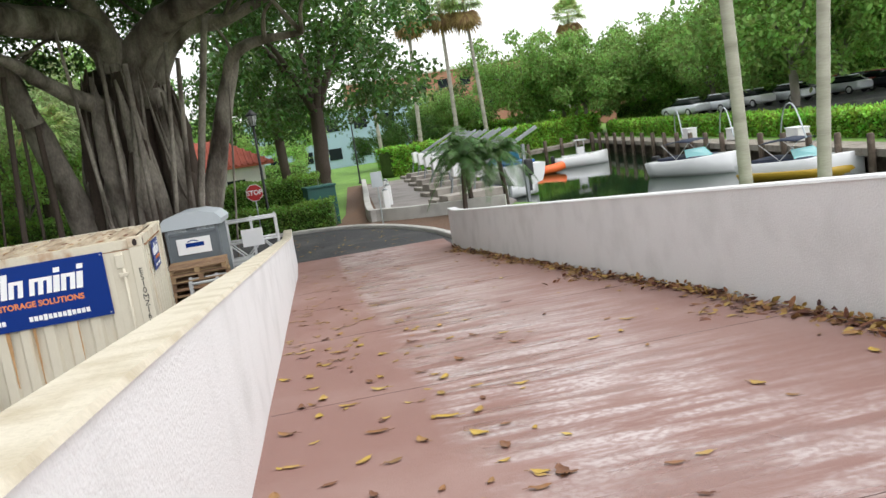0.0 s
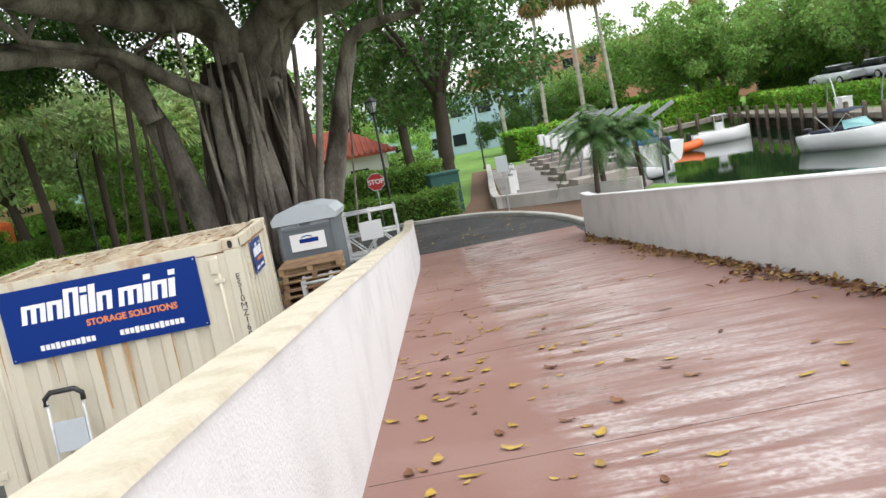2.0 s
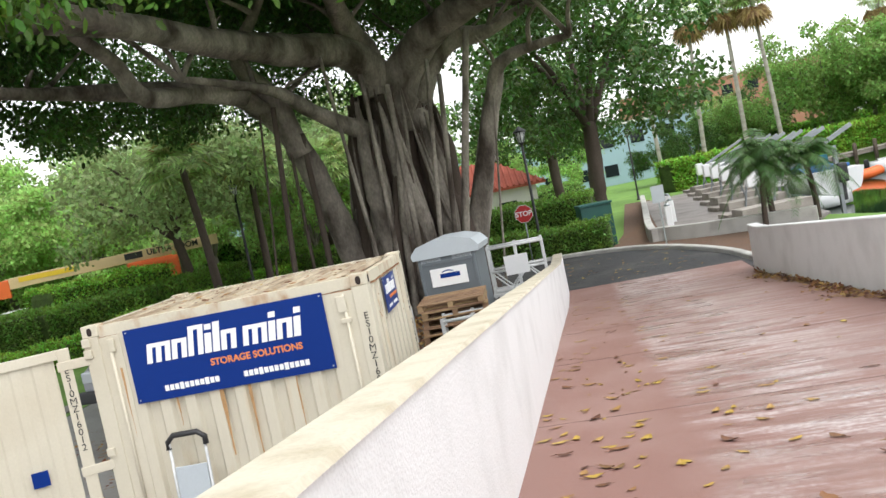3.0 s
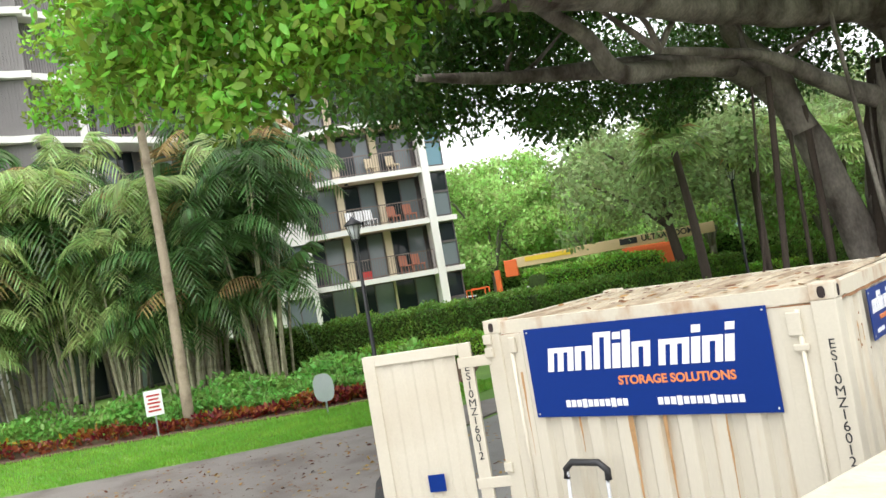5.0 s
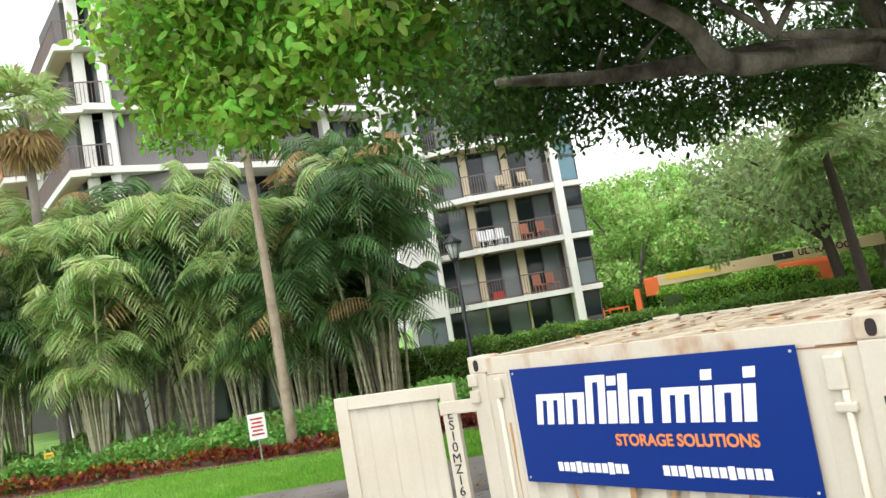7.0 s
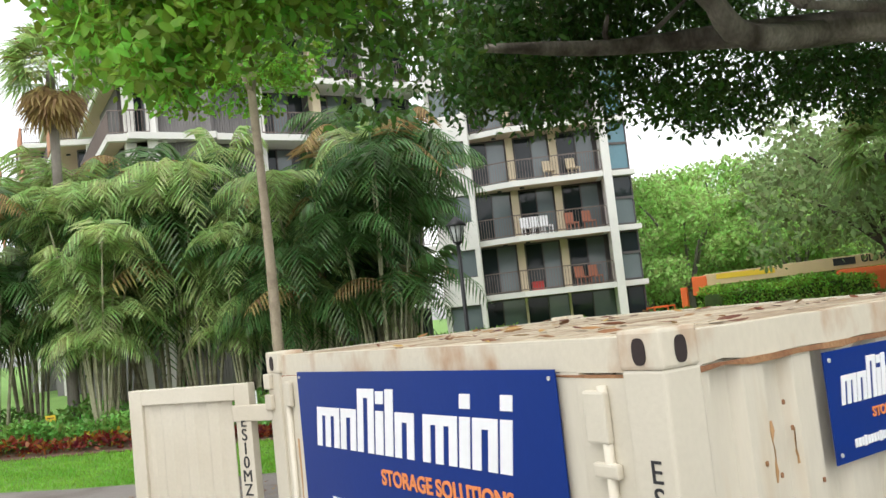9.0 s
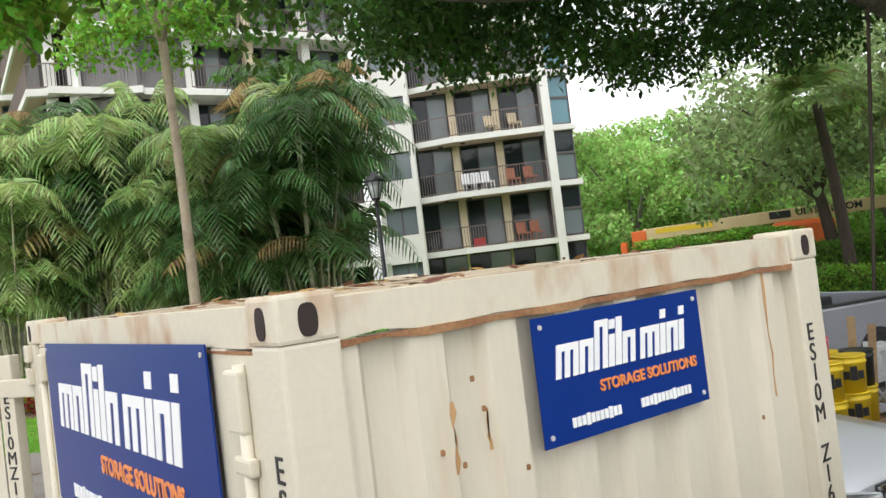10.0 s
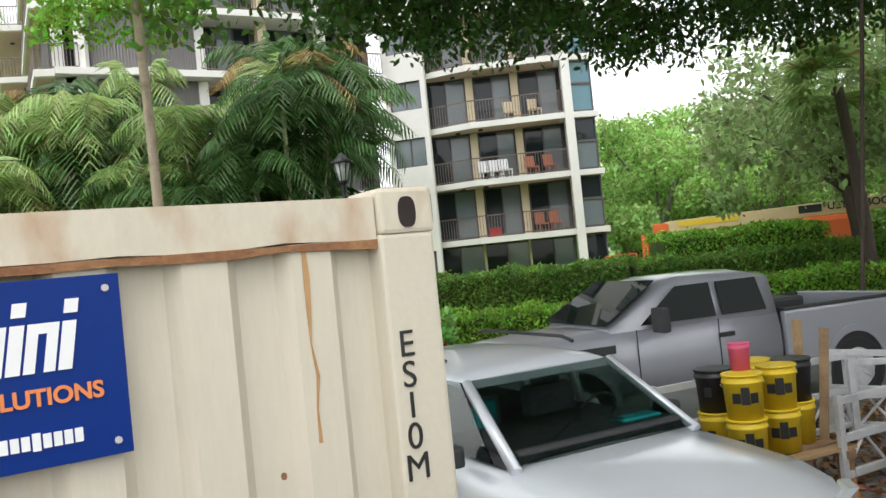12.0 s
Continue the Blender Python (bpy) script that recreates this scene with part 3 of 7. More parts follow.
# fallen leaves: curled, brown and yellow
M_DEAD = material("fallen_leaf", (0.34, 0.19, 0.06), 0.6, 0, 0.3, 4, 30, 0.2, (0.12, 0.055, 0.025), 0.5, random_tint=0.6)
M_DEAD_ISLAND = material("fallen_leaf_heap", (0.26, 0.125, 0.045), 0.7, 0, 0.3, 4, 30, 0.2, (0.09, 0.042, 0.02), 0.5, island=0.7)
M_YELLOW_LEAF = material("yellow_leaf", (0.45, 0.30, 0.05), 0.55, 0, 0.25, 8, 40, 0.1, (0.28, 0.15, 0.04), 0.5)


def fallen_leaf_mesh(seed, mat):
    rng = random.Random(seed)
    bm = bmesh.new()
    L, W, curl = 0.11, 0.05, rng.uniform(0.002, 0.012)
    rows = []
    for k in range(7):
        u = k / 6
        w = W * math.sin(math.pi * min(max(u * 0.96 + 0.02, 0), 1)) ** 0.8 / 2 + 0.001
        zc = curl * (2 * u - 1) ** 2 + 0.004
        bend = rng.uniform(-0.006, 0.006)
        rows.append([bm.verts.new((L * (u - 0.5), s * w + bend, zc + abs(s) * rng.uniform(0.001, 0.006))) for s in (-1, -0.4, 0, 0.4, 1)])
    for a, b in zip(rows, rows[1:]):
        for k in range(4):
            f = bm.faces.new((a[k], b[k], b[k + 1], a[k + 1]))
            f.smooth = True
    tube(bm, [(L * 0.48, 0, curl), (L * 0.75, 0.005, curl * 0.8 + 0.004)], 0.0015, 3)
    return finish("fallen_leaf", bm, mat)


LEAF_KINDS = [fallen_leaf_mesh(s, M_DEAD) for s in range(5)] + [fallen_leaf_mesh(9, M_YELLOW_LEAF)]


# leaves heaped and strewn on the roof of the container
pts = np.column_stack([RNG.uniform(-2.95, -0.1, 120), RNG.uniform(0.08, 2.36, 120), 2.59 + RNG.uniform(0, 0.012, 120)])
ob = new("leaf_litter", leaf_mesh("leaf_litter", pts, 0.1, M_DEAD_ISLAND, RNG, 0.0, 0.5))
ob.scale = (1, 1, 1)
me = ob.data
co = np.empty(len(me.vertices) * 3)
me.vertices.foreach_get("co", co)
co = co.reshape(-1, 3)
co[:, 2] = 2.568 + np.abs(co[:, 2] - 2.568) * 0.22
me.vertices.foreach_set("co", co.reshape(-1))
tagged(ob, "wet brown leaf litter strewn over the container roof", "leaf litter", kind="stuff")

# ---- things between the container and the banyan ----
M_GREY_PLASTIC = material("grey_plastic", (0.13, 0.15, 0.165), 0.5, 0, 0.1, 2, 40, 0.1)
M_PALE_PLASTIC = material("pale_grey_plastic", (0.45, 0.49, 0.52), 0.5, 0, 0.06, 2, 40, 0.08)
M_PALLET = material("pallet_wood", (0.34, 0.22, 0.12), 0.85, 0, 0.25, 4, 50, 0.4, (0.2, 0.12, 0.07), 0.5, random_tint=0.25)
M_ALU = material("aluminium", (0.62, 0.63, 0.63), 0.45, 0.25, 0.12, 4, 50, 0.1, (0.4, 0.41, 0.42), 0.4)
M_RUBBER = material("black_rubber", (0.022, 0.022, 0.023), 0.8, 0, 0.2, 4, 60, 0.2)


def portable_toilet(m):
    p = thing("portable_toilet", m, "grey plastic portable toilet with pale domed roof", "toilet")
    bm = bmesh.new()
    box(bm, 0, 0, 0.08, 1.12, 1.16, 0.16, bevel=0.03)
    part("base", bm, M_GREY_PLASTIC, p)
    bm = bmesh.new()
    box(bm, 0, 0, 1.13, 1.06, 1.1, 1.98, bevel=0.05)
    for k in (-1, 1):
        box(bm, 0.49 * k, -0.55, 1.1, 0.06, 0.04, 1.9, bevel=0.015)
    for z in (0.5, 2.0):
        box(bm, 0, -0.555, z, 0.9, 0.03, 0.06, bevel=0.01)
    part("cabin", bm, M_GREY_PLASTIC, p)
    bm = bmesh.new()
    prism(bm, [(-0.60, 2.1), (-0.62, 2.2), (-0.5, 2.33), (-0.2, 2.41), (0.2, 2.41), (0.5, 2.33), (0.62, 2.2), (0.60, 2.1)], 1.2)
    part("roof", bm, M_PALE_PLASTIC, p, "pale grey domed roof")
    bm = bmesh.new()
    box(bm, 0, -0.575, 1.74, 0.66, 0.006, 0.32)
    lab = part("label", bm, M_WHITE, p, "white label with a blue mark")
    bm = bmesh.new()
    box(bm, 0.02, -0.58, 1.76, 0.36, 0.004, 0.08)
    part("mark", bm, M_BLUE, lab)
    bm = bmesh.new()
    prism(bm, [(-0.12 + 0.03 * k, 1.83 + 0.03 * math.sin(k * 0.45)) for k in range(8)] + [(0.09 - 0.03 * k, 1.81 + 0.03 * math.sin((7 - k) * 0.45)) for k in range(8)], 0.004, Matrix.Translation((0, -0.58, 0)))
    part("mark", bm, M_BLUE, lab)
    for x in (-0.28, 0.28):
        bm = bmesh.new()
        for k in range(4):
            box(bm, x, -0.556, 2.02 + 0.02 * k, 0.36, 0.02, 0.008)
        part("vent", bm, M_PALE_PLASTIC, p)


portable_toilet(Z(0.22, 6.95, 0, -6))


def pallet():
    p = thing("pallet", Z(0, 0), "worn wooden pallet stacked before the portable toilet", "pallet", "stacked pallets")
    for y in (-0.5, 0, 0.5):
        bm = bmesh.new()
        box(bm, 0, y, 0.065, 1.1, 0.09, 0.085)
        part("stringer", bm, M_PALLET, p)
    for z in (0.011, 0.119):
        for k in range(6):
            bm = bmesh.new()
            box(bm, -0.5 + 0.2 * k, 0, z, 0.12, 1.1, 0.021)
            part("board", bm, M_PALLET, p)
    return p


first = pallet()
first.matrix_world = Z(0.22, 5.75, 0.03, 92)
for k in range(1, 11):
    copy_thing(first, Z(0.22 + 0.03 * math.sin(k * 3.1), 5.75 + 0.03 * math.cos(k * 2.3), 0.03 + 0.131 * k, 92 + 2.5 * math.sin(k * 1.7)))


def truss_stage(m, length, label):
    """A swing-stage section: two decks of tube with zigzag braces."""
    s = thing("work_platform", m, label, "platform")
    for y in (-0.3, 0.3):
        for z in (0.12, 0.55, 1.05):
            bm = bmesh.new()
            tube(bm, [(-length / 2, y, z), (length / 2, y, z)], 0.028, 8)
            part("rail", bm, M_ALU, s)
        n = int(length / 0.35)
        for k in range(n):
            bm = bmesh.new()
            x0 = -length / 2 + length * k / n
            x1 = x0 + length / n
            tube(bm, [(x0, y, 0.14 if k % 2 else 0.54), (x1, y, 0.54 if k % 2 else 0.14)], 0.016, 6)
            part("brace", bm, M_ALU, s)
        for x in (-length / 2, 0, length / 2):
            bm = bmesh.new()
            box(bm, x, y, 0.55, 0.06, 0.05, 1.1, bevel=0.006)
            part("upright", bm, M_ALU, s)
    bm = bmesh.new()
    box(bm, 0, 0, 0.1, length, 0.6, 0.05)
    part("deck", bm, M_ALU, s)
    return s


truss_stage(Z(0.55, 4.95, 0.18, 3), 0.95, "white aluminium truss section standing beside pallets")
truss_stage(Z(1.32, 9.6, 0.78, 0), 1.15, "white aluminium swing stage cage with rails")
bm = bmesh.new()
for x in (-0.45, 0.45):
    for y in (-0.25, 0.25):
        box(bm, x, y, 0.41, 0.09, 0.09, 0.76)
box(bm, 0, 0, 0.81, 1.25, 0.7, 0.06, bevel=0.01)
single("trestle", bm, M_ALU, Z(1.32, 9.6, 0.03), "pale metal trestle carrying the swing stage", "trestle")
bm = bmesh.new()
box(bm, 0, 0, 0, 0.5, 0.008, 0.42, bevel=0.002)
single("paper_sheet", bm, M_WHITE, pose(1.3, 9.25, 1.42, 8, 0, 0), "white sheet tied to the swing stage", "sheet")
for x, y, r, mat, lab in ((0.72, 6.3, 0.3, M_PALE_PLASTIC, "crumpled pale rubbish sack on the ground"), (1.05, 6.8, 0.32, M_RUBBER, "full black rubbish sack on the ground")):
    bm = bmesh.new()
    bmesh.ops.create_icosphere(bm, subdivisions=3, radius=1)
    for v in bm.verts:
        k = 1 + 0.16 * noise.noise(v.co * 2.6 + Vector((x, 0, 0)))
        v.co = Vector((v.co.x * r * k, v.co.y * r * k, (v.co.z * 1.35 + 1.25) * r * k))
    single("rubbish_sack", bm, mat, Z(x, y, 0.0), lab, "sack")
bm = bmesh.new()
prism(bm, [(-0.6, 0), (-0.58, 0.02), (0.4, 0.62), (0.62, 0.66), (0.62, 0.62), (0.42, 0.58), (-0.55, 0)], 0.9)
single("rubber_mat", bm, M_RUBBER, Z(0.55, 2.75, 0.42, 30), "black rubber sheet draped over a low bin", "mat")
bm = bmesh.new()
box(bm, 0, 0, 0.25, 1.0, 0.8, 0.5, bevel=0.04)
single("bin", bm, M_RUBBER, Z(0.6, 2.75, 0.03, 30), "low black plastic bin beside the container", "bin")


def hand_truck(m):
    h = thing("hand_truck", m, "grey hand truck with black handle leaning on container", "hand truck")
    for x in (-0.19, 0.19):
        bm = bmesh.new()
        tube(bm, [(x, 0, 0.12), (x, 0, 1.22)], 0.016, 8)
        part("tube", bm, M_ALU, h)
        bm = bmesh.new()
        tube(bm, [(x * 1.25 - 0.02, -0.02, 0.12), (x * 1.25 + 0.02, -0.02, 0.12)], 0.12, 14)
        part("wheel", bm, M_RUBBER, h)
    bm = bmesh.new()
    tube(bm, [(-0.2, 0, 1.16), (-0.2, 0, 1.24), (-0.13, -0.01, 1.30), (0.13, -0.01, 1.30), (0.2, 0, 1.24), (0.2, 0, 1.16)], 0.03, 8)
    part("handle", bm, M_BLACK, h, "black plastic handle")
    bm = bmesh.new()
    box(bm, 0, 0.0, 0.8, 0.34, 0.02, 0.34, bevel=0.008)
    part("plate", bm, M_PALE_PLASTIC, h)
    bm = bmesh.new()
    box(bm, 0, -0.12, 0.02, 0.4, 0.26, 0.012)
    part("toe_plate", bm, M_ALU, h)


hand_truck(pose(-2.16, -0.17, 0.03, -4, 0, 0))

# ---- the banyan ----
BOUGHS = {
    "low_left": (0.36, [(-3.3, 15.8, 1.5), (-3.9, 15.4, 4.1), (-4.4, 15.1, 5.6), (-4.8, 14.3, 6.4), (-5.4, 12.6, 6.8), (-5.9, 9.6, 6.5), (-6.1, 8.8, 7.2), (-6.3, 7.2, 7.8), (-6.4, 5.4, 8.3)]),
    "low_left2": (0.27, [(-2.1, 15.8, 5.3), (-2.6, 15.5, 5.5), (-3.4, 14.5, 6.0), (-3.9, 13.6, 6.5), (-4.3, 12.4, 6.7), (-5.2, 10.0, 6.8)]),
    "up": (0.32, [(-4.1, 14.8, 5.0), (-4.5, 14.4, 6.6), (-4.9, 13.8, 7.3), (-4.8, 13.3, 7.9), (-4.1, 13.0, 8.6), (-3.4, 12.6, 9.4)]),
    "left_high": (0.52, [(-1.5, 16.1, 5.7), (-1.7, 16.0, 6.8), (-2.4, 14.9, 7.5), (-3.7, 13.1, 7.6), (-4.5, 10.8, 7.6), (-5.3, 7.8, 7.6), (-5.6, 4.7, 7.2), (-5.4, 2.4, 6.9)]),
    "left_high2": (0.46, [(-1.8, 16.0, 6.2), (-1.9, 16.0, 7.4), (-2.2, 15.0, 8.2), (-2.3, 13.9, 8.9), (-3.0, 12.8, 9.6)]),
    "right_up": (0.6, [(-1.4, 16.1, 5.2), (-1.1, 15.9, 6.5), (-0.2, 15.2, 7.4), (0.9, 14.3, 7.8), (2.0, 13.3, 7.9), (3.1, 12.2, 8.2)]),
    "right_side": (0.36, [(-0.3, 16.6, 0.5), (0.1, 16.6, 1.6), (0.8, 16.7, 3.8), (1.4, 16.7, 5.6), (1.8, 16.3, 6.5), (2.7, 15.8, 6.7), (3.8, 15.2, 6.7)]),
    "right2": (0.44, [(-1.0, 16.1, 5.1), (-0.6, 16.2, 6.3), (0.4, 16.2, 7.4), (1.6, 16.3, 7.5), (3.0, 16.2, 8.0)]),
    "back": (0.5, [(-1.6, 17.0, 5.4), (-2.2, 18.6, 7.2), (-3.8, 20.4, 8.8), (-5.6, 22.0, 9.6)]),
    "back2": (0.45, [(-1.2, 17.4, 5.4), (-0.2, 19.4, 7.8), (0.8, 21.6, 9.2)]),
    "far_left": (0.26, [(-4.6, 12.4, 6.6), (-6.2, 10.6, 6.8), (-7.8, 8.8, 6.9), (-8.8, 6.6, 7.0)]),
    "leader": (0.2, [(-4.6, 6.4, 7.2), (-6.0, 4.5, 7.6), (-7.2, 2.6, 7.4)]),
}


def smooth_line(pts, n=4):
    out = []
    P = [Vector(p) for p in pts]
    for i in range(len(P) - 1):
        a, b, c, d = P[max(i - 1, 0)], P[i], P[i + 1], P[min(i + 2, len(P) - 1)]
        for k in range(n):
            t = k / n
            out.append(0.5 * ((2 * b) + (c - a) * t + (2 * a - 5 * b + 4 * c - d) * t * t + (3 * b - a - 3 * c + d) * t ** 3))
    return out + [P[-1]]


def banyan():
    tree = thing("banyan_tree", Z(-1.6, 16.4), "huge grey banyan tree with fused aerial roots", "tree")
    inv = Matrix.Translation((1.6, -16.4, 0))
    rng = random.Random(11)
    # Dark bark puts the shade of the gaps between roots into the trunk.
    bm = bmesh.new()
    tube(bm, [(0, 0, -0.1), (0, 0, 0.8), (0.05, 0, 2.6), (0.1, 0, 4.6), (0.15, 0, 6.4)], [1.45, 1.2, 0.98, 0.92, 0.9], 28, 0.5, 3)
    part("trunk", bm, M_BARK_DARK, tree, "fluted trunk, darkened for the gaps between roots")
    for k in range(96):
        a = 2 * math.pi * k / 96 + rng.uniform(-0.06, 0.06)
        r0, r1 = rng.uniform(1.55, 2.25), rng.uniform(0.95, 1.45)
        top = rng.uniform(4.6, 6.5)
        twist = rng.uniform(-0.6, 0.6)
        pts = []
        for j in range(7):
            u = j / 6
            r = r0 + (r1 - r0) * u ** 0.6 + 0.05 * math.sin(u * 9 + k)
            aa = a + twist * u + 0.05 * math.sin(u * 6 + 2 * k)
            pts.append((r * math.cos(aa) * 0.92, r * math.sin(aa), -0.1 + (top + 0.1) * u))
        w = rng.choice((0.035, 0.05, 0.07, 0.07, 0.1, 0.13, 0.18, 0.24))
        bm = bmesh.new()
        line = smooth_line(pts, 3)
        tube(bm, line, [w * (1.55 - 0.75 * i / len(line)) * (1.0 if i < len(line) - 4 else (len(line) - i) / 5) for i in range(len(line))], 9, 0.3, k)
        part("aerial_root", bm, M_BARK if rng.random() < 0.6 else M_BARK_DARK, tree)
    for name, (w, pts) in BOUGHS.items():
        bm = bmesh.new()
        line = [inv @ p for p in smooth_line(pts, 4)]
        tube(bm, line, [w * (1.15 - 0.95 * i / len(line)) for i in range(len(line))], 14, 0.28, len(name))
        part("limb", bm, M_BARK, tree)
    # branches from the limbs into the crown
    for k in range(70):
        w, pts = BOUGHS[rng.choice(sorted(BOUGHS))]
        p = Vector(pts[rng.randrange(len(pts) // 2, len(pts))])
        q = p + Vector((rng.uniform(-2.6, 1.8), rng.uniform(-2.6, 2.2), rng.uniform(0.2, 1.8)))
        mid = p.lerp(q, 0.5) + Vector((rng.uniform(-0.3, 0.3), rng.uniform(-0.3, 0.3), rng.uniform(-0.1, 0.4)))
        bm = bmesh.new()
        line = [inv @ v for v in smooth_line([p, mid, q], 4)]
        tube(bm, line, [0.085 * (1 - 0.8 * i / len(line)) for i in range(len(line))], 6, 0.2, k)
        part("branch", bm, M_BARK, tree)
    # hanging roots, straight and free
    for x, y, z1, x0, w in ((1.06, 14.78, 7.4, -0.36, 0.1), (-4.26, 13.46, 6.26, -4.75, 0.07), (-3.93, 14.58, 5.56, -3.91, 0.08), (-4.3, 14.48, 5.47, -4.42, 0.045), (-4.62, 13.35, 6.11, -5.31, 0.03), (0.13, 14.53, 6.33, -0.53, 0.07), (-1.89, 13.99, 6.69, -1.93, 0.06), (-1.28, 14.09, 6.29, -1.27, 0.08), (-0.1, 14.21, 6.75, -0.94, 0.06), (-2.85, 13.81, 7.58, -2.27, 0.05), (1.42, 16.08, 5.55, 0.73, 0.03)):
        bm = bmesh.new()
        line = smooth_line([(x0 + 1.6, y - 16.4, -0.05), (x0 + 0.4 * (x - x0) + 1.6 + rng.uniform(-0.05, 0.05), y - 16.4, z1 * 0.4), (x + 1.6, y - 16.4, z1)], 5)
        tube(bm, line, [w * (1.25 - 0.3 * i / len(line)) for i in range(len(line))], 7, 0.15, x)
        part("hanging_root", bm, M_BARK if x > -3 else M_BARK_DARK, tree)
    # crown: an uneven umbrella of clumps
    crng = np.random.default_rng(21)
    clumps = []
    for k in range(190):
        a, r = crng.uniform(0, 2 * math.pi), math.sqrt(crng.uniform(0.0, 1))
        x, y = -3.6 + 10.0 * r * math.cos(a), 12.6 + 12.4 * r * math.sin(a)
        if x > 2.2 and y < 7:
            continue
        z = 7.8 + max(0, y - 4) * 0.03 + 1.8 * (1 - r) + crng.uniform(-0.4, 1.8)
        s = crng.uniform(1.0, 1.8)
        clumps.append(((x, y, z), (s * 1.25, s * 1.25, s * 0.75)))
    # low fringe
    for k in range(52):
        a = radians(120 + 200 * k / 51) + crng.uniform(-0.05, 0.05)
        x, y = -3.6 + 9.4 * math.cos(a) * crng.uniform(0.8, 1), 12.6 + 11.4 * math.sin(a) * crng.uniform(0.8, 1)
        if x > 0.2 and y < 6:
            continue
        clumps.append(((x, y, 6.9 + max(0, y - 4) * 0.055 + crng.uniform(-0.4, 0.5)), (1.15, 1.15, 0.85)))
    for x, y, z in ((-8.2, 17, 6.8), (-6.4, 20, 7.0), (-10, 14, 6.7), (-9.2, 20, 7.2), (-7.4, 14.5, 6.9), (-11, 17, 7.2), (-5, 18, 7.2), (-8.6, 11.5, 6.6), (-6.2, 22.5, 7.4), (-4, 21, 7.4), (2.5, 12.5, 8.2), (3.8, 15, 8.4), (4.6, 18, 8.6)):
        clumps.append(((x, y, z), (1.5, 1.5, 0.8)))
    pts = clump_points(crng, clumps, 158000, 0.35)
    pts = pts[(pts[:, 1] > 8.0) | (crng.uniform(0, 1, len(pts)) < 0.55)]
    # Brighter daylight on the near edge is put into its leaf colour.
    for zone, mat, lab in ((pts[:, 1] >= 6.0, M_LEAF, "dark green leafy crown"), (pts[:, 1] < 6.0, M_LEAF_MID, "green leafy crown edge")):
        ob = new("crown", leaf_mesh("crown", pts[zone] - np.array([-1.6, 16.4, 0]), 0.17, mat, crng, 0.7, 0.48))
        ob.parent = tree
        tagged(ob, lab)
    # Outer clumps: bright green, with the light on them put into the colour.
    near = [((-8.2, 0.6, 7.3), (1.6, 1.4, 1.1)), ((-7.4, 0.9, 6.4), (1.4, 1.1, 0.8)), ((-6.5, 1.3, 6.3), (1.1, 1.0, 0.8)), ((-9.6, 1.0, 8.2), (1.6, 1.4, 1.2)), ((-9.2, 0.8, 6.9), (1.2, 1.0, 1.0)), ((-6.0, 2.2, 6.6), (1.3, 1.2, 0.7)), ((-8.0, 1.6, 8.4), (2.0, 1.6, 1.0)), ((-7.0, 0.3, 7.6), (1.3, 1.0, 0.9)), ((-10.4, 1.4, 7.4), (1.2, 1.0, 0.9)), ((-5.2, 1.8, 7.4), (1.6, 1.4, 0.8)), ((-7.9, 1.0, 5.9), (0.7, 0.6, 0.5)), ((-5.2, 1.3, 6.5), (0.8, 0.7, 0.6)), ((-4.6, 2.0, 6.9), (0.9, 0.8, 0.5)), ((-6.8, 0.6, 5.7), (0.5, 0.5, 0.5))]
    pts = clump_points(crng, near, 15000, 0.4)
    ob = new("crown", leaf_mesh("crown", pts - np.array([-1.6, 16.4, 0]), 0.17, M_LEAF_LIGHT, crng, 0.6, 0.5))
    ob.parent = tree
    tagged(ob, "bright green outer leaves")
    # Upper leaf layer added to block the sky and darken the crown's underside.
    cap = [((-3.6, 12.6, 10.6), (9.0, 11.0, 1.6))]
    pts = clump_points(crng, cap, 26000, 0.0)
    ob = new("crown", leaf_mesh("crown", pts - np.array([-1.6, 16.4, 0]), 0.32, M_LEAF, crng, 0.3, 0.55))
    ob.parent = tree


banyan()

# ---- trees and palms ----
M_TRUNK_GREY = material("grey_trunk", (0.24, 0.21, 0.18), 0.9, 0, 0.3, 2, 25, 0.7, (0.13, 0.11, 0.09), 0.45, stretch=(1, 1, 0.35))
M_PALM_TRUNK = material("pale_palm_trunk", (0.40, 0.37, 0.32), 0.85, 0, 0.2, 1.2, 14, 0.5, (0.26, 0.24, 0.2), 0.45, stretch=(0.4, 0.4, 2.5))
M_STEM = material("areca_stem", (0.42, 0.39, 0.26), 0.7, 0, 0.25, 2, 12, 0.3, (0.19, 0.18, 0.1), 0.45, stretch=(0.5, 0.5, 2.5))
M_FROND = leaf_material("palm_frond", (0.085, 0.17, 0.05), (0.15, 0.26, 0.085), 0.32, 0.45)
M_FROND_PALE = leaf_material("pale_palm_frond", (0.32, 0.46, 0.16), (0.50, 0.56, 0.22), 0.32, 0.5)
M_FROND_DRY = leaf_material("dry_palm_frond", (0.42, 0.29, 0.13), (0.30, 0.19, 0.08), 0.7, 0.35)
M_LEAF_PALE = leaf_material("pale_feathery_leaf", (0.38, 0.58, 0.17), (0.52, 0.68, 0.25), 0.6)
M_LEAF_GREY = leaf_material("grey_green_leaf", (0.28, 0.38, 0.16), (0.42, 0.50, 0.23), 0.6)


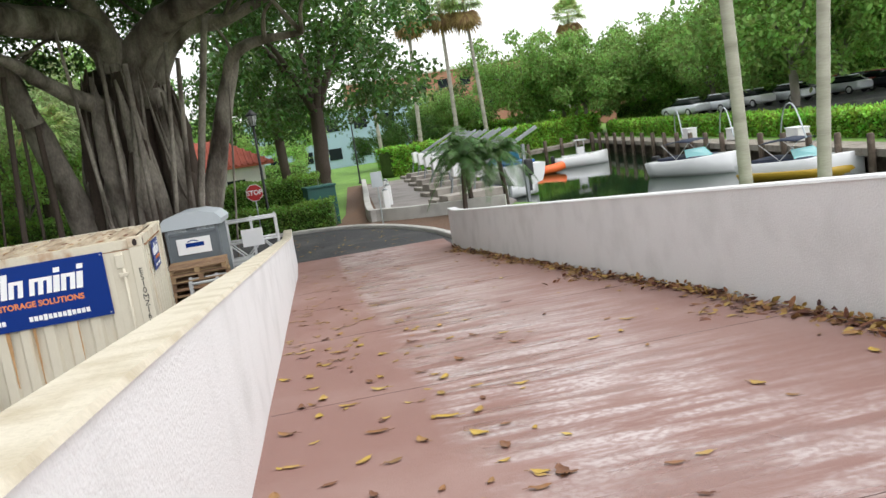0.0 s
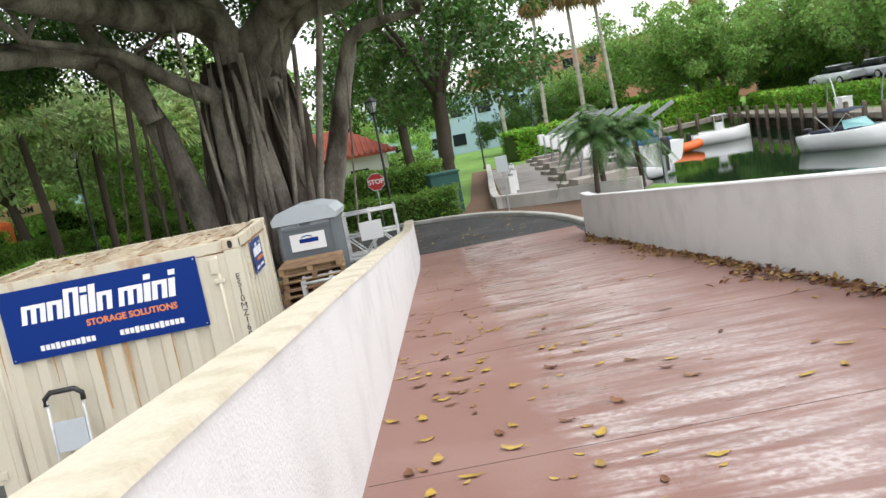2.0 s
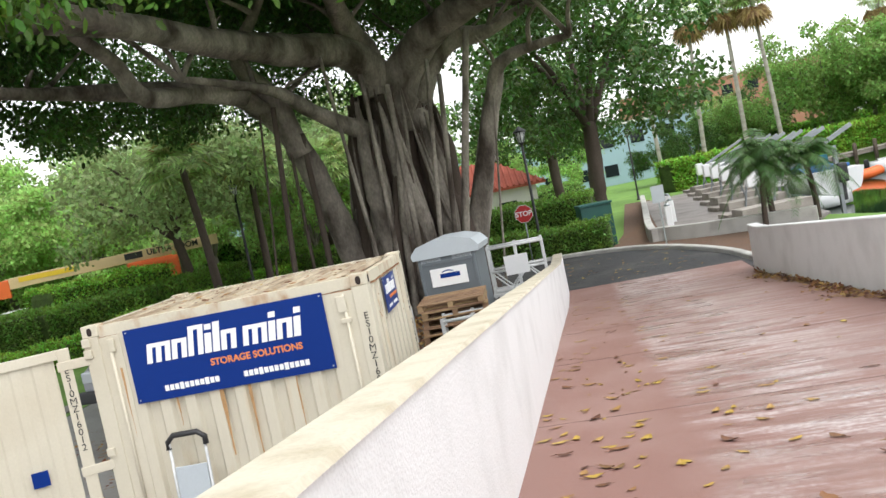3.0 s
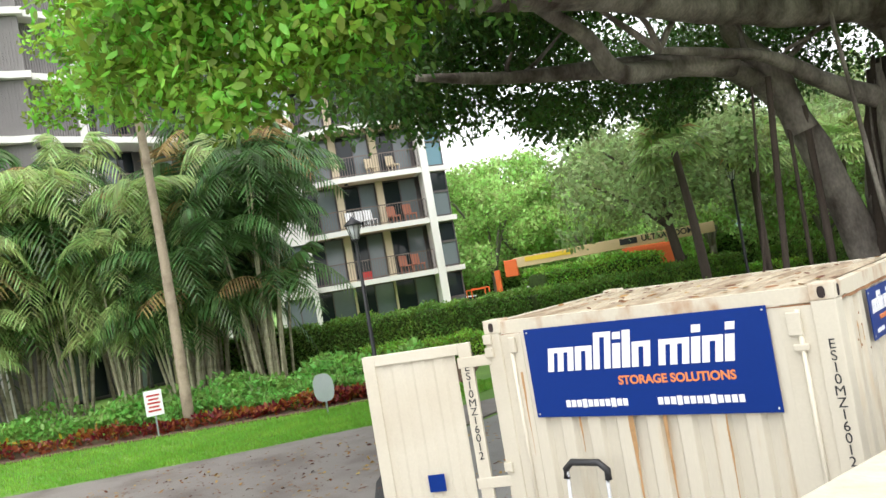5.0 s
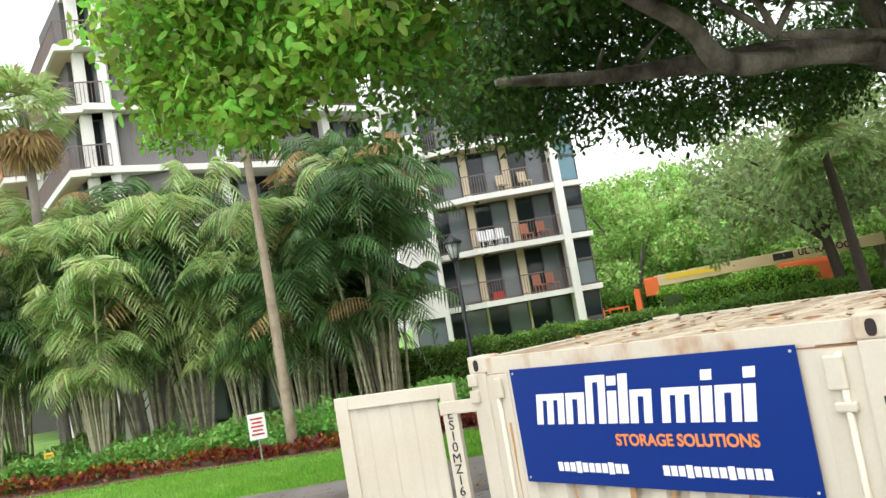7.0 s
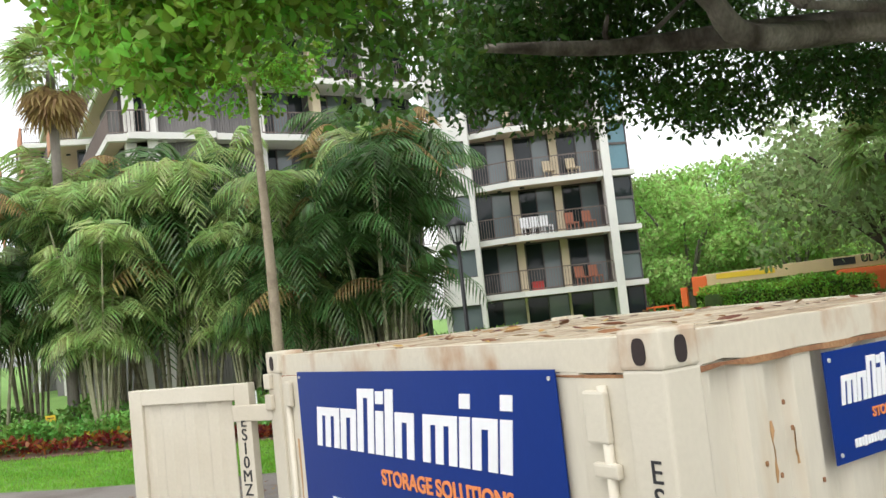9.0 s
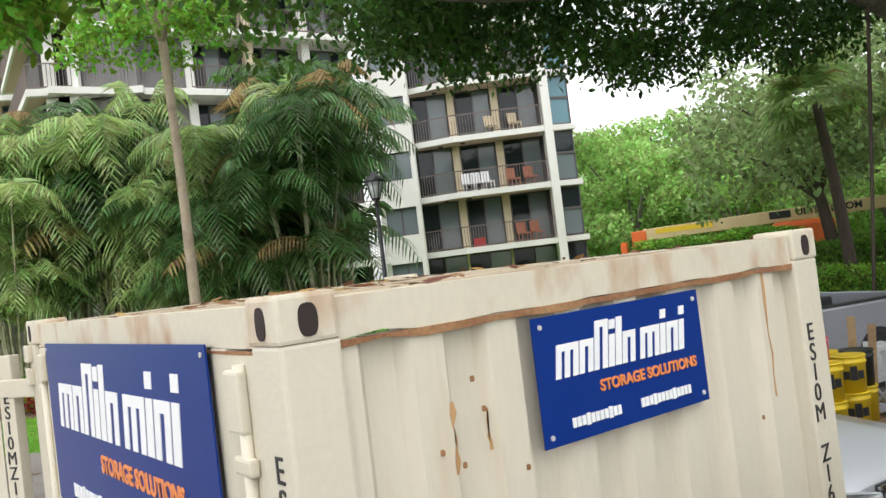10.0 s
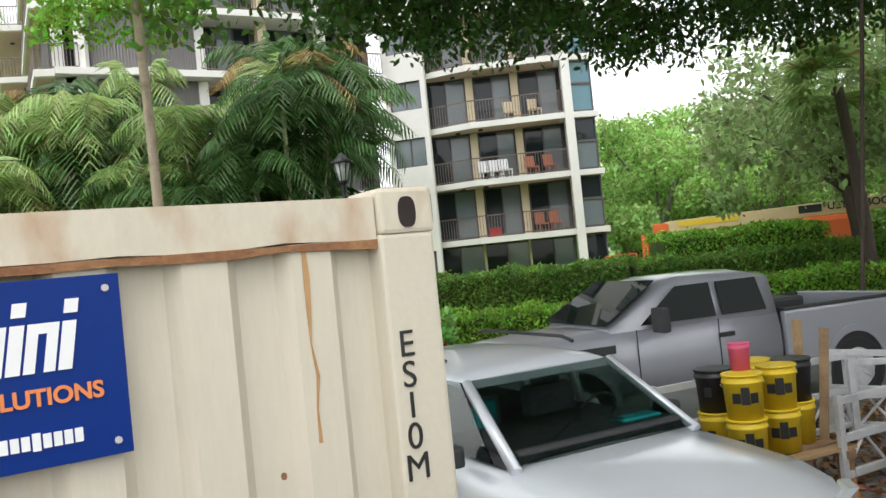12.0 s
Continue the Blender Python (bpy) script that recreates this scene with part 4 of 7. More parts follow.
def broad_tree(height, spread, trunk_h, leaves, size, mat, seed, label, bark=None, lean=0.0, girth=1.0):
    """A tapered trunk that forks into limbs, under an uneven crown of leaf clumps."""
    rng, nrng = random.Random(seed), np.random.default_rng(seed)
    t = thing("tree", Matrix(), label, "tree")
    bm = bmesh.new()
    base = (0.013 * height + 0.05) * girth
    top = Vector((lean * trunk_h, 0, trunk_h))
    tube(bm, smooth_line([(0, 0, -0.1), (lean * trunk_h * 0.4, 0.05, trunk_h * 0.5), top], 4), [base * (1.35 - 0.05 * i) for i in range(9)], 10, 0.25, seed)
    part("trunk", bm, bark or M_TRUNK_GREY, t)
    clumps = []
    for k in range(6):
        a = 2 * math.pi * k / 6 + rng.uniform(-0.4, 0.4)
        r = spread * rng.uniform(0.4, 0.75)
        q = top + Vector((r * math.cos(a), r * math.sin(a), (height - trunk_h) * rng.uniform(0.3, 0.7)))
        mid = top.lerp(q, 0.5) + Vector((0, 0, 0.1 * height * rng.random()))
        bm = bmesh.new()
        line = smooth_line([top - Vector((0, 0, 0.3)), mid, q], 4)
        tube(bm, line, [base * 0.62 * (1 - 0.8 * i / len(line)) for i in range(len(line))], 7, 0.2, k)
        part("limb", bm, bark or M_TRUNK_GREY, t)
        clumps.append((tuple(q), (spread * 0.38, spread * 0.38, spread * 0.27)))
    for k in range(40):
        a, r = rng.uniform(0, 2 * math.pi), spread * math.sqrt(rng.random()) * 0.95
        z = trunk_h + (height - trunk_h) * (-0.05 + 1.0 * rng.random() * (1 - 0.45 * (r / spread) ** 2))
        s = spread * rng.uniform(0.16, 0.32)
        clumps.append(((top.x + r * math.cos(a), top.y + r * math.sin(a), z), (s, s, s * 0.75)))
    ob = new("crown", leaf_mesh("crown", clump_points(nrng, clumps, leaves, 0.45), size, mat, nrng, 0.4, 0.55))
    ob.parent = t
    return t


def frond_points(root, yaw, rise, length, droop, leaflets, leaf_len, width, rng, fold=0.5):
    """Quads of one feather frond: leaflets along an arching rib."""
    out = []
    d = Vector((math.cos(yaw), math.sin(yaw), 0))
    side = Vector((-math.sin(yaw), math.cos(yaw), 0))
    prev = None
    for k in range(leaflets):
        u = (k + 0.5) / leaflets
        p = Vector(root) + d * (length * (u * math.cos(rise) - 0.12 * droop * u * u)) + Vector((0, 0, length * (u * math.sin(rise) - droop * u * u)))
        tangent = (d * math.cos(rise) + Vector((0, 0, math.sin(rise) - 2 * droop * u))).normalized()
        L = leaf_len * (0.45 + 0.75 * math.sin(math.pi * min(1, 0.12 + u * 0.88)))
        for s in (-1, 1):
            hang = Vector((0, 0, -fold * (0.6 + 0.6 * rng.random())))
            w = (side * s + tangent * 0.55 + hang).normalized()
            tip = p + w * L * rng.uniform(0.85, 1.1) + Vector((0, 0, -0.12 * L))
            mid = p.lerp(tip, 0.5) + Vector((0, 0, 0.05 * L))
            h = tangent * width * 0.5
            out.append((p - h * 0.6, mid - h, tip, mid + h, p + h * 0.6))
        if prev is not None:
            up = Vector((0, 0, 0.012))
            out.append((prev - up, p - up, p + up, prev + up))
        prev = p
    return out


def poly_mesh(name, polys, mat):
    verts, faces = [], []
    for q in polys:
        i = len(verts)
        verts.extend(q)
        faces.append(tuple(range(i, i + len(q))))
    return raw_mesh(name, verts, faces, mat)


def areca_clump(seed, stems, height, mat, label):
    """A clump of ringed cane stems, each with a head of arching fronds."""
    rng = random.Random(seed)
    c = thing("areca_palm", Matrix(), label, "palm", "areca palms before the flats")
    green, dry = [], []
    for k in range(stems):
        a = 2 * math.pi * k / stems + rng.uniform(-0.3, 0.3)
        r0, lean = rng.uniform(0.12, 0.5), rng.uniform(0.4, 1.5)
        h = height * rng.choice((0.45, 0.6, 0.72, 0.8, 0.9, 1.0)) * rng.uniform(0.93, 1.05)
        lean *= h / height
        p0 = (r0 * math.cos(a), r0 * math.sin(a), -0.05)
        p1 = ((r0 + lean * 0.4) * math.cos(a), (r0 + lean * 0.4) * math.sin(a), h * 0.5)
        p2 = ((r0 + lean) * math.cos(a), (r0 + lean) * math.sin(a), h)
        bm = bmesh.new()
        tube(bm, smooth_line([p0, p1, p2], 4), [0.05 - 0.003 * i for i in range(9)], 7)
        part("stem", bm, M_STEM, c)
        for j in range(8):
            yaw = 2 * math.pi * j / 8 + rng.uniform(-0.35, 0.35)
            (dry if rng.random() < 0.07 else green).extend(frond_points(p2, yaw, rng.uniform(0.45, 1.35), rng.uniform(1.9, 3.1), rng.uniform(0.55, 1.15), 20, 0.72, 0.062, rng, 0.7))
    for polys, m, lab in ((green, mat, ""), (dry, M_FROND_DRY, "dry brown fronds")):
        if polys:
            ob = new("fronds", poly_mesh("fronds", polys, m))
            ob.parent = c
            tagged(ob, lab, kind="stuff")
    return c


def fan_palm(seed, height, label, skirt=True, head=1.0, trunk=None, lean=0.0):
    """A tall trunk with a head of stiff fan leaves and a skirt of dry ones."""
    rng = random.Random(seed)
    p = thing("fan_palm", Matrix(), label, "palm")
    bm = bmesh.new()
    tube(bm, smooth_line([(0, 0, -0.1), (lean * 0.4, 0, height * 0.5), (lean, 0, height)], 4), [0.2 - 0.008 * i for i in range(9)], 10, 0.1, seed)
    part("trunk", bm, trunk or M_TRUNK_GREY, p)
    green, dry = [], []
    for k in range(58 if skirt else 34):
        yaw = rng.uniform(0, 2 * math.pi)
        low = skirt and k > 30
        rise = rng.uniform(-1.35, -0.7) if low else rng.uniform(-0.5, 1.2)
        d = Vector((math.cos(yaw) * math.cos(rise), math.sin(yaw) * math.cos(rise), math.sin(rise)))
        side = Vector((-math.sin(yaw), math.cos(yaw), 0))
        up = side.cross(d) * -1
        o = Vector((lean, 0, height - (0.3 if low else 0.0))) + d * 0.75 * head
        for j in range(15):
            a = radians(-105 + 210 * j / 14)
            w = (d * math.cos(a) + side * math.sin(a)).normalized()
            L = head * rng.uniform(0.65, 0.9)
            tip = o + w * L + Vector((0, 0, -0.28 * L))
            mid = o + w * L * 0.6
            s = up.cross(w).normalized() * 0.05 * head
            (dry if low or rng.random() < 0.03 else green).append((o, mid - s, tip, mid + s))
        green.append((Vector((lean, 0, height)) - side * 0.015, o - side * 0.012, o + side * 0.012, Vector((lean, 0, height)) + side * 0.015))
    for polys, m, lab in ((green, M_FROND_PALE, ""), (dry, M_FROND_DRY, "skirt of dry brown fronds")):
        if polys:
            ob = new("fronds", poly_mesh("fronds", polys, m))
            ob.parent = p
            tagged(ob, lab, kind="stuff")
    return p


def hedge(name, a, b, width, height, mat, label, seed=1, density=420, size=0.11, base=True):
    """A clipped hedge from a to b: a core darkened for inner shade and a skin of small leaves."""
    nrng = np.random.default_rng(seed)
    A, B = Vector((*a, 0)), Vector((*b, 0))
    L = (B - A).length
    yaw = math.degrees(math.atan2(B.y - A.y, B.x - A.x))
    h = thing(name, Z(a[0], a[1], 0, yaw), label, "hedge")
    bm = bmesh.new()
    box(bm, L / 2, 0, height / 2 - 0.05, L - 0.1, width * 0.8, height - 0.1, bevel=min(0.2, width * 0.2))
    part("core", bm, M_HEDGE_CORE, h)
    area_top, area_side = L * width, L * height
    n = int((area_top + 2 * area_side) * density)
    n = min(n, 36000)
    face = nrng.choice(3, size=n, p=np.array([area_top, area_side, area_side]) / (area_top + 2 * area_side))
    u, v = nrng.uniform(0, L, n), nrng.uniform(0, 1, n)
    x = u
    wob = 0.06 * np.sin(u * 2.1) + 0.05 * np.sin(u * 5.3 + 1)
    y = np.where(face == 0, (v - 0.5) * width, np.where(face == 1, -width / 2, width / 2)) + nrng.normal(0, 0.05, n)
    z = np.where(face == 0, height + wob, v * height) + nrng.normal(0, 0.05, n)
    ob = new("foliage", leaf_mesh("foliage", np.column_stack([x, y, np.clip(z, 0.03, None)]), size, mat, nrng, 0.0, 0.55))
    ob.parent = h
    tagged(ob, kind="stuff")
    return h


# Dark green puts the shade between the leaves into the core.
M_HEDGE_CORE = material("hedge_inner_shade", (0.06, 0.10, 0.02), 0.95, 0, 0.4, 4, 40, 0.6)

# ---- the block of flats ----
FLOORS = [3.42, 6.22, 9.02, 11.82, 14.62, 17.42]
M_RAIL = material("bronze_railing", (0.16, 0.125, 0.11), 0.5, 0.3, 0.1, 3, 30, 0)
M_CLAD = material("grey_ribbed_cladding", (0.22, 0.205, 0.20), 0.7, 0, 0.1, 0.6, 12, 0.1)
M_TERRA_PARAPET = material("terracotta_parapet", (0.52, 0.24, 0.15), 0.85, 0, 0.1, 0.6, 12, 0.05)
M_SOFFIT = material("beige_soffit", (0.62, 0.46, 0.37), 0.85, 0, 0.08, 0.6, 12, 0.05)


def railing(points, z, parent):
    bm = bmesh.new()
    for a, b in zip(points, points[1:]):
        A, B = Vector((*a, z)), Vector((*b, z))
        n = max(2, int((B - A).length / 0.14))
        d = (B - A).normalized()
        yaw = Matrix.Rotation(math.atan2(d.y, d.x), 4, "Z")
        c = (A + B) / 2
        for zz in (0.08, 1.05):
            box(bm, 0, 0, 0, (B - A).length, 0.05, 0.05, Matrix.Translation(c + Vector((0, 0, zz))) @ yaw)
        for k in range(n + 1):
            p = A.lerp(B, k / n)
            box(bm, p.x, p.y, z + 0.56, 0.025, 0.025, 0.96)
    tagged(part("railing", bm, M_RAIL, parent), kind="stuff")


def lattice(bm, xs, zs, y, depth):
    """One connected frame: bars in every other column and row of the given lines."""
    vert = {}

    def at(i, j, k):
        if (i, j, k) not in vert:
            vert[i, j, k] = bm.verts.new((xs[i], y + (k - 0.5) * depth, zs[j]))
        return vert[i, j, k]

    full = {(i, j) for i in range(len(xs) - 1) for j in range(len(zs) - 1) if i % 2 == 0 or j % 2 == 0}
    for i, j in full:
        for k in (0, 1):
            bm.faces.new((at(i, j, k), at(i + 1, j, k), at(i + 1, j + 1, k), at(i, j + 1, k)))
        for (di, dj), (p, q) in (((-1, 0), ((i, j), (i, j + 1))), ((1, 0), ((i + 1, j), (i + 1, j + 1))), ((0, -1), ((i, j), (i + 1, j))), ((0, 1), ((i, j + 1), (i + 1, j + 1)))):
            if (i + di, j + dj) not in full:
                bm.faces.new((at(*p, 0), at(*q, 0), at(*q, 1), at(*p, 1)))


def glazing(x0, x1, y, z0, z1, parent, mat=None, panes=2, frame_w=0.06):
    """A framed opening with its panes, set in a wall that faces -y."""
    bm = bmesh.new()
    xs = [v for k in range(panes + 1) for v in (x0 + (x1 - x0) * k / panes - frame_w / 2, x0 + (x1 - x0) * k / panes + frame_w / 2)]
    lattice(bm, xs, [z0, z0 + 0.06, z1 - 0.06, z1], y, 0.1)
    win = part("window", bm, M_BLD_DARK, parent)
    for k in range(panes):
        bm = bmesh.new()
        w = (x1 - x0) / panes
        box(bm, x0 + w * (k + 0.5), y + 0.02, (z0 + z1) / 2, w - 0.05, 0.02, z1 - z0 - 0.1)
        part("pane", bm, mat or (M_WINDOW if k % 2 == 0 else M_CURTAIN), win)


M_CURTAIN = glass_material("curtained_glass", (0.16, 0.19, 0.20), 0.06)
flats = thing("block_of_flats", Matrix(), "white six-storey block of flats with railed balconies", "building")


def solid(parent, mat, boxes, name="wall", label="", bevel=0.0):
    bm = bmesh.new()
    for b in boxes:
        box(bm, *b, bevel=bevel)
    return part(name, bm, mat, parent, label)


def slab(parent, outline, z, thick=0.28):
    bm = bmesh.new()
    prism(bm, outline, thick, Matrix.Translation((0, 0, z - thick / 2)), axis="z")
    part("balcony_slab", bm, M_BLD_WHITE, parent)
    bm = bmesh.new()
    cx, cy = sum(p[0] for p in outline) / len(outline), sum(p[1] for p in outline) / len(outline)
    prism(bm, [(cx + (x - cx) * 0.93, cy + (y - cy) * 0.93) for x, y in outline], 0.012, Matrix.Translation((0, 0, z - thick - 0.004)), axis="z")
    part("soffit", bm, M_SOFFIT, parent, "beige balcony soffit")
    for x, y in outline[1:3]:
        bm = bmesh.new()
        tube(bm, [(cx + (x - cx) * 0.5, cy + (y - cy) * 0.5 + 0.2, z - thick - 0.08), (cx + (x - cx) * 0.5, cy + (y - cy) * 0.5 + 0.2, z - thick - 0.005)], 0.12, 10)
        part("ceiling_lamp", bm, M_BLACK, parent)


# east tower: own x runs along the facade, the front faces -y
ANG = 51.5
tower = new("tower")
tower.parent = flats
TOWER_M = pose(-31.8, 23.15, 0, 0, 0, ANG)
tower.matrix_local = TOWER_M
TOP = 20.2
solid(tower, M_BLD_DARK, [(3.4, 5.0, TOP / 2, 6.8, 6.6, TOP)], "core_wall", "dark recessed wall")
for k, z in enumerate([0.0] + FLOORS):
    top = (FLOORS + [TOP])[k]
    if k:
        slab(tower, [(-0.1, 1.7), (-0.1, 0.9), (2.2, 0.0), (6.75, 0.0), (6.75, 1.7)], z)
        railing([(-0.05, 0.97), (2.2, 0.06), (6.7, 0.06)], z, tower)
    for a, b in ((0.05, 2.0), (2.5, 4.25), (4.75, 6.6)):
        if k == 0:
            a, b = a - 0.2, b + 0.2
        glazing(a, b, 1.66, z + (0.05 if k else 0.5), top - 0.32, tower)
    for x in (2.25, 4.5):
        bm = bmesh.new()
        box(bm, x, 1.5 if k else 1.6, (z + top - 0.28) / 2, 0.38 if k else 0.12, 0.36, top - 0.28 - z)
        part("pier", bm, M_BLD_CREAM, tower, "cream pier")
bm = bmesh.new()
box(bm, 6.96, 0.55, TOP / 2, 0.42, 1.3, TOP, bevel=0.02)
part("column", bm, M_BLD_WHITE, tower)
bay = Matrix.Translation((7.17, 0.4, 0)) @ Matrix.Rotation(radians(14), 4, "Z")
bays = new("bay_window")
bays.parent = tower
bays.matrix_local = bay
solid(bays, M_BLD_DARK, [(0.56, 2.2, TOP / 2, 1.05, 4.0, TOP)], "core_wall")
for k, z in enumerate([0.0] + FLOORS):
    top = (FLOORS + [TOP])[k]
    glazing(0.05, 1.08, 0.15, z + 0.05, z + (top - z) * 0.5, bays, M_WINDOW_BLUE if k > 2 else M_CURTAIN, 1)
    glazing(0.05, 1.08, 0.15, z + (top - z) * 0.5, top - 0.3, bays, M_WINDOW_BLUE if k > 2 else M_WINDOW, 1)
    bm = bmesh.new()
    box(bm, 0.6, 0.3, top - 0.14, 1.3, 0.9, 0.28, bevel=0.02)
    part("band", bm, M_BLD_WHITE, bays)
# white flank with one window a floor
flank = new("flank")
flank.parent = flats
flank.matrix_local = pose(-33.3, 21.9, 0, 0, 0, 41)
for k, z in enumerate([0.0] + FLOORS):
    top = (FLOORS + [TOP])[k]
    solid(flank, M_BLD_WHITE, [(1.05, 0.25, (z + z + 1.0) / 2, 2.1, 0.3, 1.0), (1.05, 0.25, top - 0.2, 2.1, 0.3, 0.4), (0.12, 0.25, (z + top) / 2 + 0.3, 0.24, 0.3, top - z - 1.4), (1.98, 0.25, (z + top) / 2 + 0.3, 0.24, 0.3, top - z - 1.4)], "wall")
    glazing(0.24, 1.86, 0.3, z + 1.0, top - 0.4, flank, M_CURTAIN)
# long middle wing behind the palms
mid = new("middle_wing")
mid.parent = flats
mid.matrix_local = pose(-34.2, 7.2, 0, 0, 0, 86)
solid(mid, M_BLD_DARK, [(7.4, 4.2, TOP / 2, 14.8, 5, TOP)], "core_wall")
for k, z in enumerate([0.0] + FLOORS):
    top = (FLOORS + [TOP])[k]
    bm = bmesh.new()
    box(bm, 7.4, 0.8, top - 0.16, 14.8, 2.2, 0.3, bevel=0.02)
    part("slab_edge", bm, M_BLD_WHITE, mid)
    for j in range(5):
        x0 = 0.4 + j * 2.9
        bm = bmesh.new()
        box(bm, x0 - 0.15, 0.7, (z + top - 0.3) / 2, 0.42, 0.5, top - 0.3 - z)
        part("pier", bm, M_BLD_WHITE if j % 2 == 0 else M_BLD_CREAM, mid)
        if j == 1 and k > 2:
            bm = bmesh.new()
            for q in range(22):
                box(bm, x0 + 0.1 + 0.115 * q, 0.55, (z + top - 0.3) / 2, 0.06, 0.06, top - 0.3 - z)
            box(bm, x0 + 1.3, 0.6, (z + top - 0.3) / 2, 2.6, 0.05, top - 0.3 - z)
            part("cladding", bm, M_CLAD, mid, "grey ribbed cladding")
        else:
            glazing(x0 + 0.1, x0 + 2.5, 1.6, z + 0.1, top - 0.3, mid, None, 3)
    if k:
        railing([(5.9, -0.2), (14.6, -0.2)], z, mid)
# west stack of slanted balconies


def balcony_stack(m, name, far=False):
    """A tooth of the west wing: a short balcony front, then a long side running back."""
    s = new(name)
    s.parent = flats
    s.matrix_local = m
    solid(s, M_CLAD, [(0.9, 7.0, TOP / 2, 3.4, 10.0, TOP)], "core_wall", "grey rendered wall")
    bm = bmesh.new()
    box(bm, 0.2, 1.2, TOP / 2, 0.4, 0.5, TOP)
    part("column", bm, M_BLD_WHITE, s)
    bm = bmesh.new()
    box(bm, 1.5, 1.85, TOP / 2, 2.2, 0.3, TOP)
    for q in range(16):
        box(bm, 0.5 + 0.13 * q, 1.68, TOP / 2, 0.06, 0.06, TOP)
    part("cladding", bm, M_CLAD, s, "grey ribbed cladding")
    for k, z in enumerate(FLOORS):
        slab(s, [(0.4, 1.2), (0.3, 0.8), (-1.55, 0.55), (-3.1, 4.2), (-5.9, 11.0), (0.4, 11.0)], z, 0.3)
        railing([(0.15, 0.9), (-1.5, 0.65), (-3.02, 4.2), (-5.8, 10.9)], z, s)
        if k < 2:
            glazing(0.55, 2.4, 1.6, z + 0.3, z + 2.3, s, M_WINDOW_BLUE, 2)
        glazing(-0.75, 0.1, 1.94, z + 0.05, z + 2.45, s, None, 2)
        bm = bmesh.new()
        box(bm, 1.6, 1.7, z - 0.15, 2.5, 0.6, 0.3)
        box(bm, 0.4, 1.35, z - 0.45, 0.7, 0.3, 0.26, Matrix.Translation((0.4, 1.35, z - 0.45)) @ Matrix.Rotation(radians(-38), 4, "Y") @ Matrix.Translation((-0.4, -1.35, 0.45 - z)))
        part("band", bm, M_BLD_WHITE, s)
        if far:
            bm = bmesh.new()
            prism(bm, [(-1.6, 0.5), (-3.16, 4.2), (-3.06, 4.24), (-1.5, 0.54)], 1.2, Matrix.Translation((0, 0, z + 0.5)), axis="z")
            part("parapet", bm, M_TERRA_PARAPET, s, "terracotta parapet")
    return s


for k, (x, y) in enumerate(((0, 0), (-5.9, 11.4), (-11.8, 22.8), (-17.7, 34.2))):
    turn = pose(-33.4, 7.6, 0, 0, 0, 62)
    balcony_stack(turn @ Matrix.Translation((x, y, 0)), "west_stack", k > 0)

# balcony furniture on the tower
M_RED = material("red_plastic", (0.5, 0.03, 0.03), 0.5, 0, 0.1, 4, 30, 0)
M_TERRACOTTA = material("terracotta_cushion", (0.42, 0.16, 0.10), 0.9, 0, 0.1, 4, 40, 0.1)


def balcony_chair(u, v, z, mat, label):
    c = thing("balcony_chair", TOWER_M @ pose(u, v, z, 0, 0, 20), label, "chair", "balcony chairs")
    bm = bmesh.new()
    box(bm, 0, 0, 0.42, 0.5, 0.5, 0.06, bevel=0.015)
    part("seat", bm, mat, c)
    bm = bmesh.new()
    box(bm, 0, 0.26, 0.75, 0.5, 0.05, 0.6, pose(0, 0, 0, -8, 0, 0), bevel=0.015)
    part("backrest", bm, mat, c)
    for x in (-0.22, 0.22):
        for y in (-0.22, 0.22):
            bm = bmesh.new()
            box(bm, x, y, 0.2, 0.04, 0.04, 0.4)
            part("leg", bm, mat, c)


for u, z, mat, lab in ((2.7, 6.22, M_WHITE, "white plastic chair on a railed balcony"), (3.2, 6.22, M_WHITE, "white plastic chair on a railed balcony"), (3.7, 6.22, M_WHITE, "white plastic chair on a railed balcony"), (5.0, 6.22, M_TERRACOTTA, "terracotta cushioned chair on a railed balcony"), (5.9, 6.22, M_TERRACOTTA, "terracotta cushioned chair on a railed balcony"), (5.2, 3.42, M_TERRACOTTA, "terracotta cushioned chair on a railed balcony"), (5.9, 3.42, M_TERRACOTTA, "terracotta cushioned chair on a railed balcony"), (4.2, 9.02, M_BLD_CREAM, "beige chair on an upper railed balcony"), (5.4, 9.02, M_BLD_CREAM, "beige chair on an upper railed balcony")):
    balcony_chair(u, 0.75, z, mat, lab)
bm = bmesh.new()
box(bm, 0, 0, 0.18, 0.6, 0.35, 0.36, bevel=0.03)
box(bm, 0, 0, 0.4, 0.62, 0.37, 0.08, bevel=0.02)
single("cool_box", bm, M_RED, TOWER_M @ pose(2.9, 0.5, 3.42), "red cool box on a railed balcony", "cool box")

# ---- planting before the flats ----
CLUMPS = [areca_clump(31 + k, 12, h, mt, "tall areca palm clump with arching green fronds") for k, (h, mt) in enumerate(((7.0, M_FROND), (7.2, M_FROND_PALE), (5.6, M_FROND)))]
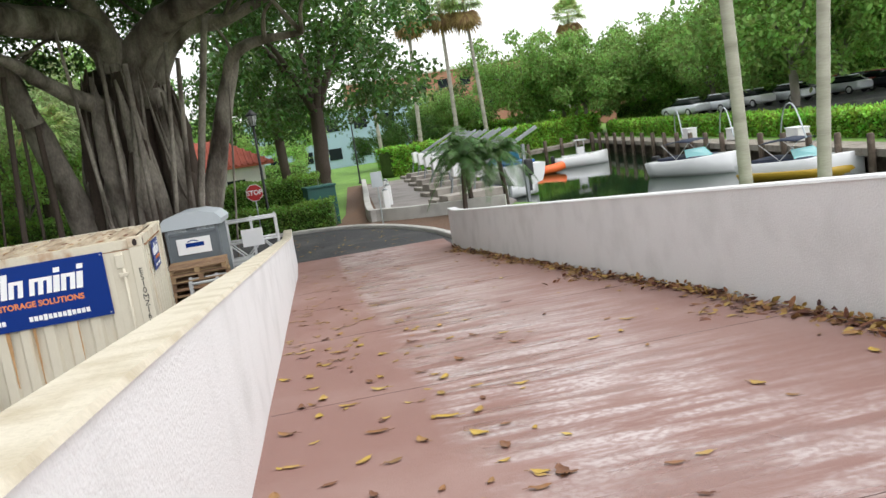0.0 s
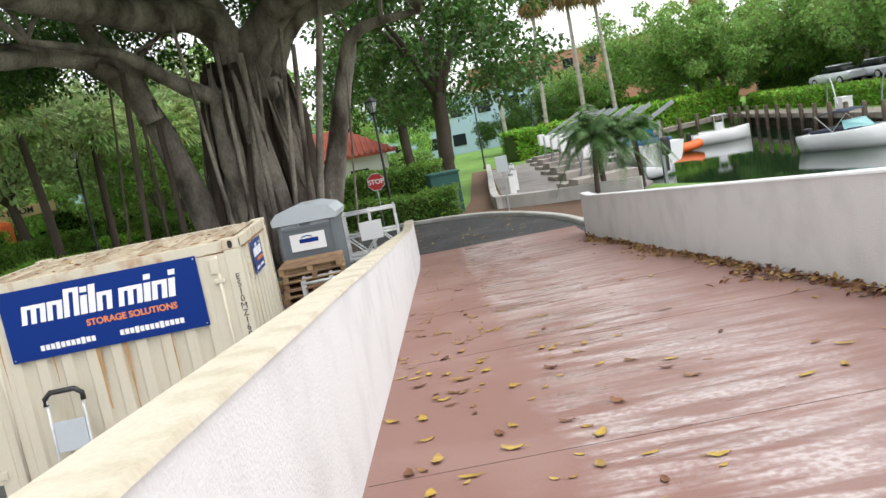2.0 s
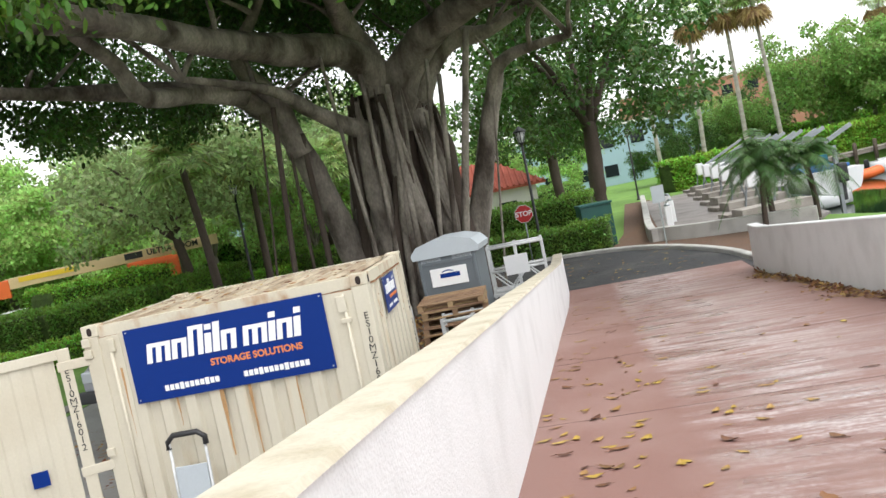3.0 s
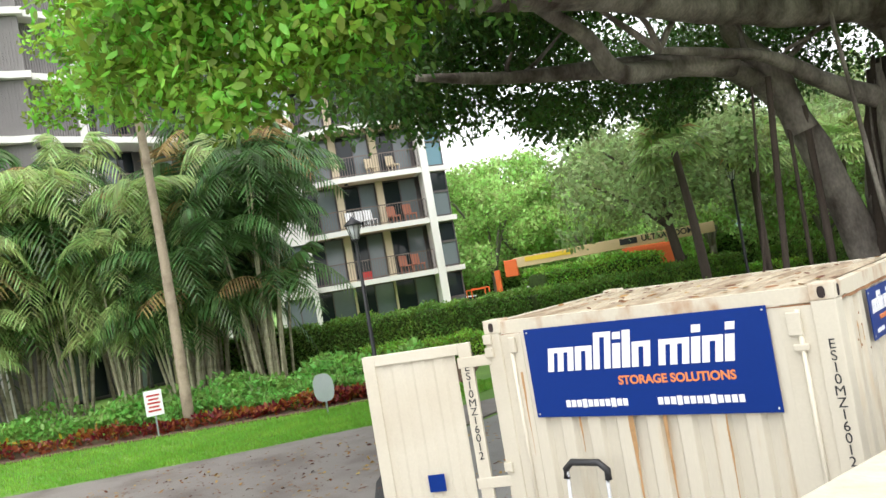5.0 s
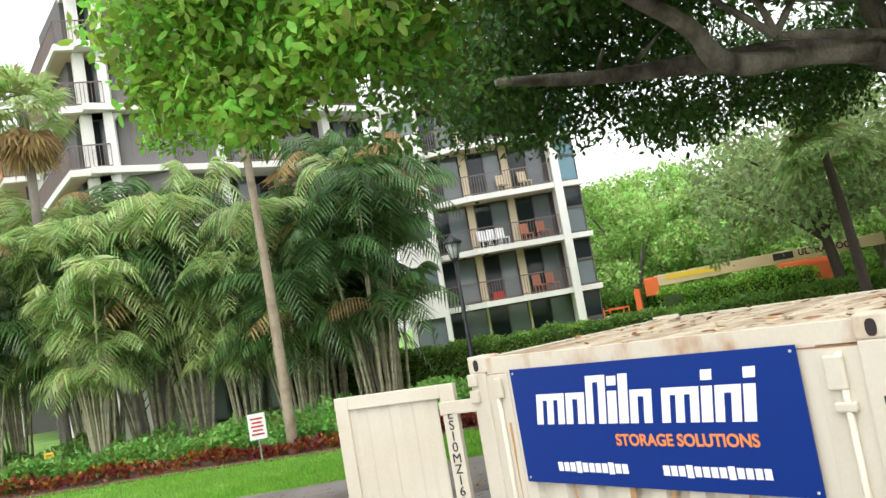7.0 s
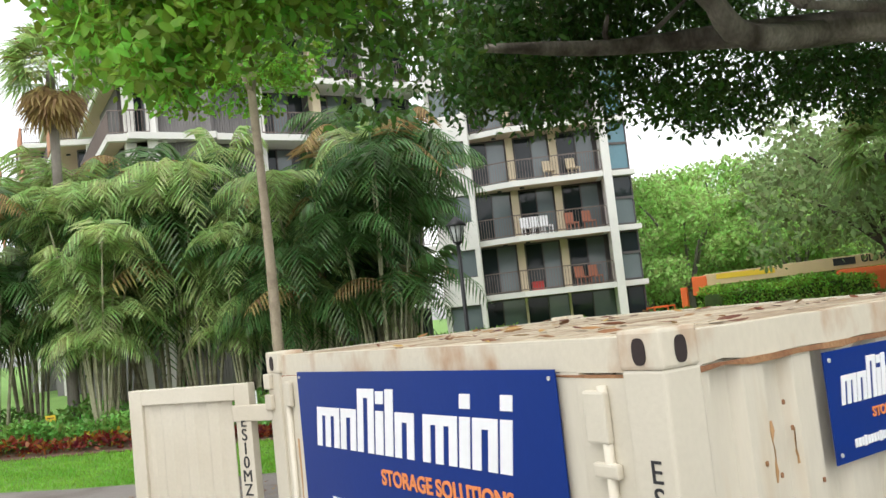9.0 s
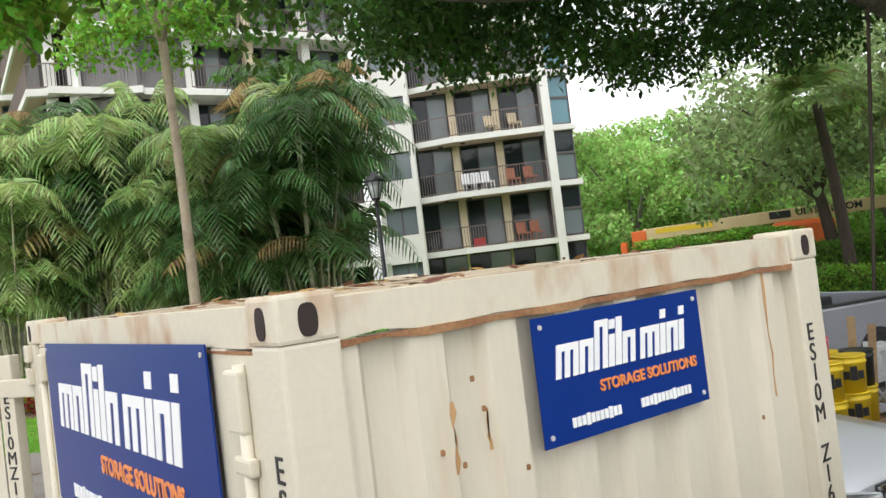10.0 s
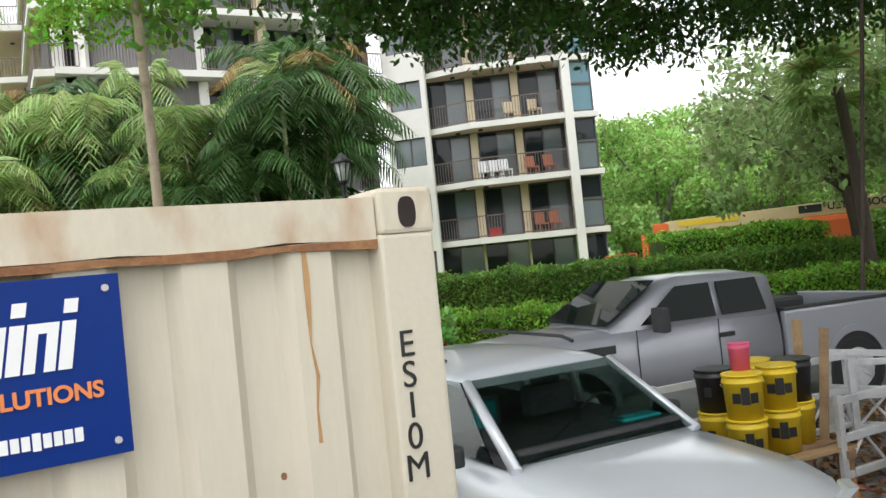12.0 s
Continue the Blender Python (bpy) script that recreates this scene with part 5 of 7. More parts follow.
spots = [(-20.6, 10.9, 0, 1.15), (-22.4, 9.6, 1, 1.1), (-25.4, 6.8, 1, 1.1), (-24.2, 13.4, 0, 1.2), (-27.5, 3.8, 1, 1.05), (-24.0, 11.2, 2, 1.3), (-29.5, 5.2, 1, 1.0), (-22.2, 9.0, 2, 0.9), (-30.0, 0.6, 1, 0.95), (-33.0, -3.0, 1, 1.0), (-26.4, 9.2, 2, 0.95), (-23.6, 7.6, 1, 0.8), (-25.2, 3.6, 1, 0.85), (-27.6, 0.8, 0, 0.95), (-29.2, -2.0, 1, 0.9), (-27.4, 6.2, 2, 1.2), (-22.0, 12.4, 0, 1.1), (-31.5, 2.6, 0, 1.0)]
used = set()
for k, (x, y, kind, s) in enumerate(spots):
    m = Z(x, y, 0, 47 * k) @ Matrix.Scale(s, 4)
    if kind in used:
        copy_thing(CLUMPS[kind], m)
    else:
        CLUMPS[kind].matrix_world = m
        used.add(kind)
M_SLIM_TRUNK = material("slim_tan_trunk", (0.36, 0.29, 0.21), 0.85, 0, 0.25, 3.0, 20, 0.5, (0.22, 0.17, 0.12), 0.45)
# slim pale tree that carries bright foliage above the bed
t = broad_tree(12.5, 2.6, 9.4, 6000, 0.18, M_LEAF_LIGHT, 60, "slim pale-trunked tree standing in the flower bed", M_SLIM_TRUNK, -0.02, 0.56)
t.matrix_world = Z(-18.9, 6.7)
p = fan_palm(71, 12.2, "tall fan palm with dry skirt beside the flats", True, 1.2)
p.matrix_world = Z(-27.5, 3.2)

# flower bed
M_CROTON = leaf_material("red_croton_leaf", (0.22, 0.02, 0.02), (0.30, 0.10, 0.02), 0.45)
sheet("flower_bed", [(-34, -8), (-27, -2.0), (-20.6, 4.6), (-15.6, 8.6), (-13.2, 12), (-17, 18), (-30, 12), (-40, -4)], 0.05, M_MULCH, "brown mulch flower bed before the flats", "flower bed", 0.08)
nr = np.random.default_rng(8)


def bed_row(name, offset, width, h, count, size, mat, label):
    line = [Vector((-34, -8, 0)), Vector((-27, -2.0, 0)), Vector((-20.6, 4.6, 0)), Vector((-15.6, 8.6, 0)), Vector((-13.6, 11.4, 0))]
    pts = []
    for k in range(count):
        i = nr.integers(0, len(line) - 1)
        a, b = line[i], line[i + 1]
        d = (b - a).normalized()
        n = Vector((-d.y, d.x, 0))
        p = a.lerp(b, nr.uniform()) + n * (offset + nr.uniform(-0.5, 0.5) * width)
        pts.append((p.x, p.y, 0.05 + h * math.sqrt(nr.uniform()) * (0.75 + 0.35 * math.sin(p.x * 1.7) * math.sin(p.y * 1.3))))
    ob = new(name, leaf_mesh(name, pts, size, mat, nr, -0.4, 0.5))
    tagged(ob, label, "shrubs", kind="stuff")


M_SHRUB = leaf_material("shrub_leaf", (0.19, 0.41, 0.085), (0.33, 0.56, 0.14), 0.4)
M_CROTON_GOLD = leaf_material("gold_croton_leaf", (0.42, 0.30, 0.03), (0.30, 0.10, 0.02), 0.45)
bed_row("croton_row", 0.55, 0.6, 0.42, 3600, 0.16, M_CROTON, "low red croton edging in the flower bed")
bed_row("gold_croton_row", 0.75, 0.5, 0.46, 900, 0.16, M_CROTON_GOLD, "low gold croton edging in the flower bed")
bed_row("green_shrubs", 1.5, 1.3, 0.85, 15000, 0.17, M_SHRUB, "low dark green shrubs in the flower bed")
bed_row("tall_shrubs", 3.0, 2.0, 1.1, 9000, 0.2, M_SHRUB, "dark green shrubs beneath the areca palms")

# lawn blades
lawn_line = [((-32, -12), (-27, -2.2)), ((-22, -3.2), (-20.8, 4.4)), ((-16.9, 1.3), (-15.8, 8.4)), ((-14.2, 4.0), (-13.4, 11.2)), ((-11.6, 7.4), (-11.2, 12.5))]
pts = []
for k in range(52000):
    i, u, v = nr.integers(0, 4), nr.uniform(), nr.uniform()
    a0, a1 = [Vector((*p, 0)) for p in lawn_line[i]]
    b0, b1 = [Vector((*p, 0)) for p in lawn_line[i + 1]]
    p = a0.lerp(b0, u).lerp(a1.lerp(b1, u), v)
    pts.append((p.x, p.y, 0.0))
M_BLADE = leaf_material("grass_blade", (0.20, 0.44, 0.05), (0.30, 0.54, 0.07), 0.5, 0.25)
ob = new("grass", leaf_mesh("grass", pts, 0.10, M_BLADE, nr, -1.6, 0.16))
tagged(ob, "bright green mown lawn beside the drive", "grass", kind="stuff")

# signs in the bed
M_YELLOW = material("yellow_sign", (0.75, 0.5, 0.03), 0.5, 0, 0.06, 4, 30, 0)
M_GREY_METAL = material("grey_metal", (0.38, 0.41, 0.42), 0.4, 0.7, 0.1, 4, 40, 0.1)


def bed_sign(m, w, h, z, mat, name, label, bars):
    s = thing(name, m, label, "sign")
    bm = bmesh.new()
    box(bm, 0, 0.02, z / 2, 0.04, 0.03, z)
    part("post", bm, M_GREY_METAL, s)
    bm = bmesh.new()
    box(bm, 0, 0, z, w, 0.02, h, bevel=0.004)
    b = part("board", bm, mat, s)
    for k in range(bars):
        bm = bmesh.new()
        box(bm, 0, -0.013, z + h * (0.3 - 0.6 * k / max(1, bars - 1)), w * (0.72 - 0.14 * (k % 2)), 0.004, h * 0.07)
        part("bar", bm, M_RED if mat is M_WHITE else M_BLACK, b)


bed_sign(Z(-19.1, 5.85, 0, 62), 0.46, 0.68, 0.95, M_WHITE, "notice_sign", "white notice board with red bars in flower bed", 5)
bed_sign(Z(-25.6, 2.2, 0, 62), 0.28, 0.4, 0.8, M_YELLOW, "small_sign", "small yellow sign with black bars in bed", 2)
bed_sign(Z(-31.5, -3.0, 0, 70), 0.28, 0.55, 0.9, M_YELLOW, "small_sign", "small yellow sign with black bars in bed", 2)
bm = bmesh.new()
disc(bm, Matrix.Translation((0, 0, 0.72)), 0.3, 0.36, 24)
tube(bm, [(0, 0.03, 0), (0, 0.03, 0.9)], 0.02, 6)
single("round_sign", bm, M_GREY_METAL, Z(-14.75, 8.05, 0, 20), "grey round sign seen from behind on lawn", "sign")


# ---- street lamps ----
def street_lamp(height):
    s = thing("street_lamp", Matrix(), "black street lamp with a pale glazed lantern", "street lamp", "drive lamps")
    bm = bmesh.new()
    tube(bm, [(0, 0, 0), (0, 0, 0.1), (0, 0, 0.12), (0, 0, 0.7), (0, 0, height - 0.55)], [0.14, 0.14, 0.09, 0.06, 0.045], 10)
    part("post", bm, M_BLACK, s)
    bm = bmesh.new()
    tube(bm, [(0, 0, height - 0.5), (0, 0, height - 0.12)], [0.1, 0.19], 8)
    lantern = part("lantern", bm, M_LANTERN, s, "pale glass lantern")
    bm = bmesh.new()
    tube(bm, [(0, 0, height - 0.12), (0, 0, height - 0.08), (0, 0, height + 0.02), (0, 0, height + 0.12)], [0.25, 0.25, 0.12, 0.02], 8)
    part("cap", bm, M_BLACK, s)
    bm = bmesh.new()
    tube(bm, [(0, 0, height - 0.56), (0, 0, height - 0.49)], [0.06, 0.12], 8)
    part("collar", bm, M_BLACK, s)
    for k in range(8):
        a = 2 * math.pi * k / 8
        bar = bmesh.new()
        tube(bar, [(0.1 * math.cos(a), 0.1 * math.sin(a), height - 0.5), (0.195 * math.cos(a), 0.195 * math.sin(a), height - 0.12)], 0.012, 4)
        part("glazing_bar", bar, M_BLACK, lantern)
    return s


M_LANTERN = glass_material("frosted_lantern_glass", (0.6, 0.62, 0.62), 0.3)
lamp = street_lamp(4.85)
lamp.matrix_world = Z(-14.1, 9.4)
for x, y, s in ((-10.6, 27.4, 1.12), (2.03, 22.2, 1.0), (9.3, 48.7, 1.0), (0.6, 44, 1.0)):
    copy_thing(lamp, Z(x, y) @ Matrix.Scale(s, 4))

# ---- hedges and trees behind the drive ----
hedge("hedge", (-27, 12.0), (-16.2, 20.0), 1.4, 1.9, M_HEDGE, "tall clipped green hedge along the car park", 1)
hedge("hedge", (-16.4, 20.0), (-12.5, 30.5), 1.5, 1.8, M_HEDGE, "tall clipped green hedge along the car park", 2)
hedge("hedge", (-19.6, 14.2), (-12.8, 18.0), 1.2, 0.85, M_LEAF_LIGHT, "low bright green hedge before a taller one", 3)
hedge("hedge", (-12.4, 19.0), (-10.6, 24.5), 1.3, 1.15, M_LEAF_LIGHT, "low bright green hedge beside the drive", 4)
hedge("hedge", (-11.8, 30), (-6.0, 40), 1.3, 1.1, M_LEAF_LIGHT, "low bright green hedge beside the drive", 6)
hedge("hedge", (-17.5, 22.5), (-14.5, 27), 2.4, 2.5, M_LEAF_LIGHT, "rounded bright green bush above the hedge", 5)

KINDS = [
    broad_tree(11, 4.6, 2.6, 13000, 0.27, M_LEAF_PALE, 81, "tall feathery pale green tree in the car park"),
    broad_tree(8.6, 4.4, 3.2, 12000, 0.22, M_LEAF_GREY, 82, "grey-green spreading tree with dark trunk", M_BARK_DARK, -0.12),
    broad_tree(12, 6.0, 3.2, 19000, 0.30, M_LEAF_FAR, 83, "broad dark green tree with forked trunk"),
    broad_tree(10, 5.2, 2.8, 13000, 0.28, M_LEAF, 84, "dense dark green tree with grey limbs"),
    broad_tree(13, 6.2, 5.0, 15000, 0.27, M_LEAF, 85, "tall forked tree with high dark green crown", M_BARK_DARK, 0.06, 1.5),
]
places = {
    0: [(-31, 38, 1.0), (-34, 46, 1.15), (-25, 40, 0.9), (-27.5, 47, 1.1), (-38, 42, 1.1), (-21, 50, 1.15), (-45, 50, 1.3), (-6, 49, 0.85), (0.5, 60, 0.8), (7, 74, 0.7), (-9.5, 35, 0.75), (-17, 40, 0.85)],
    1: [(-13.7, 28.6, 1.2), (-8.6, 36, 1.0)],
    2: [(-13, 47, 1.0), (-24, 52, 1.1), (-38, 60, 1.3), (-10, 60, 1.3), (22, 74, 0.65), (29, 67, 1.05), (33.6, 63.5, 0.95), (41, 66, 1.05), (44, 58.5, 1.0), (49, 48, 1.2), (60, 62, 1.4), (38.5, 39.5, 1.3), (48, 41, 1.4), (36, 75, 0.95), (52, 70, 1.1)],
    3: [(25.5, 78, 0.75), (18, 70, 0.7), (14, 66, 0.65)],
    4: [(5.2, 31, 1.0), (4.2, 47, 0.9)],
}
for kind, spots in places.items():
    for k, (x, y, s) in enumerate(spots):
        m = Z(x, y, 0, 61 * k + 13 * kind) @ Matrix.Scale(s, 4)
        if k:
            copy_thing(KINDS[kind], m)
        else:
            KINDS[kind].matrix_world = m
fans = fan_palm(91, 6.2, "dark-trunked fan palm beside the drive", False, 1.3, M_BARK_DARK, -0.5)
fans.matrix_world = Z(-10.6, 23.5)
for x, y, s in ((-10.2, 28.6, 0.95), (-7.4, 31, 0.9)):
    copy_thing(fans, Z(x, y, 0, 120) @ Matrix.Scale(s, 4))

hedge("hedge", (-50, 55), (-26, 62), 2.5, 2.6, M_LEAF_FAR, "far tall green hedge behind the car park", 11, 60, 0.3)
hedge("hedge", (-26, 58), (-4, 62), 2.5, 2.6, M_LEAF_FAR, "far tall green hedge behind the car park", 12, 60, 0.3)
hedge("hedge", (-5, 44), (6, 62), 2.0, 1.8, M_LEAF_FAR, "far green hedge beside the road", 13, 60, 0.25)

# ---- vehicles ----
M_SILVER = material("silver_car_paint", (0.66, 0.69, 0.73), 0.32, 0.25, 0.03, 1, 60, 0.01, (0.62, 0.65, 0.69), 0.3, coat=0.8)
M_GREY_PAINT = material("grey_truck_paint", (0.33, 0.34, 0.37), 0.34, 0.2, 0.04, 1, 60, 0.01, (0.37, 0.38, 0.41), 0.3, coat=0.8)
M_CAR_GLASS = glass_material("car_glass", (0.012, 0.018, 0.016), 0.02)
M_CAR_GLASS.node_tree.nodes["Principled BSDF"].inputs["Specular IOR Level"].default_value = 0.1
M_TEAL_CLOTH = material("teal_cloth", (0.02, 0.36, 0.38), 0.9, 0, 0.2, 6, 60, 0.2)
M_CLEAR_GLASS = glass_material("clear_car_glass", (0.36, 0.45, 0.42), 0.0)
M_CLEAR_GLASS.node_tree.nodes["Principled BSDF"].inputs["Transmission Weight"].default_value = 1.0
M_TRIM = material("dark_trim", (0.035, 0.036, 0.038), 0.6, 0, 0.1, 3, 60, 0.1)
M_BUMPER = material("grey_bumper", (0.13, 0.14, 0.155), 0.6, 0, 0.1, 3, 60, 0.1)
M_CHROME = material("chrome", (0.75, 0.76, 0.77), 0.12, 1.0, 0.03, 3, 30, 0)
M_LENS = glass_material("headlight_lens", (0.45, 0.48, 0.5), 0.06)
M_AMBER = glass_material("amber_lens", (0.75, 0.22, 0.02), 0.1)
M_TAIL = glass_material("red_lens", (0.3, 0.01, 0.012), 0.1)


def loft(bm, sections):
    """A smooth skin through closed sections of equal count, capped at both ends."""
    rings = [[bm.verts.new(p) for p in s] for s in sections]
    n = len(rings[0])
    for a, b in zip(rings, rings[1:]):
        for k in range(n):
            bm.faces.new((a[k], a[(k + 1) % n], b[(k + 1) % n], b[k])).smooth = True
    bm.faces.new(rings[0])
    bm.faces.new(rings[-1][::-1])


def section(x, w, z0, z1, crown, shoulder=0.9):
    """A rounded car section at x: half width, sill, belt and crown height."""
    half = [(w * 0.82, z0), (w * 0.97, z0 + 0.06), (w, z0 + (z1 - z0) * 0.4), (w * 0.985, z0 + (z1 - z0) * 0.75), (w * (shoulder + 0.04), z1 - 0.05), (w * shoulder, z1), (w * shoulder * 0.6, z1 + crown * 0.8), (0.0, z1 + crown)]
    pts = [(x, y, z) for y, z in half] + [(x, -y, z) for y, z in half[-2::-1]]
    return pts


def house_section(x, w, ws, z0, z1, crown):
    """A straight-sided cabin section that narrows to the roof."""
    half = [(w, z0), (w + (ws - w) * 0.5, (z0 + z1) / 2), (w + (ws - w) * 0.92, z0 + (z1 - z0) * 0.92), (ws - 0.05, z1), (ws * 0.55, z1 + crown * 0.8), (0.0, z1 + crown)]
    return [(x, y, z) for y, z in half] + [(x, -y, z) for y, z in half[-2::-1]]


def plate(bm, corners, thick=0.012):
    """A thin glazed plate through four corners, thickened along its normal."""
    c = [Vector(p) for p in corners]
    n = (c[1] - c[0]).cross(c[-1] - c[0]).normalized() * thick
    a = [bm.verts.new(p + n * 0.5) for p in c]
    b = [bm.verts.new(p - n * 0.5) for p in c]
    bm.faces.new(a)
    bm.faces.new(b[::-1])
    for k in range(len(c)):
        bm.faces.new((a[k], b[k], b[(k + 1) % len(c)], a[(k + 1) % len(c)]))


def wheel(parent, x, y, r, w, rim_mat):
    bm = bmesh.new()
    s = 1 if y > 0 else -1
    tube(bm, [(x, y - s * w, r), (x, y - s * w * 0.9, r), (x, y - s * 0.03, r), (x, y, r)], [r * 0.92, r, r, r * 0.92], 28)
    t = part("wheel", bm, M_RUBBER, parent)
    bm = bmesh.new()
    tube(bm, [(x, y - s * 0.02, r), (x, y + s * 0.006, r)], [r * 0.66, r * 0.62], 24)
    for k in range(6):
        a = 2 * math.pi * k / 6
        box(bm, 0, 0, r * 0.33, 0.07, 0.03, r * 0.55, Matrix.Translation((x, y + s * 0.01, r)) @ Matrix.Rotation(a, 4, "Y"), bevel=0.008)
    part("rim", bm, rim_mat, t)


def silver_suv(m):
    c = thing("suv", m, "silver compact sport utility car with grey bumpers", "car")
    bm = bmesh.new()
    loft(bm, [section(x, w, z0, z1, cr) for x, w, z0, z1, cr in ((-2.2, 0.78, 0.45, 0.95, 0.03), (-2.1, 0.86, 0.36, 1.05, 0.03), (-1.2, 0.9, 0.3, 1.06, 0.03), (0.0, 0.9, 0.3, 1.04, 0.03), (0.8, 0.9, 0.3, 1.03, 0.05), (1.2, 0.895, 0.32, 1.0, 0.06), (1.7, 0.88, 0.36, 0.95, 0.06), (1.95, 0.83, 0.42, 0.89, 0.05), (2.1, 0.74, 0.46, 0.82, 0.03))])
    part("body", bm, M_SILVER, c)
    # roof shell on pillars, over a dark interior
    bm = bmesh.new()
    loft(bm, [house_section(x, ws + 0.015, ws, z1 - 0.06, z1, cr) for x, ws, z1, cr in ((-2.0, 0.64, 1.585, 0.02), (-1.7, 0.66, 1.64, 0.04), (-0.8, 0.66, 1.66, 0.045), (-0.05, 0.66, 1.63, 0.045), (0.27, 0.64, 1.59, 0.03))])
    part("roof", bm, M_SILVER, c)
    for s in (-1, 1):
        for q0, q1, r in (((1.04, 0.765, 1.05), (0.24, 0.64, 1.585), 0.042), ((-0.385, 0.815, 1.04), (-0.385, 0.685, 1.6), 0.045), ((-1.185, 0.815, 1.04), (-1.185, 0.685, 1.6), 0.045), ((-2.04, 0.78, 1.0), (-1.96, 0.64, 1.6), 0.075)):
            bm = bmesh.new()
            tube(bm, [(q0[0], s * q0[1], q0[2]), (q1[0], s * q1[1], q1[2])], r, 8)
            part("pillar", bm, M_SILVER, c)
    bm = bmesh.new()
    box(bm, -0.5, 0, 1.085, 2.9, 1.56, 0.05)
    inside = part("interior", bm, M_TRIM, c, "dark interior")
    bm = bmesh.new()
    box(bm, 0.72, 0, 1.12, 0.5, 1.4, 0.09, bevel=0.03)
    part("dashboard", bm, M_TRIM, inside)
    for s in (-1, 1):
        bm = bmesh.new()
        box(bm, -0.25, s * 0.36, 1.2, 0.16, 0.46, 0.36, bevel=0.06)
        box(bm, -0.27, s * 0.36, 1.44, 0.1, 0.26, 0.15, bevel=0.04)
        part("seat", bm, M_BUMPER, inside)
    bm = bmesh.new()
    ring = [Vector((0.42 + 0.07 * math.sin(a), 0.36 + 0.17 * math.cos(a), 1.2 + 0.15 * math.sin(a))) for a in [2 * math.pi * k / 16 for k in range(17)]]
    tube(bm, ring, 0.014, 6)
    part("steering_wheel", bm, M_TRIM, inside)
    bm = bmesh.new()
    box(bm, 0.80, 0.42, 1.18, 0.16, 0.34, 0.03, pose(0, 0, 0, 0, 0, 0), bevel=0.012)
    box(bm, -0.16, -0.3, 1.22, 0.06, 0.2, 0.22, bevel=0.02)
    part("cloth", bm, M_TEAL_CLOTH, inside, "teal cloth")
    bm = bmesh.new()
    plate(bm, [(1.03, 0.73, 1.085), (1.03, -0.73, 1.085), (0.27, -0.61, 1.6), (0.27, 0.61, 1.6)])
    part("windscreen", bm, M_CLEAR_GLASS, c, "green-tinted windscreen").visible_shadow = False
    bm = bmesh.new()
    plate(bm, [(-2.06, 0.72, 1.1), (-2.06, -0.72, 1.1), (-1.99, -0.6, 1.58), (-1.99, 0.6, 1.58)])
    part("rear_window", bm, M_CAR_GLASS, c)
    for s in (-1, 1):
        for a, b, lean in ((0.80, -0.34, 0.47), (-0.43, -1.14, 0.0), (-1.23, -1.95, -0.05)):
            bm = bmesh.new()
            plate(bm, [(a, s * 0.80, 1.07), (b, s * 0.80, 1.07), (b, s * 0.685, 1.6), (a - lean * 1.2, s * 0.685, 1.6)])
            part("side_window", bm, M_CLEAR_GLASS, c).visible_shadow = False
        bm = bmesh.new()
        box(bm, 0.5, s * 0.97, 1.1, 0.14, 0.2, 0.17, bevel=0.04)
        part("mirror", bm, M_TRIM, c)
        bm = bmesh.new()
        tube(bm, [(-1.75, s * 0.6, 1.76), (-1.6, s * 0.6, 1.79), (-0.3, s * 0.6, 1.77), (-0.15, s * 0.6, 1.73)], 0.018, 6)
        part("roof_rail", bm, M_TRIM, c)
        bm = bmesh.new()
        plate(bm, [(1.90, s * 0.90, 0.84), (2.13, s * 0.70, 0.87), (2.20, s * 0.44, 0.82), (2.21, s * 0.42, 0.69), (2.16, s * 0.72, 0.65), (1.90, s * 0.915, 0.67)], 0.06)
        hl = part("headlight", bm, M_LENS, c, "clear headlight")
        bm = bmesh.new()
        plate(bm, [(1.93, s * 0.900, 0.825), (2.02, s * 0.835, 0.835), (2.03, s * 0.845, 0.70), (1.93, s * 0.914, 0.70)], 0.05)
        part("indicator", bm, M_AMBER, hl, "amber indicator")
        for dx in (0.0, 0.17):
            bm = bmesh.new()
            tube(bm, [(2.17 - dx * 0.6, s * (0.53 + dx), 0.76), (2.215 - dx * 0.6, s * (0.53 + dx), 0.76)], [0.05, 0.056], 14)
            part("reflector", bm, M_ALU, hl)
        bm = bmesh.new()
        tube(bm, [(0.95, s * 0.55, 1.1), (0.75, s * 0.1, 1.25)], 0.01, 5)
        part("wiper", bm, M_TRIM, c)
        for x in (1.3, -1.35):
            bm = bmesh.new()
            prism(bm, [(x + 0.42 * math.cos(a), 0.36 + 0.42 * math.sin(a)) for a in [math.pi * k / 12 for k in range(13)]] + [(x - 0.34 * math.cos(a), 0.36 + 0.34 * math.sin(a)) for a in [math.pi * k / 12 for k in range(13)]], 0.06, Matrix.Translation((0, s * 0.885, 0)))
            part("arch_trim", bm, M_BUMPER, c)
    bm = bmesh.new()
    loft(bm, [[(x - f, y, z) for x, z in ((2.0, 0.33), (2.2, 0.34), (2.25, 0.43), (2.23, 0.55), (2.12, 0.59), (1.95, 0.56))] for y, f in ((-0.9, 0.3), (-0.78, 0.12), (-0.5, 0.02), (0.0, 0), (0.5, 0.02), (0.78, 0.12), (0.9, 0.3))])
    part("front_bumper", bm, M_BUMPER, c, "grey plastic bumper")
    bm = bmesh.new()
    box(bm, 2.13, 0, 0.76, 0.05, 0.74, 0.17, bevel=0.02)
    grille = part("grille", bm, M_TRIM, c)
    for z, w in ((0.83, 0.8), (0.76, 0.68), (0.69, 0.6)):
        bm = bmesh.new()
        box(bm, 2.165, 0, z, 0.03, w, 0.03, bevel=0.01)
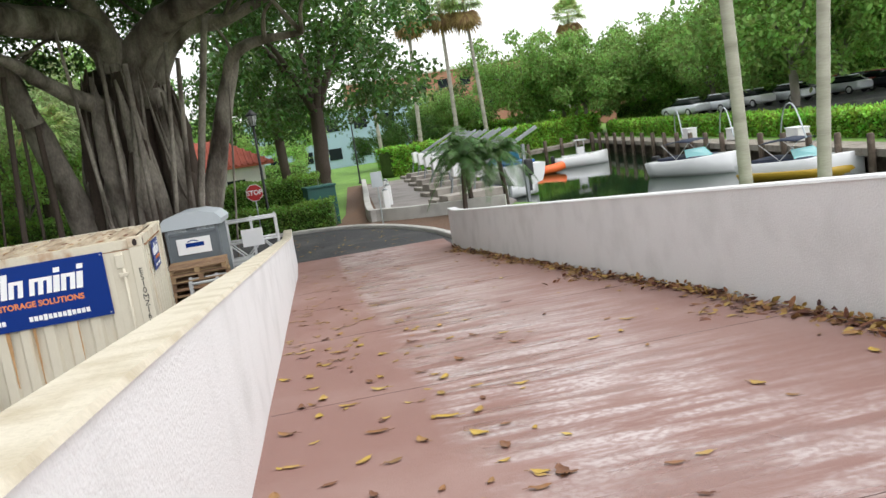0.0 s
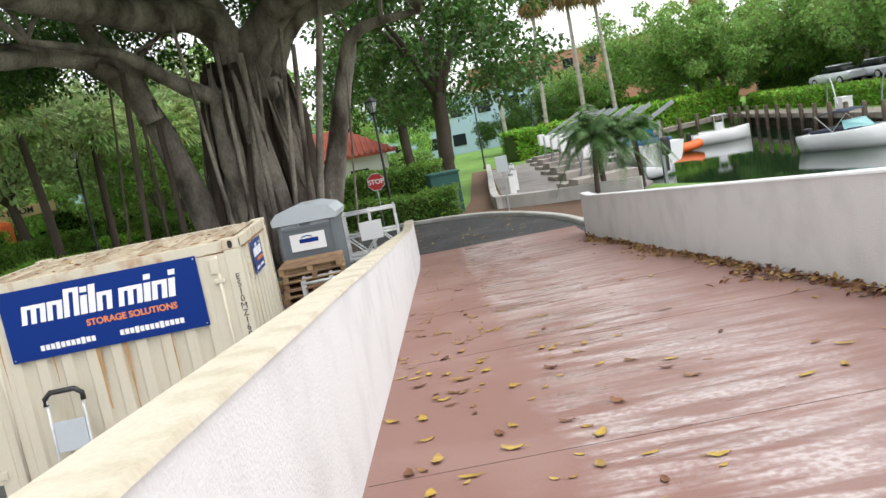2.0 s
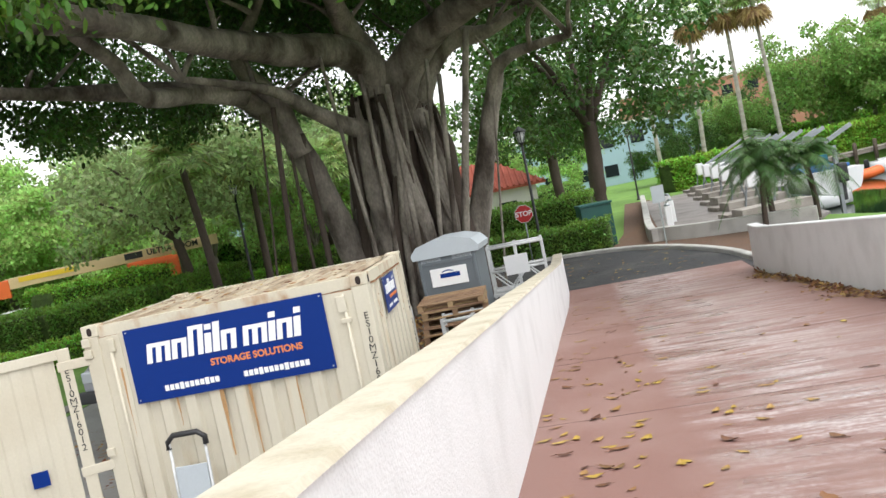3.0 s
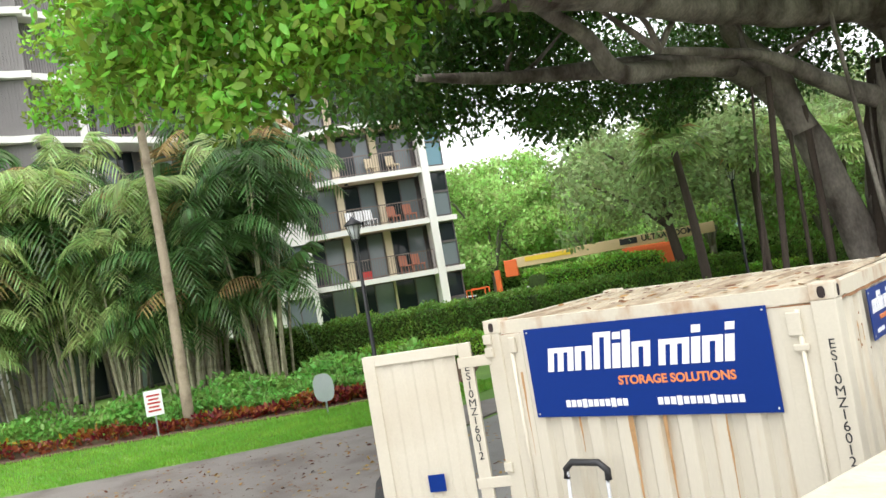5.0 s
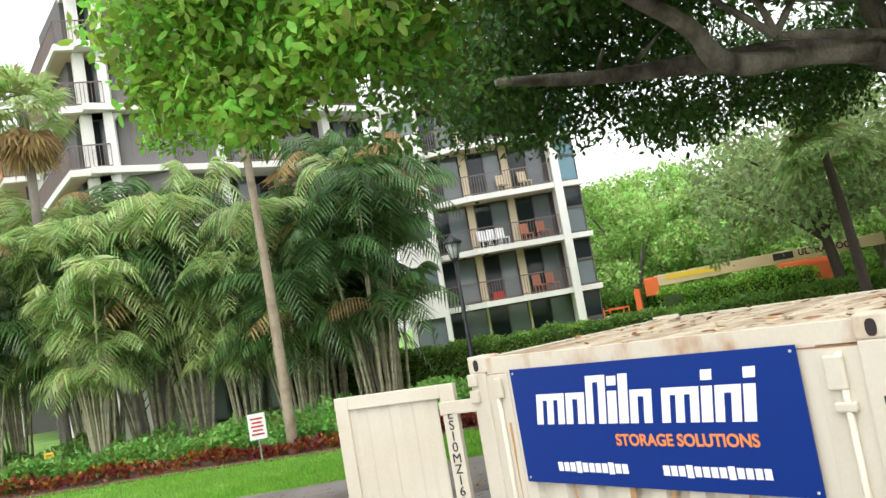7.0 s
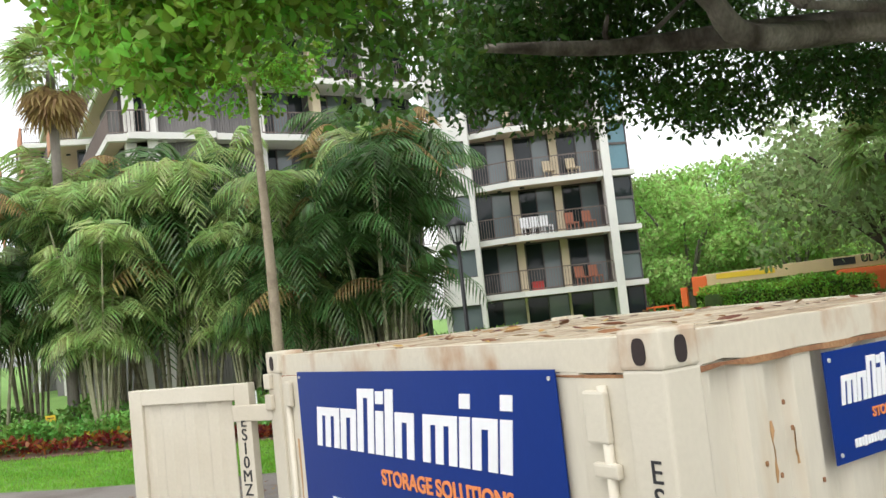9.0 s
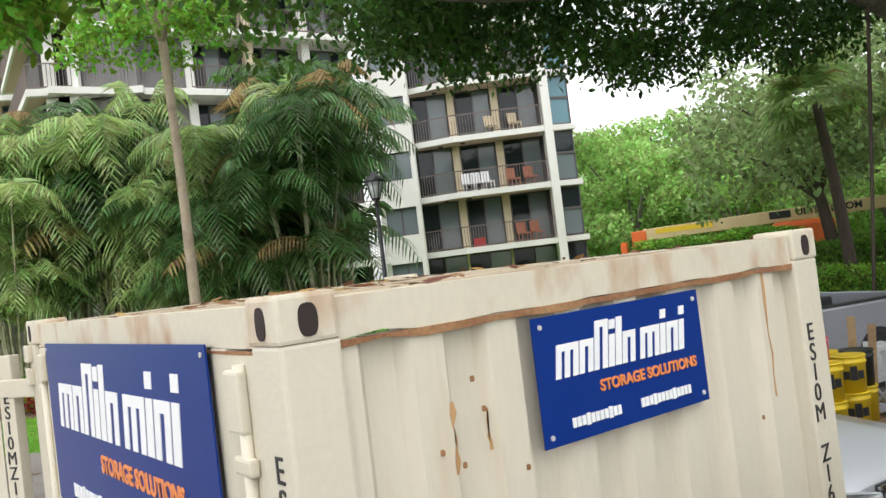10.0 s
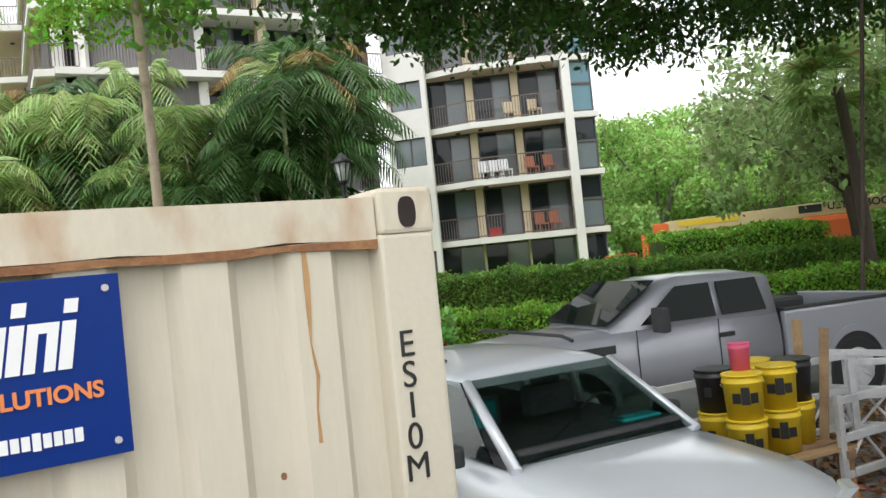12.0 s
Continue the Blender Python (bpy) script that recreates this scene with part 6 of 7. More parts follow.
        part("slat", bm, M_CHROME if z > 0.8 else M_SILVER, grille)
    bm = bmesh.new()
    tube(bm, [(2.17, 0, 0.77), (2.19, 0, 0.77)], 0.065, 16)
    part("badge", bm, M_CHROME, c)
    bm = bmesh.new()
    box(bm, -2.2, 0, 0.5, 0.12, 1.6, 0.25, bevel=0.05)
    part("rear_bumper", bm, M_BUMPER, c)
    for x in (1.3, -1.35):
        for y in (-0.9, 0.9):
            wheel(c, x, y, 0.35, 0.22, M_ALU)
    for ob in c.children:
        if ob.name.split(".")[0] in ("roof", "pillar", "interior", "windscreen", "rear_window", "side_window", "mirror", "roof_rail", "wiper"):
            ob.location.x -= 0.22


silver_suv(pose(-3.12, 5.30, 0.03, 0, 0, -6) @ Matrix.Diagonal((1.0, 1.02, 0.915, 1)))


def pickup(m):
    c = thing("pickup_truck", m, "grey extended-cab pickup truck with open bed", "truck")
    bm = bmesh.new()
    loft(bm, [section(x, w, z0, z1, cr) for x, w, z0, z1, cr in ((-0.95, 0.98, 0.55, 1.32, 0.03), (0.0, 1.0, 0.52, 1.32, 0.03), (1.2, 1.0, 0.52, 1.3, 0.05), (2.0, 0.99, 0.55, 1.28, 0.07), (2.75, 0.96, 0.6, 1.22, 0.07), (3.0, 0.9, 0.62, 1.12, 0.04))])
    part("body", bm, M_GREY_PAINT, c)
    bm = bmesh.new()
    loft(bm, [house_section(x, w, ws, z0, z1, cr) for x, w, ws, z0, z1, cr in ((-0.97, 0.93, 0.78, 1.2, 1.80, 0.04), (-0.6, 0.94, 0.78, 1.2, 1.86, 0.05), (0.3, 0.94, 0.78, 1.2, 1.86, 0.05), (0.62, 0.94, 0.77, 1.2, 1.80, 0.04), (1.47, 0.92, 0.82, 1.2, 1.34, 0.02))])
    part("cab", bm, M_GREY_PAINT, c)
    bm = bmesh.new()
    plate(bm, [(1.51, 0.82, 1.40), (1.51, -0.82, 1.40), (0.70, -0.71, 1.875), (0.70, 0.71, 1.875)])
    part("windscreen", bm, M_CAR_GLASS, c, "dark windscreen")
    for s in (-1, 1):
        for pts in ([(1.1, 1.36), (0.0, 1.36), (0.0, 1.78), (0.5, 1.78)], [(-0.1, 1.36), (-0.78, 1.36), (-0.72, 1.78), (-0.1, 1.78)]):
            bm = bmesh.new()
            plate(bm, [(x, s * (0.945 - (z - 1.36) * 0.235), z) for x, z in pts])
            part("side_window", bm, M_CAR_GLASS, c)
        bm = bmesh.new()
        box(bm, 0.95, s * 1.16, 1.42, 0.12, 0.24, 0.3, bevel=0.03)
        part("mirror", bm, M_TRIM, c)
        bm = bmesh.new()
        box(bm, -0.1, s * 1.003, 1.12, 0.22, 0.025, 0.06, bevel=0.01)
        part("door_handle", bm, M_BLACK, c)
        bm = bmesh.new()
        box(bm, 0.02, s * 1.001, 0.95, 0.012, 0.008, 0.75)
        box(bm, 1.2, s * 1.001, 0.95, 0.012, 0.008, 0.75)
        part("door_seam", bm, M_TRIM, c)
        bm = bmesh.new()
        box(bm, 1.75, s * 0.995, 1.13, 0.5, 0.02, 0.1, bevel=0.01)
        part("side_vent", bm, M_TRIM, c)
        bm = bmesh.new()
        box(bm, -2.0, s * 0.96, 0.93, 2.0, 0.1, 0.76, bevel=0.04)
        part("bed_side", bm, M_GREY_PAINT, c)
        bm = bmesh.new()
        box(bm, -2.0, s * 0.95, 1.325, 2.0, 0.13, 0.035, bevel=0.012)
        part("bed_rail", bm, M_TRIM, c, "black rail cap")
        bm = bmesh.new()
        box(bm, -3.02, s * 0.98, 1.1, 0.06, 0.1, 0.42, bevel=0.015)
        part("tail_light", bm, M_TAIL, c, "red tail light")
        for x in (2.05, -2.1):
            bm = bmesh.new()
            prism(bm, [(x + 0.56 * math.cos(a), 0.45 + 0.56 * math.sin(a)) for a in [math.pi * k / 14 for k in range(15)]] + [(x - 0.47 * math.cos(a), 0.45 + 0.47 * math.sin(a)) for a in [math.pi * k / 14 for k in range(15)]], 0.08, Matrix.Translation((0, s * 1.0, 0)))
            part("wheel_arch", bm, M_GREY_PAINT, c)
        for x in (2.05, -2.1):
            # Flat black disc stands for the shade inside the wheel arch.
            bm = bmesh.new()
            prism(bm, [(x + 0.47 * math.cos(a), 0.45 + 0.47 * math.sin(a)) for a in [2 * math.pi * k / 22 for k in range(22)]], 0.02, Matrix.Translation((0, s * 1.012, 0)))
            part("arch_well", bm, M_BLACK, c)
        bm = bmesh.new()
        box(bm, 3.0, s * 0.7, 1.0, 0.1, 0.34, 0.22, bevel=0.03)
        part("headlight", bm, M_LENS, c)
    bm = bmesh.new()
    box(bm, -2.0, 0, 0.72, 2.0, 1.8, 0.08)
    box(bm, -1.02, 0, 1.0, 0.05, 1.8, 0.7)
    part("bed_liner", bm, M_TRIM, c, "black bed liner")
    bm = bmesh.new()
    box(bm, -3.0, 0, 1.0, 0.08, 1.84, 0.72, bevel=0.02)
    part("tailgate", bm, M_GREY_PAINT, c)
    for x, n in ((3.1, "front_bumper"), (-3.12, "rear_bumper")):
        bm = bmesh.new()
        box(bm, x, 0, 0.62, 0.18, 1.96, 0.24, bevel=0.05)
        part(n, bm, M_TRIM, c)
    bm = bmesh.new()
    box(bm, 3.03, 0, 0.95, 0.06, 1.0, 0.3, bevel=0.03)
    part("grille", bm, M_TRIM, c)
    bm = bmesh.new()
    box(bm, -1.3, 0, 1.3, 0.55, 1.5, 0.3, bevel=0.04)
    part("tool_box", bm, M_BLACK, c, "black tool box")
    for x in (2.05, -2.1):
        for y in (-1.03, 1.03):
            wheel(c, x, y, 0.43, 0.28, M_ALU)


pickup(pose(-5.87, 9.95, 0.03, 0, 0, 256))

# ---- buckets and frames by the drive ----
M_BUCKET = material("yellow_bucket", (0.75, 0.53, 0.02), 0.45, 0, 0.06, 4, 40, 0.05)
M_PINK = material("pink_plastic", (0.65, 0.10, 0.20), 0.5, 0, 0.06, 4, 40, 0.05)
M_PURPLE = material("violet_plastic", (0.45, 0.22, 0.42), 0.5, 0, 0.06, 4, 40, 0.05)


def bucket(m, mat, label, marks):
    b = thing("bucket", m, label, "bucket", "builders' buckets")
    bm = bmesh.new()
    tube(bm, [(0, 0, 0), (0, 0, 0.30), (0, 0, 0.31), (0, 0, 0.325), (0, 0, 0.33), (0, 0, 0.37)], [0.132, 0.146, 0.156, 0.156, 0.148, 0.150], 24)
    part("pail", bm, mat, b)
    bm = bmesh.new()
    tube(bm, [(0, 0, 0.368), (0, 0, 0.385)], [0.158, 0.155], 24)
    part("lid", bm, mat, b)
    for k in range(marks):
        a = radians(-118 + k * 26)
        bm = bmesh.new()
        box(bm, 0, -0.146, 0.19 + 0.02 * (k == 1), 0.062, 0.004, 0.085 + 0.06 * (k == 1), Matrix.Rotation(a + radians(90), 4, "Z"))
        part("logo_block", bm, M_BLACK, b)
    bm = bmesh.new()
    tube(bm, [(0.16 * math.cos(t), 0.16 * math.sin(t), 0.3 - 0.09 * max(0, math.sin(t))) for t in [math.pi * k / 10 for k in range(11)]], 0.004, 5)
    part("bail", bm, M_ALU, b, "wire handle")
    return b


stand = thing("timber_stand", Z(-2.9, 7.6, 0.03, 80), "low timber stand under the buckets", "stand")
for k in range(5):
    bm = bmesh.new()
    box(bm, 0, -0.4 + 0.2 * k, 0.38, 1.3, 0.14, 0.03)
    part("board", bm, M_PALLET, stand)
for x in (-0.55, 0.55):
    bm = bmesh.new()
    box(bm, x, 0, 0.33, 0.1, 1.0, 0.07)
    part("bearer", bm, M_PALLET, stand)
    for y in (-0.42, 0.42):
        bm = bmesh.new()
        box(bm, x, y, 0.15, 0.1, 0.1, 0.3)
        part("leg", bm, M_PALLET, stand)
BK = [(-2.69, 7.16, 0), (-2.71, 7.66, 0), (-3.1, 7.3, 2), (-2.8, 8.02, 2), (-3.1, 7.85, 0)]
for x, y, kind in BK:
    for lvl in (0, 1):
        bucket(Z(x, y, 0.425 + lvl * 0.385, 45) @ Matrix.Diagonal((1.12, 1.12, 1.0, 1)), (M_BUCKET, M_BUCKET, M_BLACK)[kind] if lvl or kind == 0 else M_BUCKET, ("yellow plastic bucket with a black mark, stacked" if kind == 0 else "black plastic bucket with lid, stacked"), 3 if kind == 0 else 1)
bucket(Z(-2.8, 7.3, 1.195, 20) @ Matrix.Scale(0.62, 4), M_PINK, "small pink plastic tub on yellow buckets", 0)


def ladder_frame(m, w, h, label):
    f = thing("scaffold_frame", m, label, "scaffold frame", "scaffold frames")
    for x in (-w / 2, w / 2):
        bm = bmesh.new()
        box(bm, x, 0, h / 2, 0.07, 0.05, h, bevel=0.008)
        part("upright", bm, M_ALU, f)
    for z in (0.15, h * 0.55, h - 0.05):
        bm = bmesh.new()
        box(bm, 0, 0, z, w, 0.045, 0.07, bevel=0.008)
        part("rail", bm, M_ALU, f)
    n = max(2, int(w / 0.3))
    for k in range(n):
        x0, x1 = -w / 2 + w * k / n, -w / 2 + w * (k + 1) / n
        bm = bmesh.new()
        tube(bm, [(x0, 0, h * 0.55 if k % 2 else 0.15), (x1, 0, 0.15 if k % 2 else h * 0.55)], 0.016, 6)
        part("brace", bm, M_ALU, f)


ladder_frame(Z(-3.6, 8.55, 0.03, 80), 2.6, 0.95, "white aluminium scaffold frame leaning by the buckets")
ladder_frame(Z(-2.3, 8.75, 0.03, 85), 1.5, 0.85, "white aluminium scaffold frame beside a bucket stack")
ladder_frame(Z(-3.1, 9.9, 0.03, 10), 1.0, 0.98, "white aluminium scaffold end frame on the drive")
ladder_frame(Z(-2.5, 10.3, 0.03, 40), 1.9, 0.9, "white aluminium scaffold frame on leaf litter")
ladder_frame(Z(-1.6, 9.2, 0.03, 60), 1.6, 0.85, "white aluminium scaffold frame on leaf litter")
for x, y, z, r, mat, lab in ((-2.05, 9.2, 0.5, 0.2, M_PURPLE, "violet plastic tub hung on a scaffold frame"), (-1.95, 8.9, 0.03, 0.24, M_PALE_PLASTIC, "pale plastic barrel standing on leaf litter"), (-2.3, 9.7, 0.03, 0.26, M_ALU, "grey round tub standing on leaf litter")):
    bm = bmesh.new()
    tube(bm, [(0, 0, 0), (0, 0, 0.42), (0, 0, 0.44), (0, 0, 0.48)], [r * 0.8, r, r * 1.06, r * 1.03], 20)
    single("tub", bm, mat, Z(x, y, z if z < 0.1 else 0.03), lab, "tub")
for x, y, h, lean in ((-3.35, 8.9, 1.45, 8), (-3.2, 9.0, 1.3, -6)):
    bm = bmesh.new()
    box(bm, 0, 0, h / 2, 0.09, 0.03, h, bevel=0.004)
    single("plank", bm, M_PALLET, pose(x, y, 0.03, lean, 4, 20), "upright timber plank among scaffold frames", "plank")
# dead leaves banked round the frames
pts = np.column_stack([RNG.uniform(-4.2, 1.2, 8500), RNG.uniform(6.8, 13.5, 8500), 0.035 + RNG.uniform(0, 0.03, 8500)])
ob = new("leaf_litter", leaf_mesh("leaf_litter", pts, 0.1, M_DEAD_ISLAND, RNG, -0.2, 0.55, 0.35, 0.3))
tagged(ob, "brown leaf litter on the drive under the banyan", "leaf litter", kind="stuff")

# ---- boom lift and parked cars behind the hedge ----
M_TAN = material("tan_boom_paint", (0.62, 0.46, 0.26), 0.5, 0, 0.06, 2, 30, 0)
M_LIFT_ORANGE = material("orange_machine_paint", (0.75, 0.14, 0.03), 0.5, 0, 0.08, 2, 30, 0.02)


def boom_lift():
    b = thing("boom_lift", pose(-20.9, 33.3, 0, 0, 0, 29), "orange boom lift with folded tan boom", "boom lift")
    bm = bmesh.new()
    box(bm, 0.6, 0, 1.0, 3.4, 2.2, 0.5, bevel=0.06)
    part("chassis", bm, M_LIFT_ORANGE, b)
    for x in (-0.6, 1.9):
        for y in (-1.15, 1.15):
            wheel(b, x, y, 0.5, 0.35, M_WHITE)
    bm = bmesh.new()
    box(bm, 2.9, 0, 2.05, 2.6, 2.0, 1.5, bevel=0.2)
    part("turntable", bm, M_LIFT_ORANGE, b, "orange engine cover")
    bm = bmesh.new()
    box(bm, 1.2, -0.6, 3.05, 10.5, 0.45, 0.55, pose(0, 0, 0, 0, -1, 0), bevel=0.03)
    boom = part("boom", bm, M_TAN, b, "tan telescopic boom")
    lettering("lettering", "ULTRA BOOM", 0.42, M_BLACK, boom, pose(4.0, -0.84, 3.16))
    bm = bmesh.new()
    box(bm, 2.0, -0.84, 3.14, 0.9, 0.01, 0.32)
    part("logo_block", bm, M_BLACK, boom)
    bm = bmesh.new()
    box(bm, -2.2, -0.84, 3.1, 2.6, 0.01, 0.24)
    part("stripe", bm, M_YELLOW, boom)
    bm = bmesh.new()
    box(bm, -4.3, -0.6, 2.75, 0.7, 0.6, 0.9, bevel=0.05)
    box(bm, -5.1, -0.6, 1.75, 0.3, 0.35, 2.0, bevel=0.03)
    part("jib", bm, M_LIFT_ORANGE, b)
    bm = bmesh.new()
    box(bm, -6.3, -0.6, 0.9, 1.0, 1.6, 0.08)
    for x in (-6.8, -5.8):
        for y in (-1.4, 0.2):
            box(bm, x, y, 1.4, 0.06, 0.06, 1.1)
    box(bm, -6.3, -1.4, 1.95, 1.05, 0.06, 0.06)
    box(bm, -6.3, 0.2, 1.95, 1.05, 0.06, 0.06)
    box(bm, -6.3, -0.6, 0.45, 0.3, 0.3, 0.9)
    part("basket", bm, M_LIFT_ORANGE, b)


boom_lift()


def simple_car(mat, seed):
    c = thing("car", Matrix(), "parked car with dark windows", "car", "parked cars")
    bm = bmesh.new()
    loft(bm, [section(x, w, z0, z1, cr) for x, w, z0, z1, cr in ((-2.2, 0.75, 0.4, 0.8, 0.02), (-2.0, 0.87, 0.28, 0.92, 0.03), (0.0, 0.9, 0.25, 0.92, 0.03), (1.0, 0.9, 0.25, 0.92, 0.04), (1.9, 0.85, 0.3, 0.8, 0.03), (2.15, 0.72, 0.4, 0.68, 0.02))])
    part("body", bm, mat, c)
    bm = bmesh.new()
    loft(bm, [section(x, w, z0, z1, cr, 0.8) for x, w, z0, z1, cr in ((-1.9, 0.78, 0.85, 0.93, 0.02), (-1.1, 0.78, 0.85, 1.38, 0.04), (-0.2, 0.78, 0.85, 1.42, 0.05), (0.3, 0.78, 0.85, 1.36, 0.04), (1.1, 0.78, 0.85, 0.94, 0.02))])
    part("cabin", bm, M_CAR_GLASS, c)
    bm = bmesh.new()
    loft(bm, [[(x, y, z) for y, z in ((-0.6, 1.40), (0.6, 1.40), (0.55, 1.47), (-0.55, 1.47))] for x in (-1.15, -0.9, 0.1, 0.32)])
    part("roof", bm, mat, c)
    for x in (-1.35, 1.3):
        for y in (-0.9, 0.9):
            wheel(c, x, y, 0.33, 0.2, M_ALU)
    return c


M_CAR_WHITE = material("white_car_paint", (0.75, 0.76, 0.77), 0.3, 0, 0.03, 1, 50, 0, coat=0.6)
M_CAR_RED = material("dark_red_car_paint", (0.25, 0.01, 0.02), 0.3, 0.2, 0.03, 1, 50, 0, coat=0.6)
M_CAR_BLACK = material("black_car_paint", (0.02, 0.022, 0.028), 0.3, 0.2, 0.03, 1, 50, 0, coat=0.6)
CARS = [simple_car(mt, k) for k, mt in enumerate((M_CAR_WHITE, M_SILVER, M_CAR_RED, M_CAR_BLACK))]
for c, word in zip(CARS, ("white", "silver", "dark red", "black")):
    tagged(c, word + " parked car with dark windows")
park = [(0, -26.3, 34.8, 60), (1, -29.5, 33.0, 60), (0, -8.5, 48, 90), (1, 33, 44, 100), (0, 35.2, 43, 100), (1, 31, 45.5, 100), (1, 37.6, 41.5, 100), (2, 45.6, 47, 100), (2, 47.4, 43.5, 100), (3, 43.5, 48, 100), (3, 46.5, 45.2, 100), (2, 48.6, 41.0, 100), (0, 50.5, 43, 100), (1, 41.5, 40, 100), (3, 44.5, 38, 100), (3, 3.5, 38, 15), (1, 1.2, 38.6, 15), (0, -1, 42, 20)]
seen_kind = set()
for kind, x, y, a in park:
    lift = 1.0 if x > 28 else 0.03
    m = Z(x + 6 if x > 28 else x, y + 6 if x > 28 else y, lift, a)
    if kind in seen_kind:
        copy_thing(CARS[kind], m)
    else:
        CARS[kind].matrix_world = m
        seen_kind.add(kind)

# ---- the corner beyond the ramp ----
M_DOCK_WOOD = material("grey_dock_timber", (0.30, 0.27, 0.23), 0.85, 0, 0.25, 2, 30, 0.4, (0.18, 0.15, 0.12), 0.45)
M_PILE = material("dark_pile_timber", (0.10, 0.075, 0.055), 0.9, 0, 0.3, 3, 30, 0.5, (0.2, 0.16, 0.12), 0.4)
M_STOP = material("red_sign_face", (0.5, 0.02, 0.02), 0.45, 0, 0.05, 4, 30, 0)
M_GREEN_BOX = material("green_box_paint", (0.02, 0.10, 0.09), 0.5, 0, 0.08, 2, 30, 0.03)
M_ROOF_RED = material("red_roof_tile", (0.42, 0.10, 0.06), 0.8, 0, 0.2, 2, 20, 0.3, (0.30, 0.07, 0.045), 0.5)
M_PALE_BLUE = material("pale_blue_render", (0.36, 0.50, 0.58), 0.8, 0, 0.05, 0.5, 8, 0)
M_TERRA_WALL = material("terracotta_render", (0.45, 0.22, 0.15), 0.8, 0, 0.08, 0.5, 8, 0)
M_GELCOAT = material("white_gelcoat", (0.78, 0.79, 0.80), 0.25, 0, 0.03, 2, 30, 0, coat=0.5)
M_NAVY = material("navy_cover", (0.03, 0.04, 0.07), 0.8, 0, 0.15, 3, 40, 0.1)
M_BLUE_COVER = material("blue_tarpaulin", (0.03, 0.12, 0.35), 0.6, 0, 0.15, 3, 40, 0.1)
M_TEAL_GLASS = glass_material("teal_boat_screen", (0.12, 0.35, 0.36), 0.05)
M_RAFT_ORANGE = material("orange_raft", (0.85, 0.16, 0.03), 0.5, 0, 0.06, 3, 30, 0)
M_YELLOW_HULL = material("yellow_hull", (0.70, 0.45, 0.05), 0.3, 0, 0.04, 3, 30, 0, coat=0.5)

# kerb round the asphalt
curve = smooth_line([(-3, 23, 0), (1.5, 21.7, 0), (4.1, 20.7, 0), (5.7, 18.7, 0), (6.7, 15.5, 0), (6.95, 12.6, 0)], 6)
bm = bmesh.new()
rings = []
for i, p in enumerate(curve):
    d = (curve[min(i + 1, len(curve) - 1)] - curve[max(i - 1, 0)]).normalized()
    n = Vector((d.y, -d.x, 0)) * -1
    rings.append([bm.verts.new(p + n * a + Vector((0, 0, z))) for a, z in ((0, -0.05), (0, 0.13), (0.03, 0.16), (0.2, 0.16), (0.2, -0.05))])
for a, b in zip(rings, rings[1:]):
    for k in range(5):
        bm.faces.new((a[k], a[(k + 1) % 5], b[(k + 1) % 5], b[k]))
single("kerb", bm, M_CURB, Matrix(), "pale concrete kerb curving round the asphalt", "kerb", kind="structure")
sheet("mulch_strip", [(4.4, 21.3), (6.05, 19.0), (6.95, 15.6), (7.2, 12.4), (10.2, 12.4), (10.6, 18.0), (6.6, 20.6), (7.0, 24), (9.6, 46), (8.0, 46), (5.4, 26)], 0.05, M_MULCH, "brown leaf mulch beside the low sea wall", "mulch", 0.08)


def stop_sign(m):
    s = thing("stop_sign", m, "red octagonal stop sign on a thin post", "sign")
    bm = bmesh.new()
    tube(bm, [(0, 0.03, 0), (0, 0.03, 2.2)], 0.025, 8)
    part("post", bm, M_GREY_METAL, s)
    bm = bmesh.new()
    prism(bm, [(0.33 * math.cos(radians(22.5 + 45 * k)), 1.88 + 0.33 * math.sin(radians(22.5 + 45 * k))) for k in range(8)], 0.008)
    part("rim", bm, M_WHITE, s)
    bm = bmesh.new()
    prism(bm, [(0.31 * math.cos(radians(22.5 + 45 * k)), 1.88 + 0.31 * math.sin(radians(22.5 + 45 * k))) for k in range(8)], 0.008, Matrix.Translation((0, -0.006, 0)))
    face = part("face", bm, M_STOP, s)
    lettering("lettering", "STOP", 0.24, M_WHITE, face, pose(0, -0.012, 1.88))


stop_sign(Z(1.62, 20.95, 0, -2))
hedge("hedge", (-2.5, 23.2), (4.6, 21.9), 1.3, 1.05, M_HEDGE, "low clipped dark green hedge behind the kerb", 21)
hedge("hedge", (-2.5, 26.0), (4.4, 25.0), 1.8, 2.0, M_HEDGE, "taller green hedge behind the low hedge", 22)
hedge("hedge", (-12, 35), (-2, 27.5), 1.8, 1.6, M_HEDGE, "green hedge beside the drive", 23, 200)
g = thing("utility_box", Z(4.15, 22.9, 0, 8), "dark green metal utility cabinet behind a hedge", "cabinet")
bm = bmesh.new()
box(bm, 0, 0, 0.8, 1.15, 0.9, 1.6, bevel=0.03)
part("cabinet_body", bm, M_GREEN_BOX, g)
bm = bmesh.new()
box(bm, 0, -0.02, 1.64, 1.22, 1.0, 0.08, bevel=0.02)
part("lid", bm, M_GREEN_BOX, g)
bm = bmesh.new()
box(bm, 0.1, -0.462, 0.8, 0.05, 0.02, 0.2)
part("handle", bm, M_BLACK, g)
bed_sign(Z(5.95, 19.15, 0, 8), 0.42, 0.55, 1.75, M_PALE_PLASTIC, "sign_panel", "pale blank sign panel on a dark post", 0)

h = thing("small_house", Z(-0.9, 38.5, 0, 4), "white cottage with a red tiled hipped roof", "house")
bm = bmesh.new()
box(bm, 0, 0, 1.35, 6.4, 6, 2.7)
part("wall", bm, M_BLD_WHITE, h)
bm = bmesh.new()
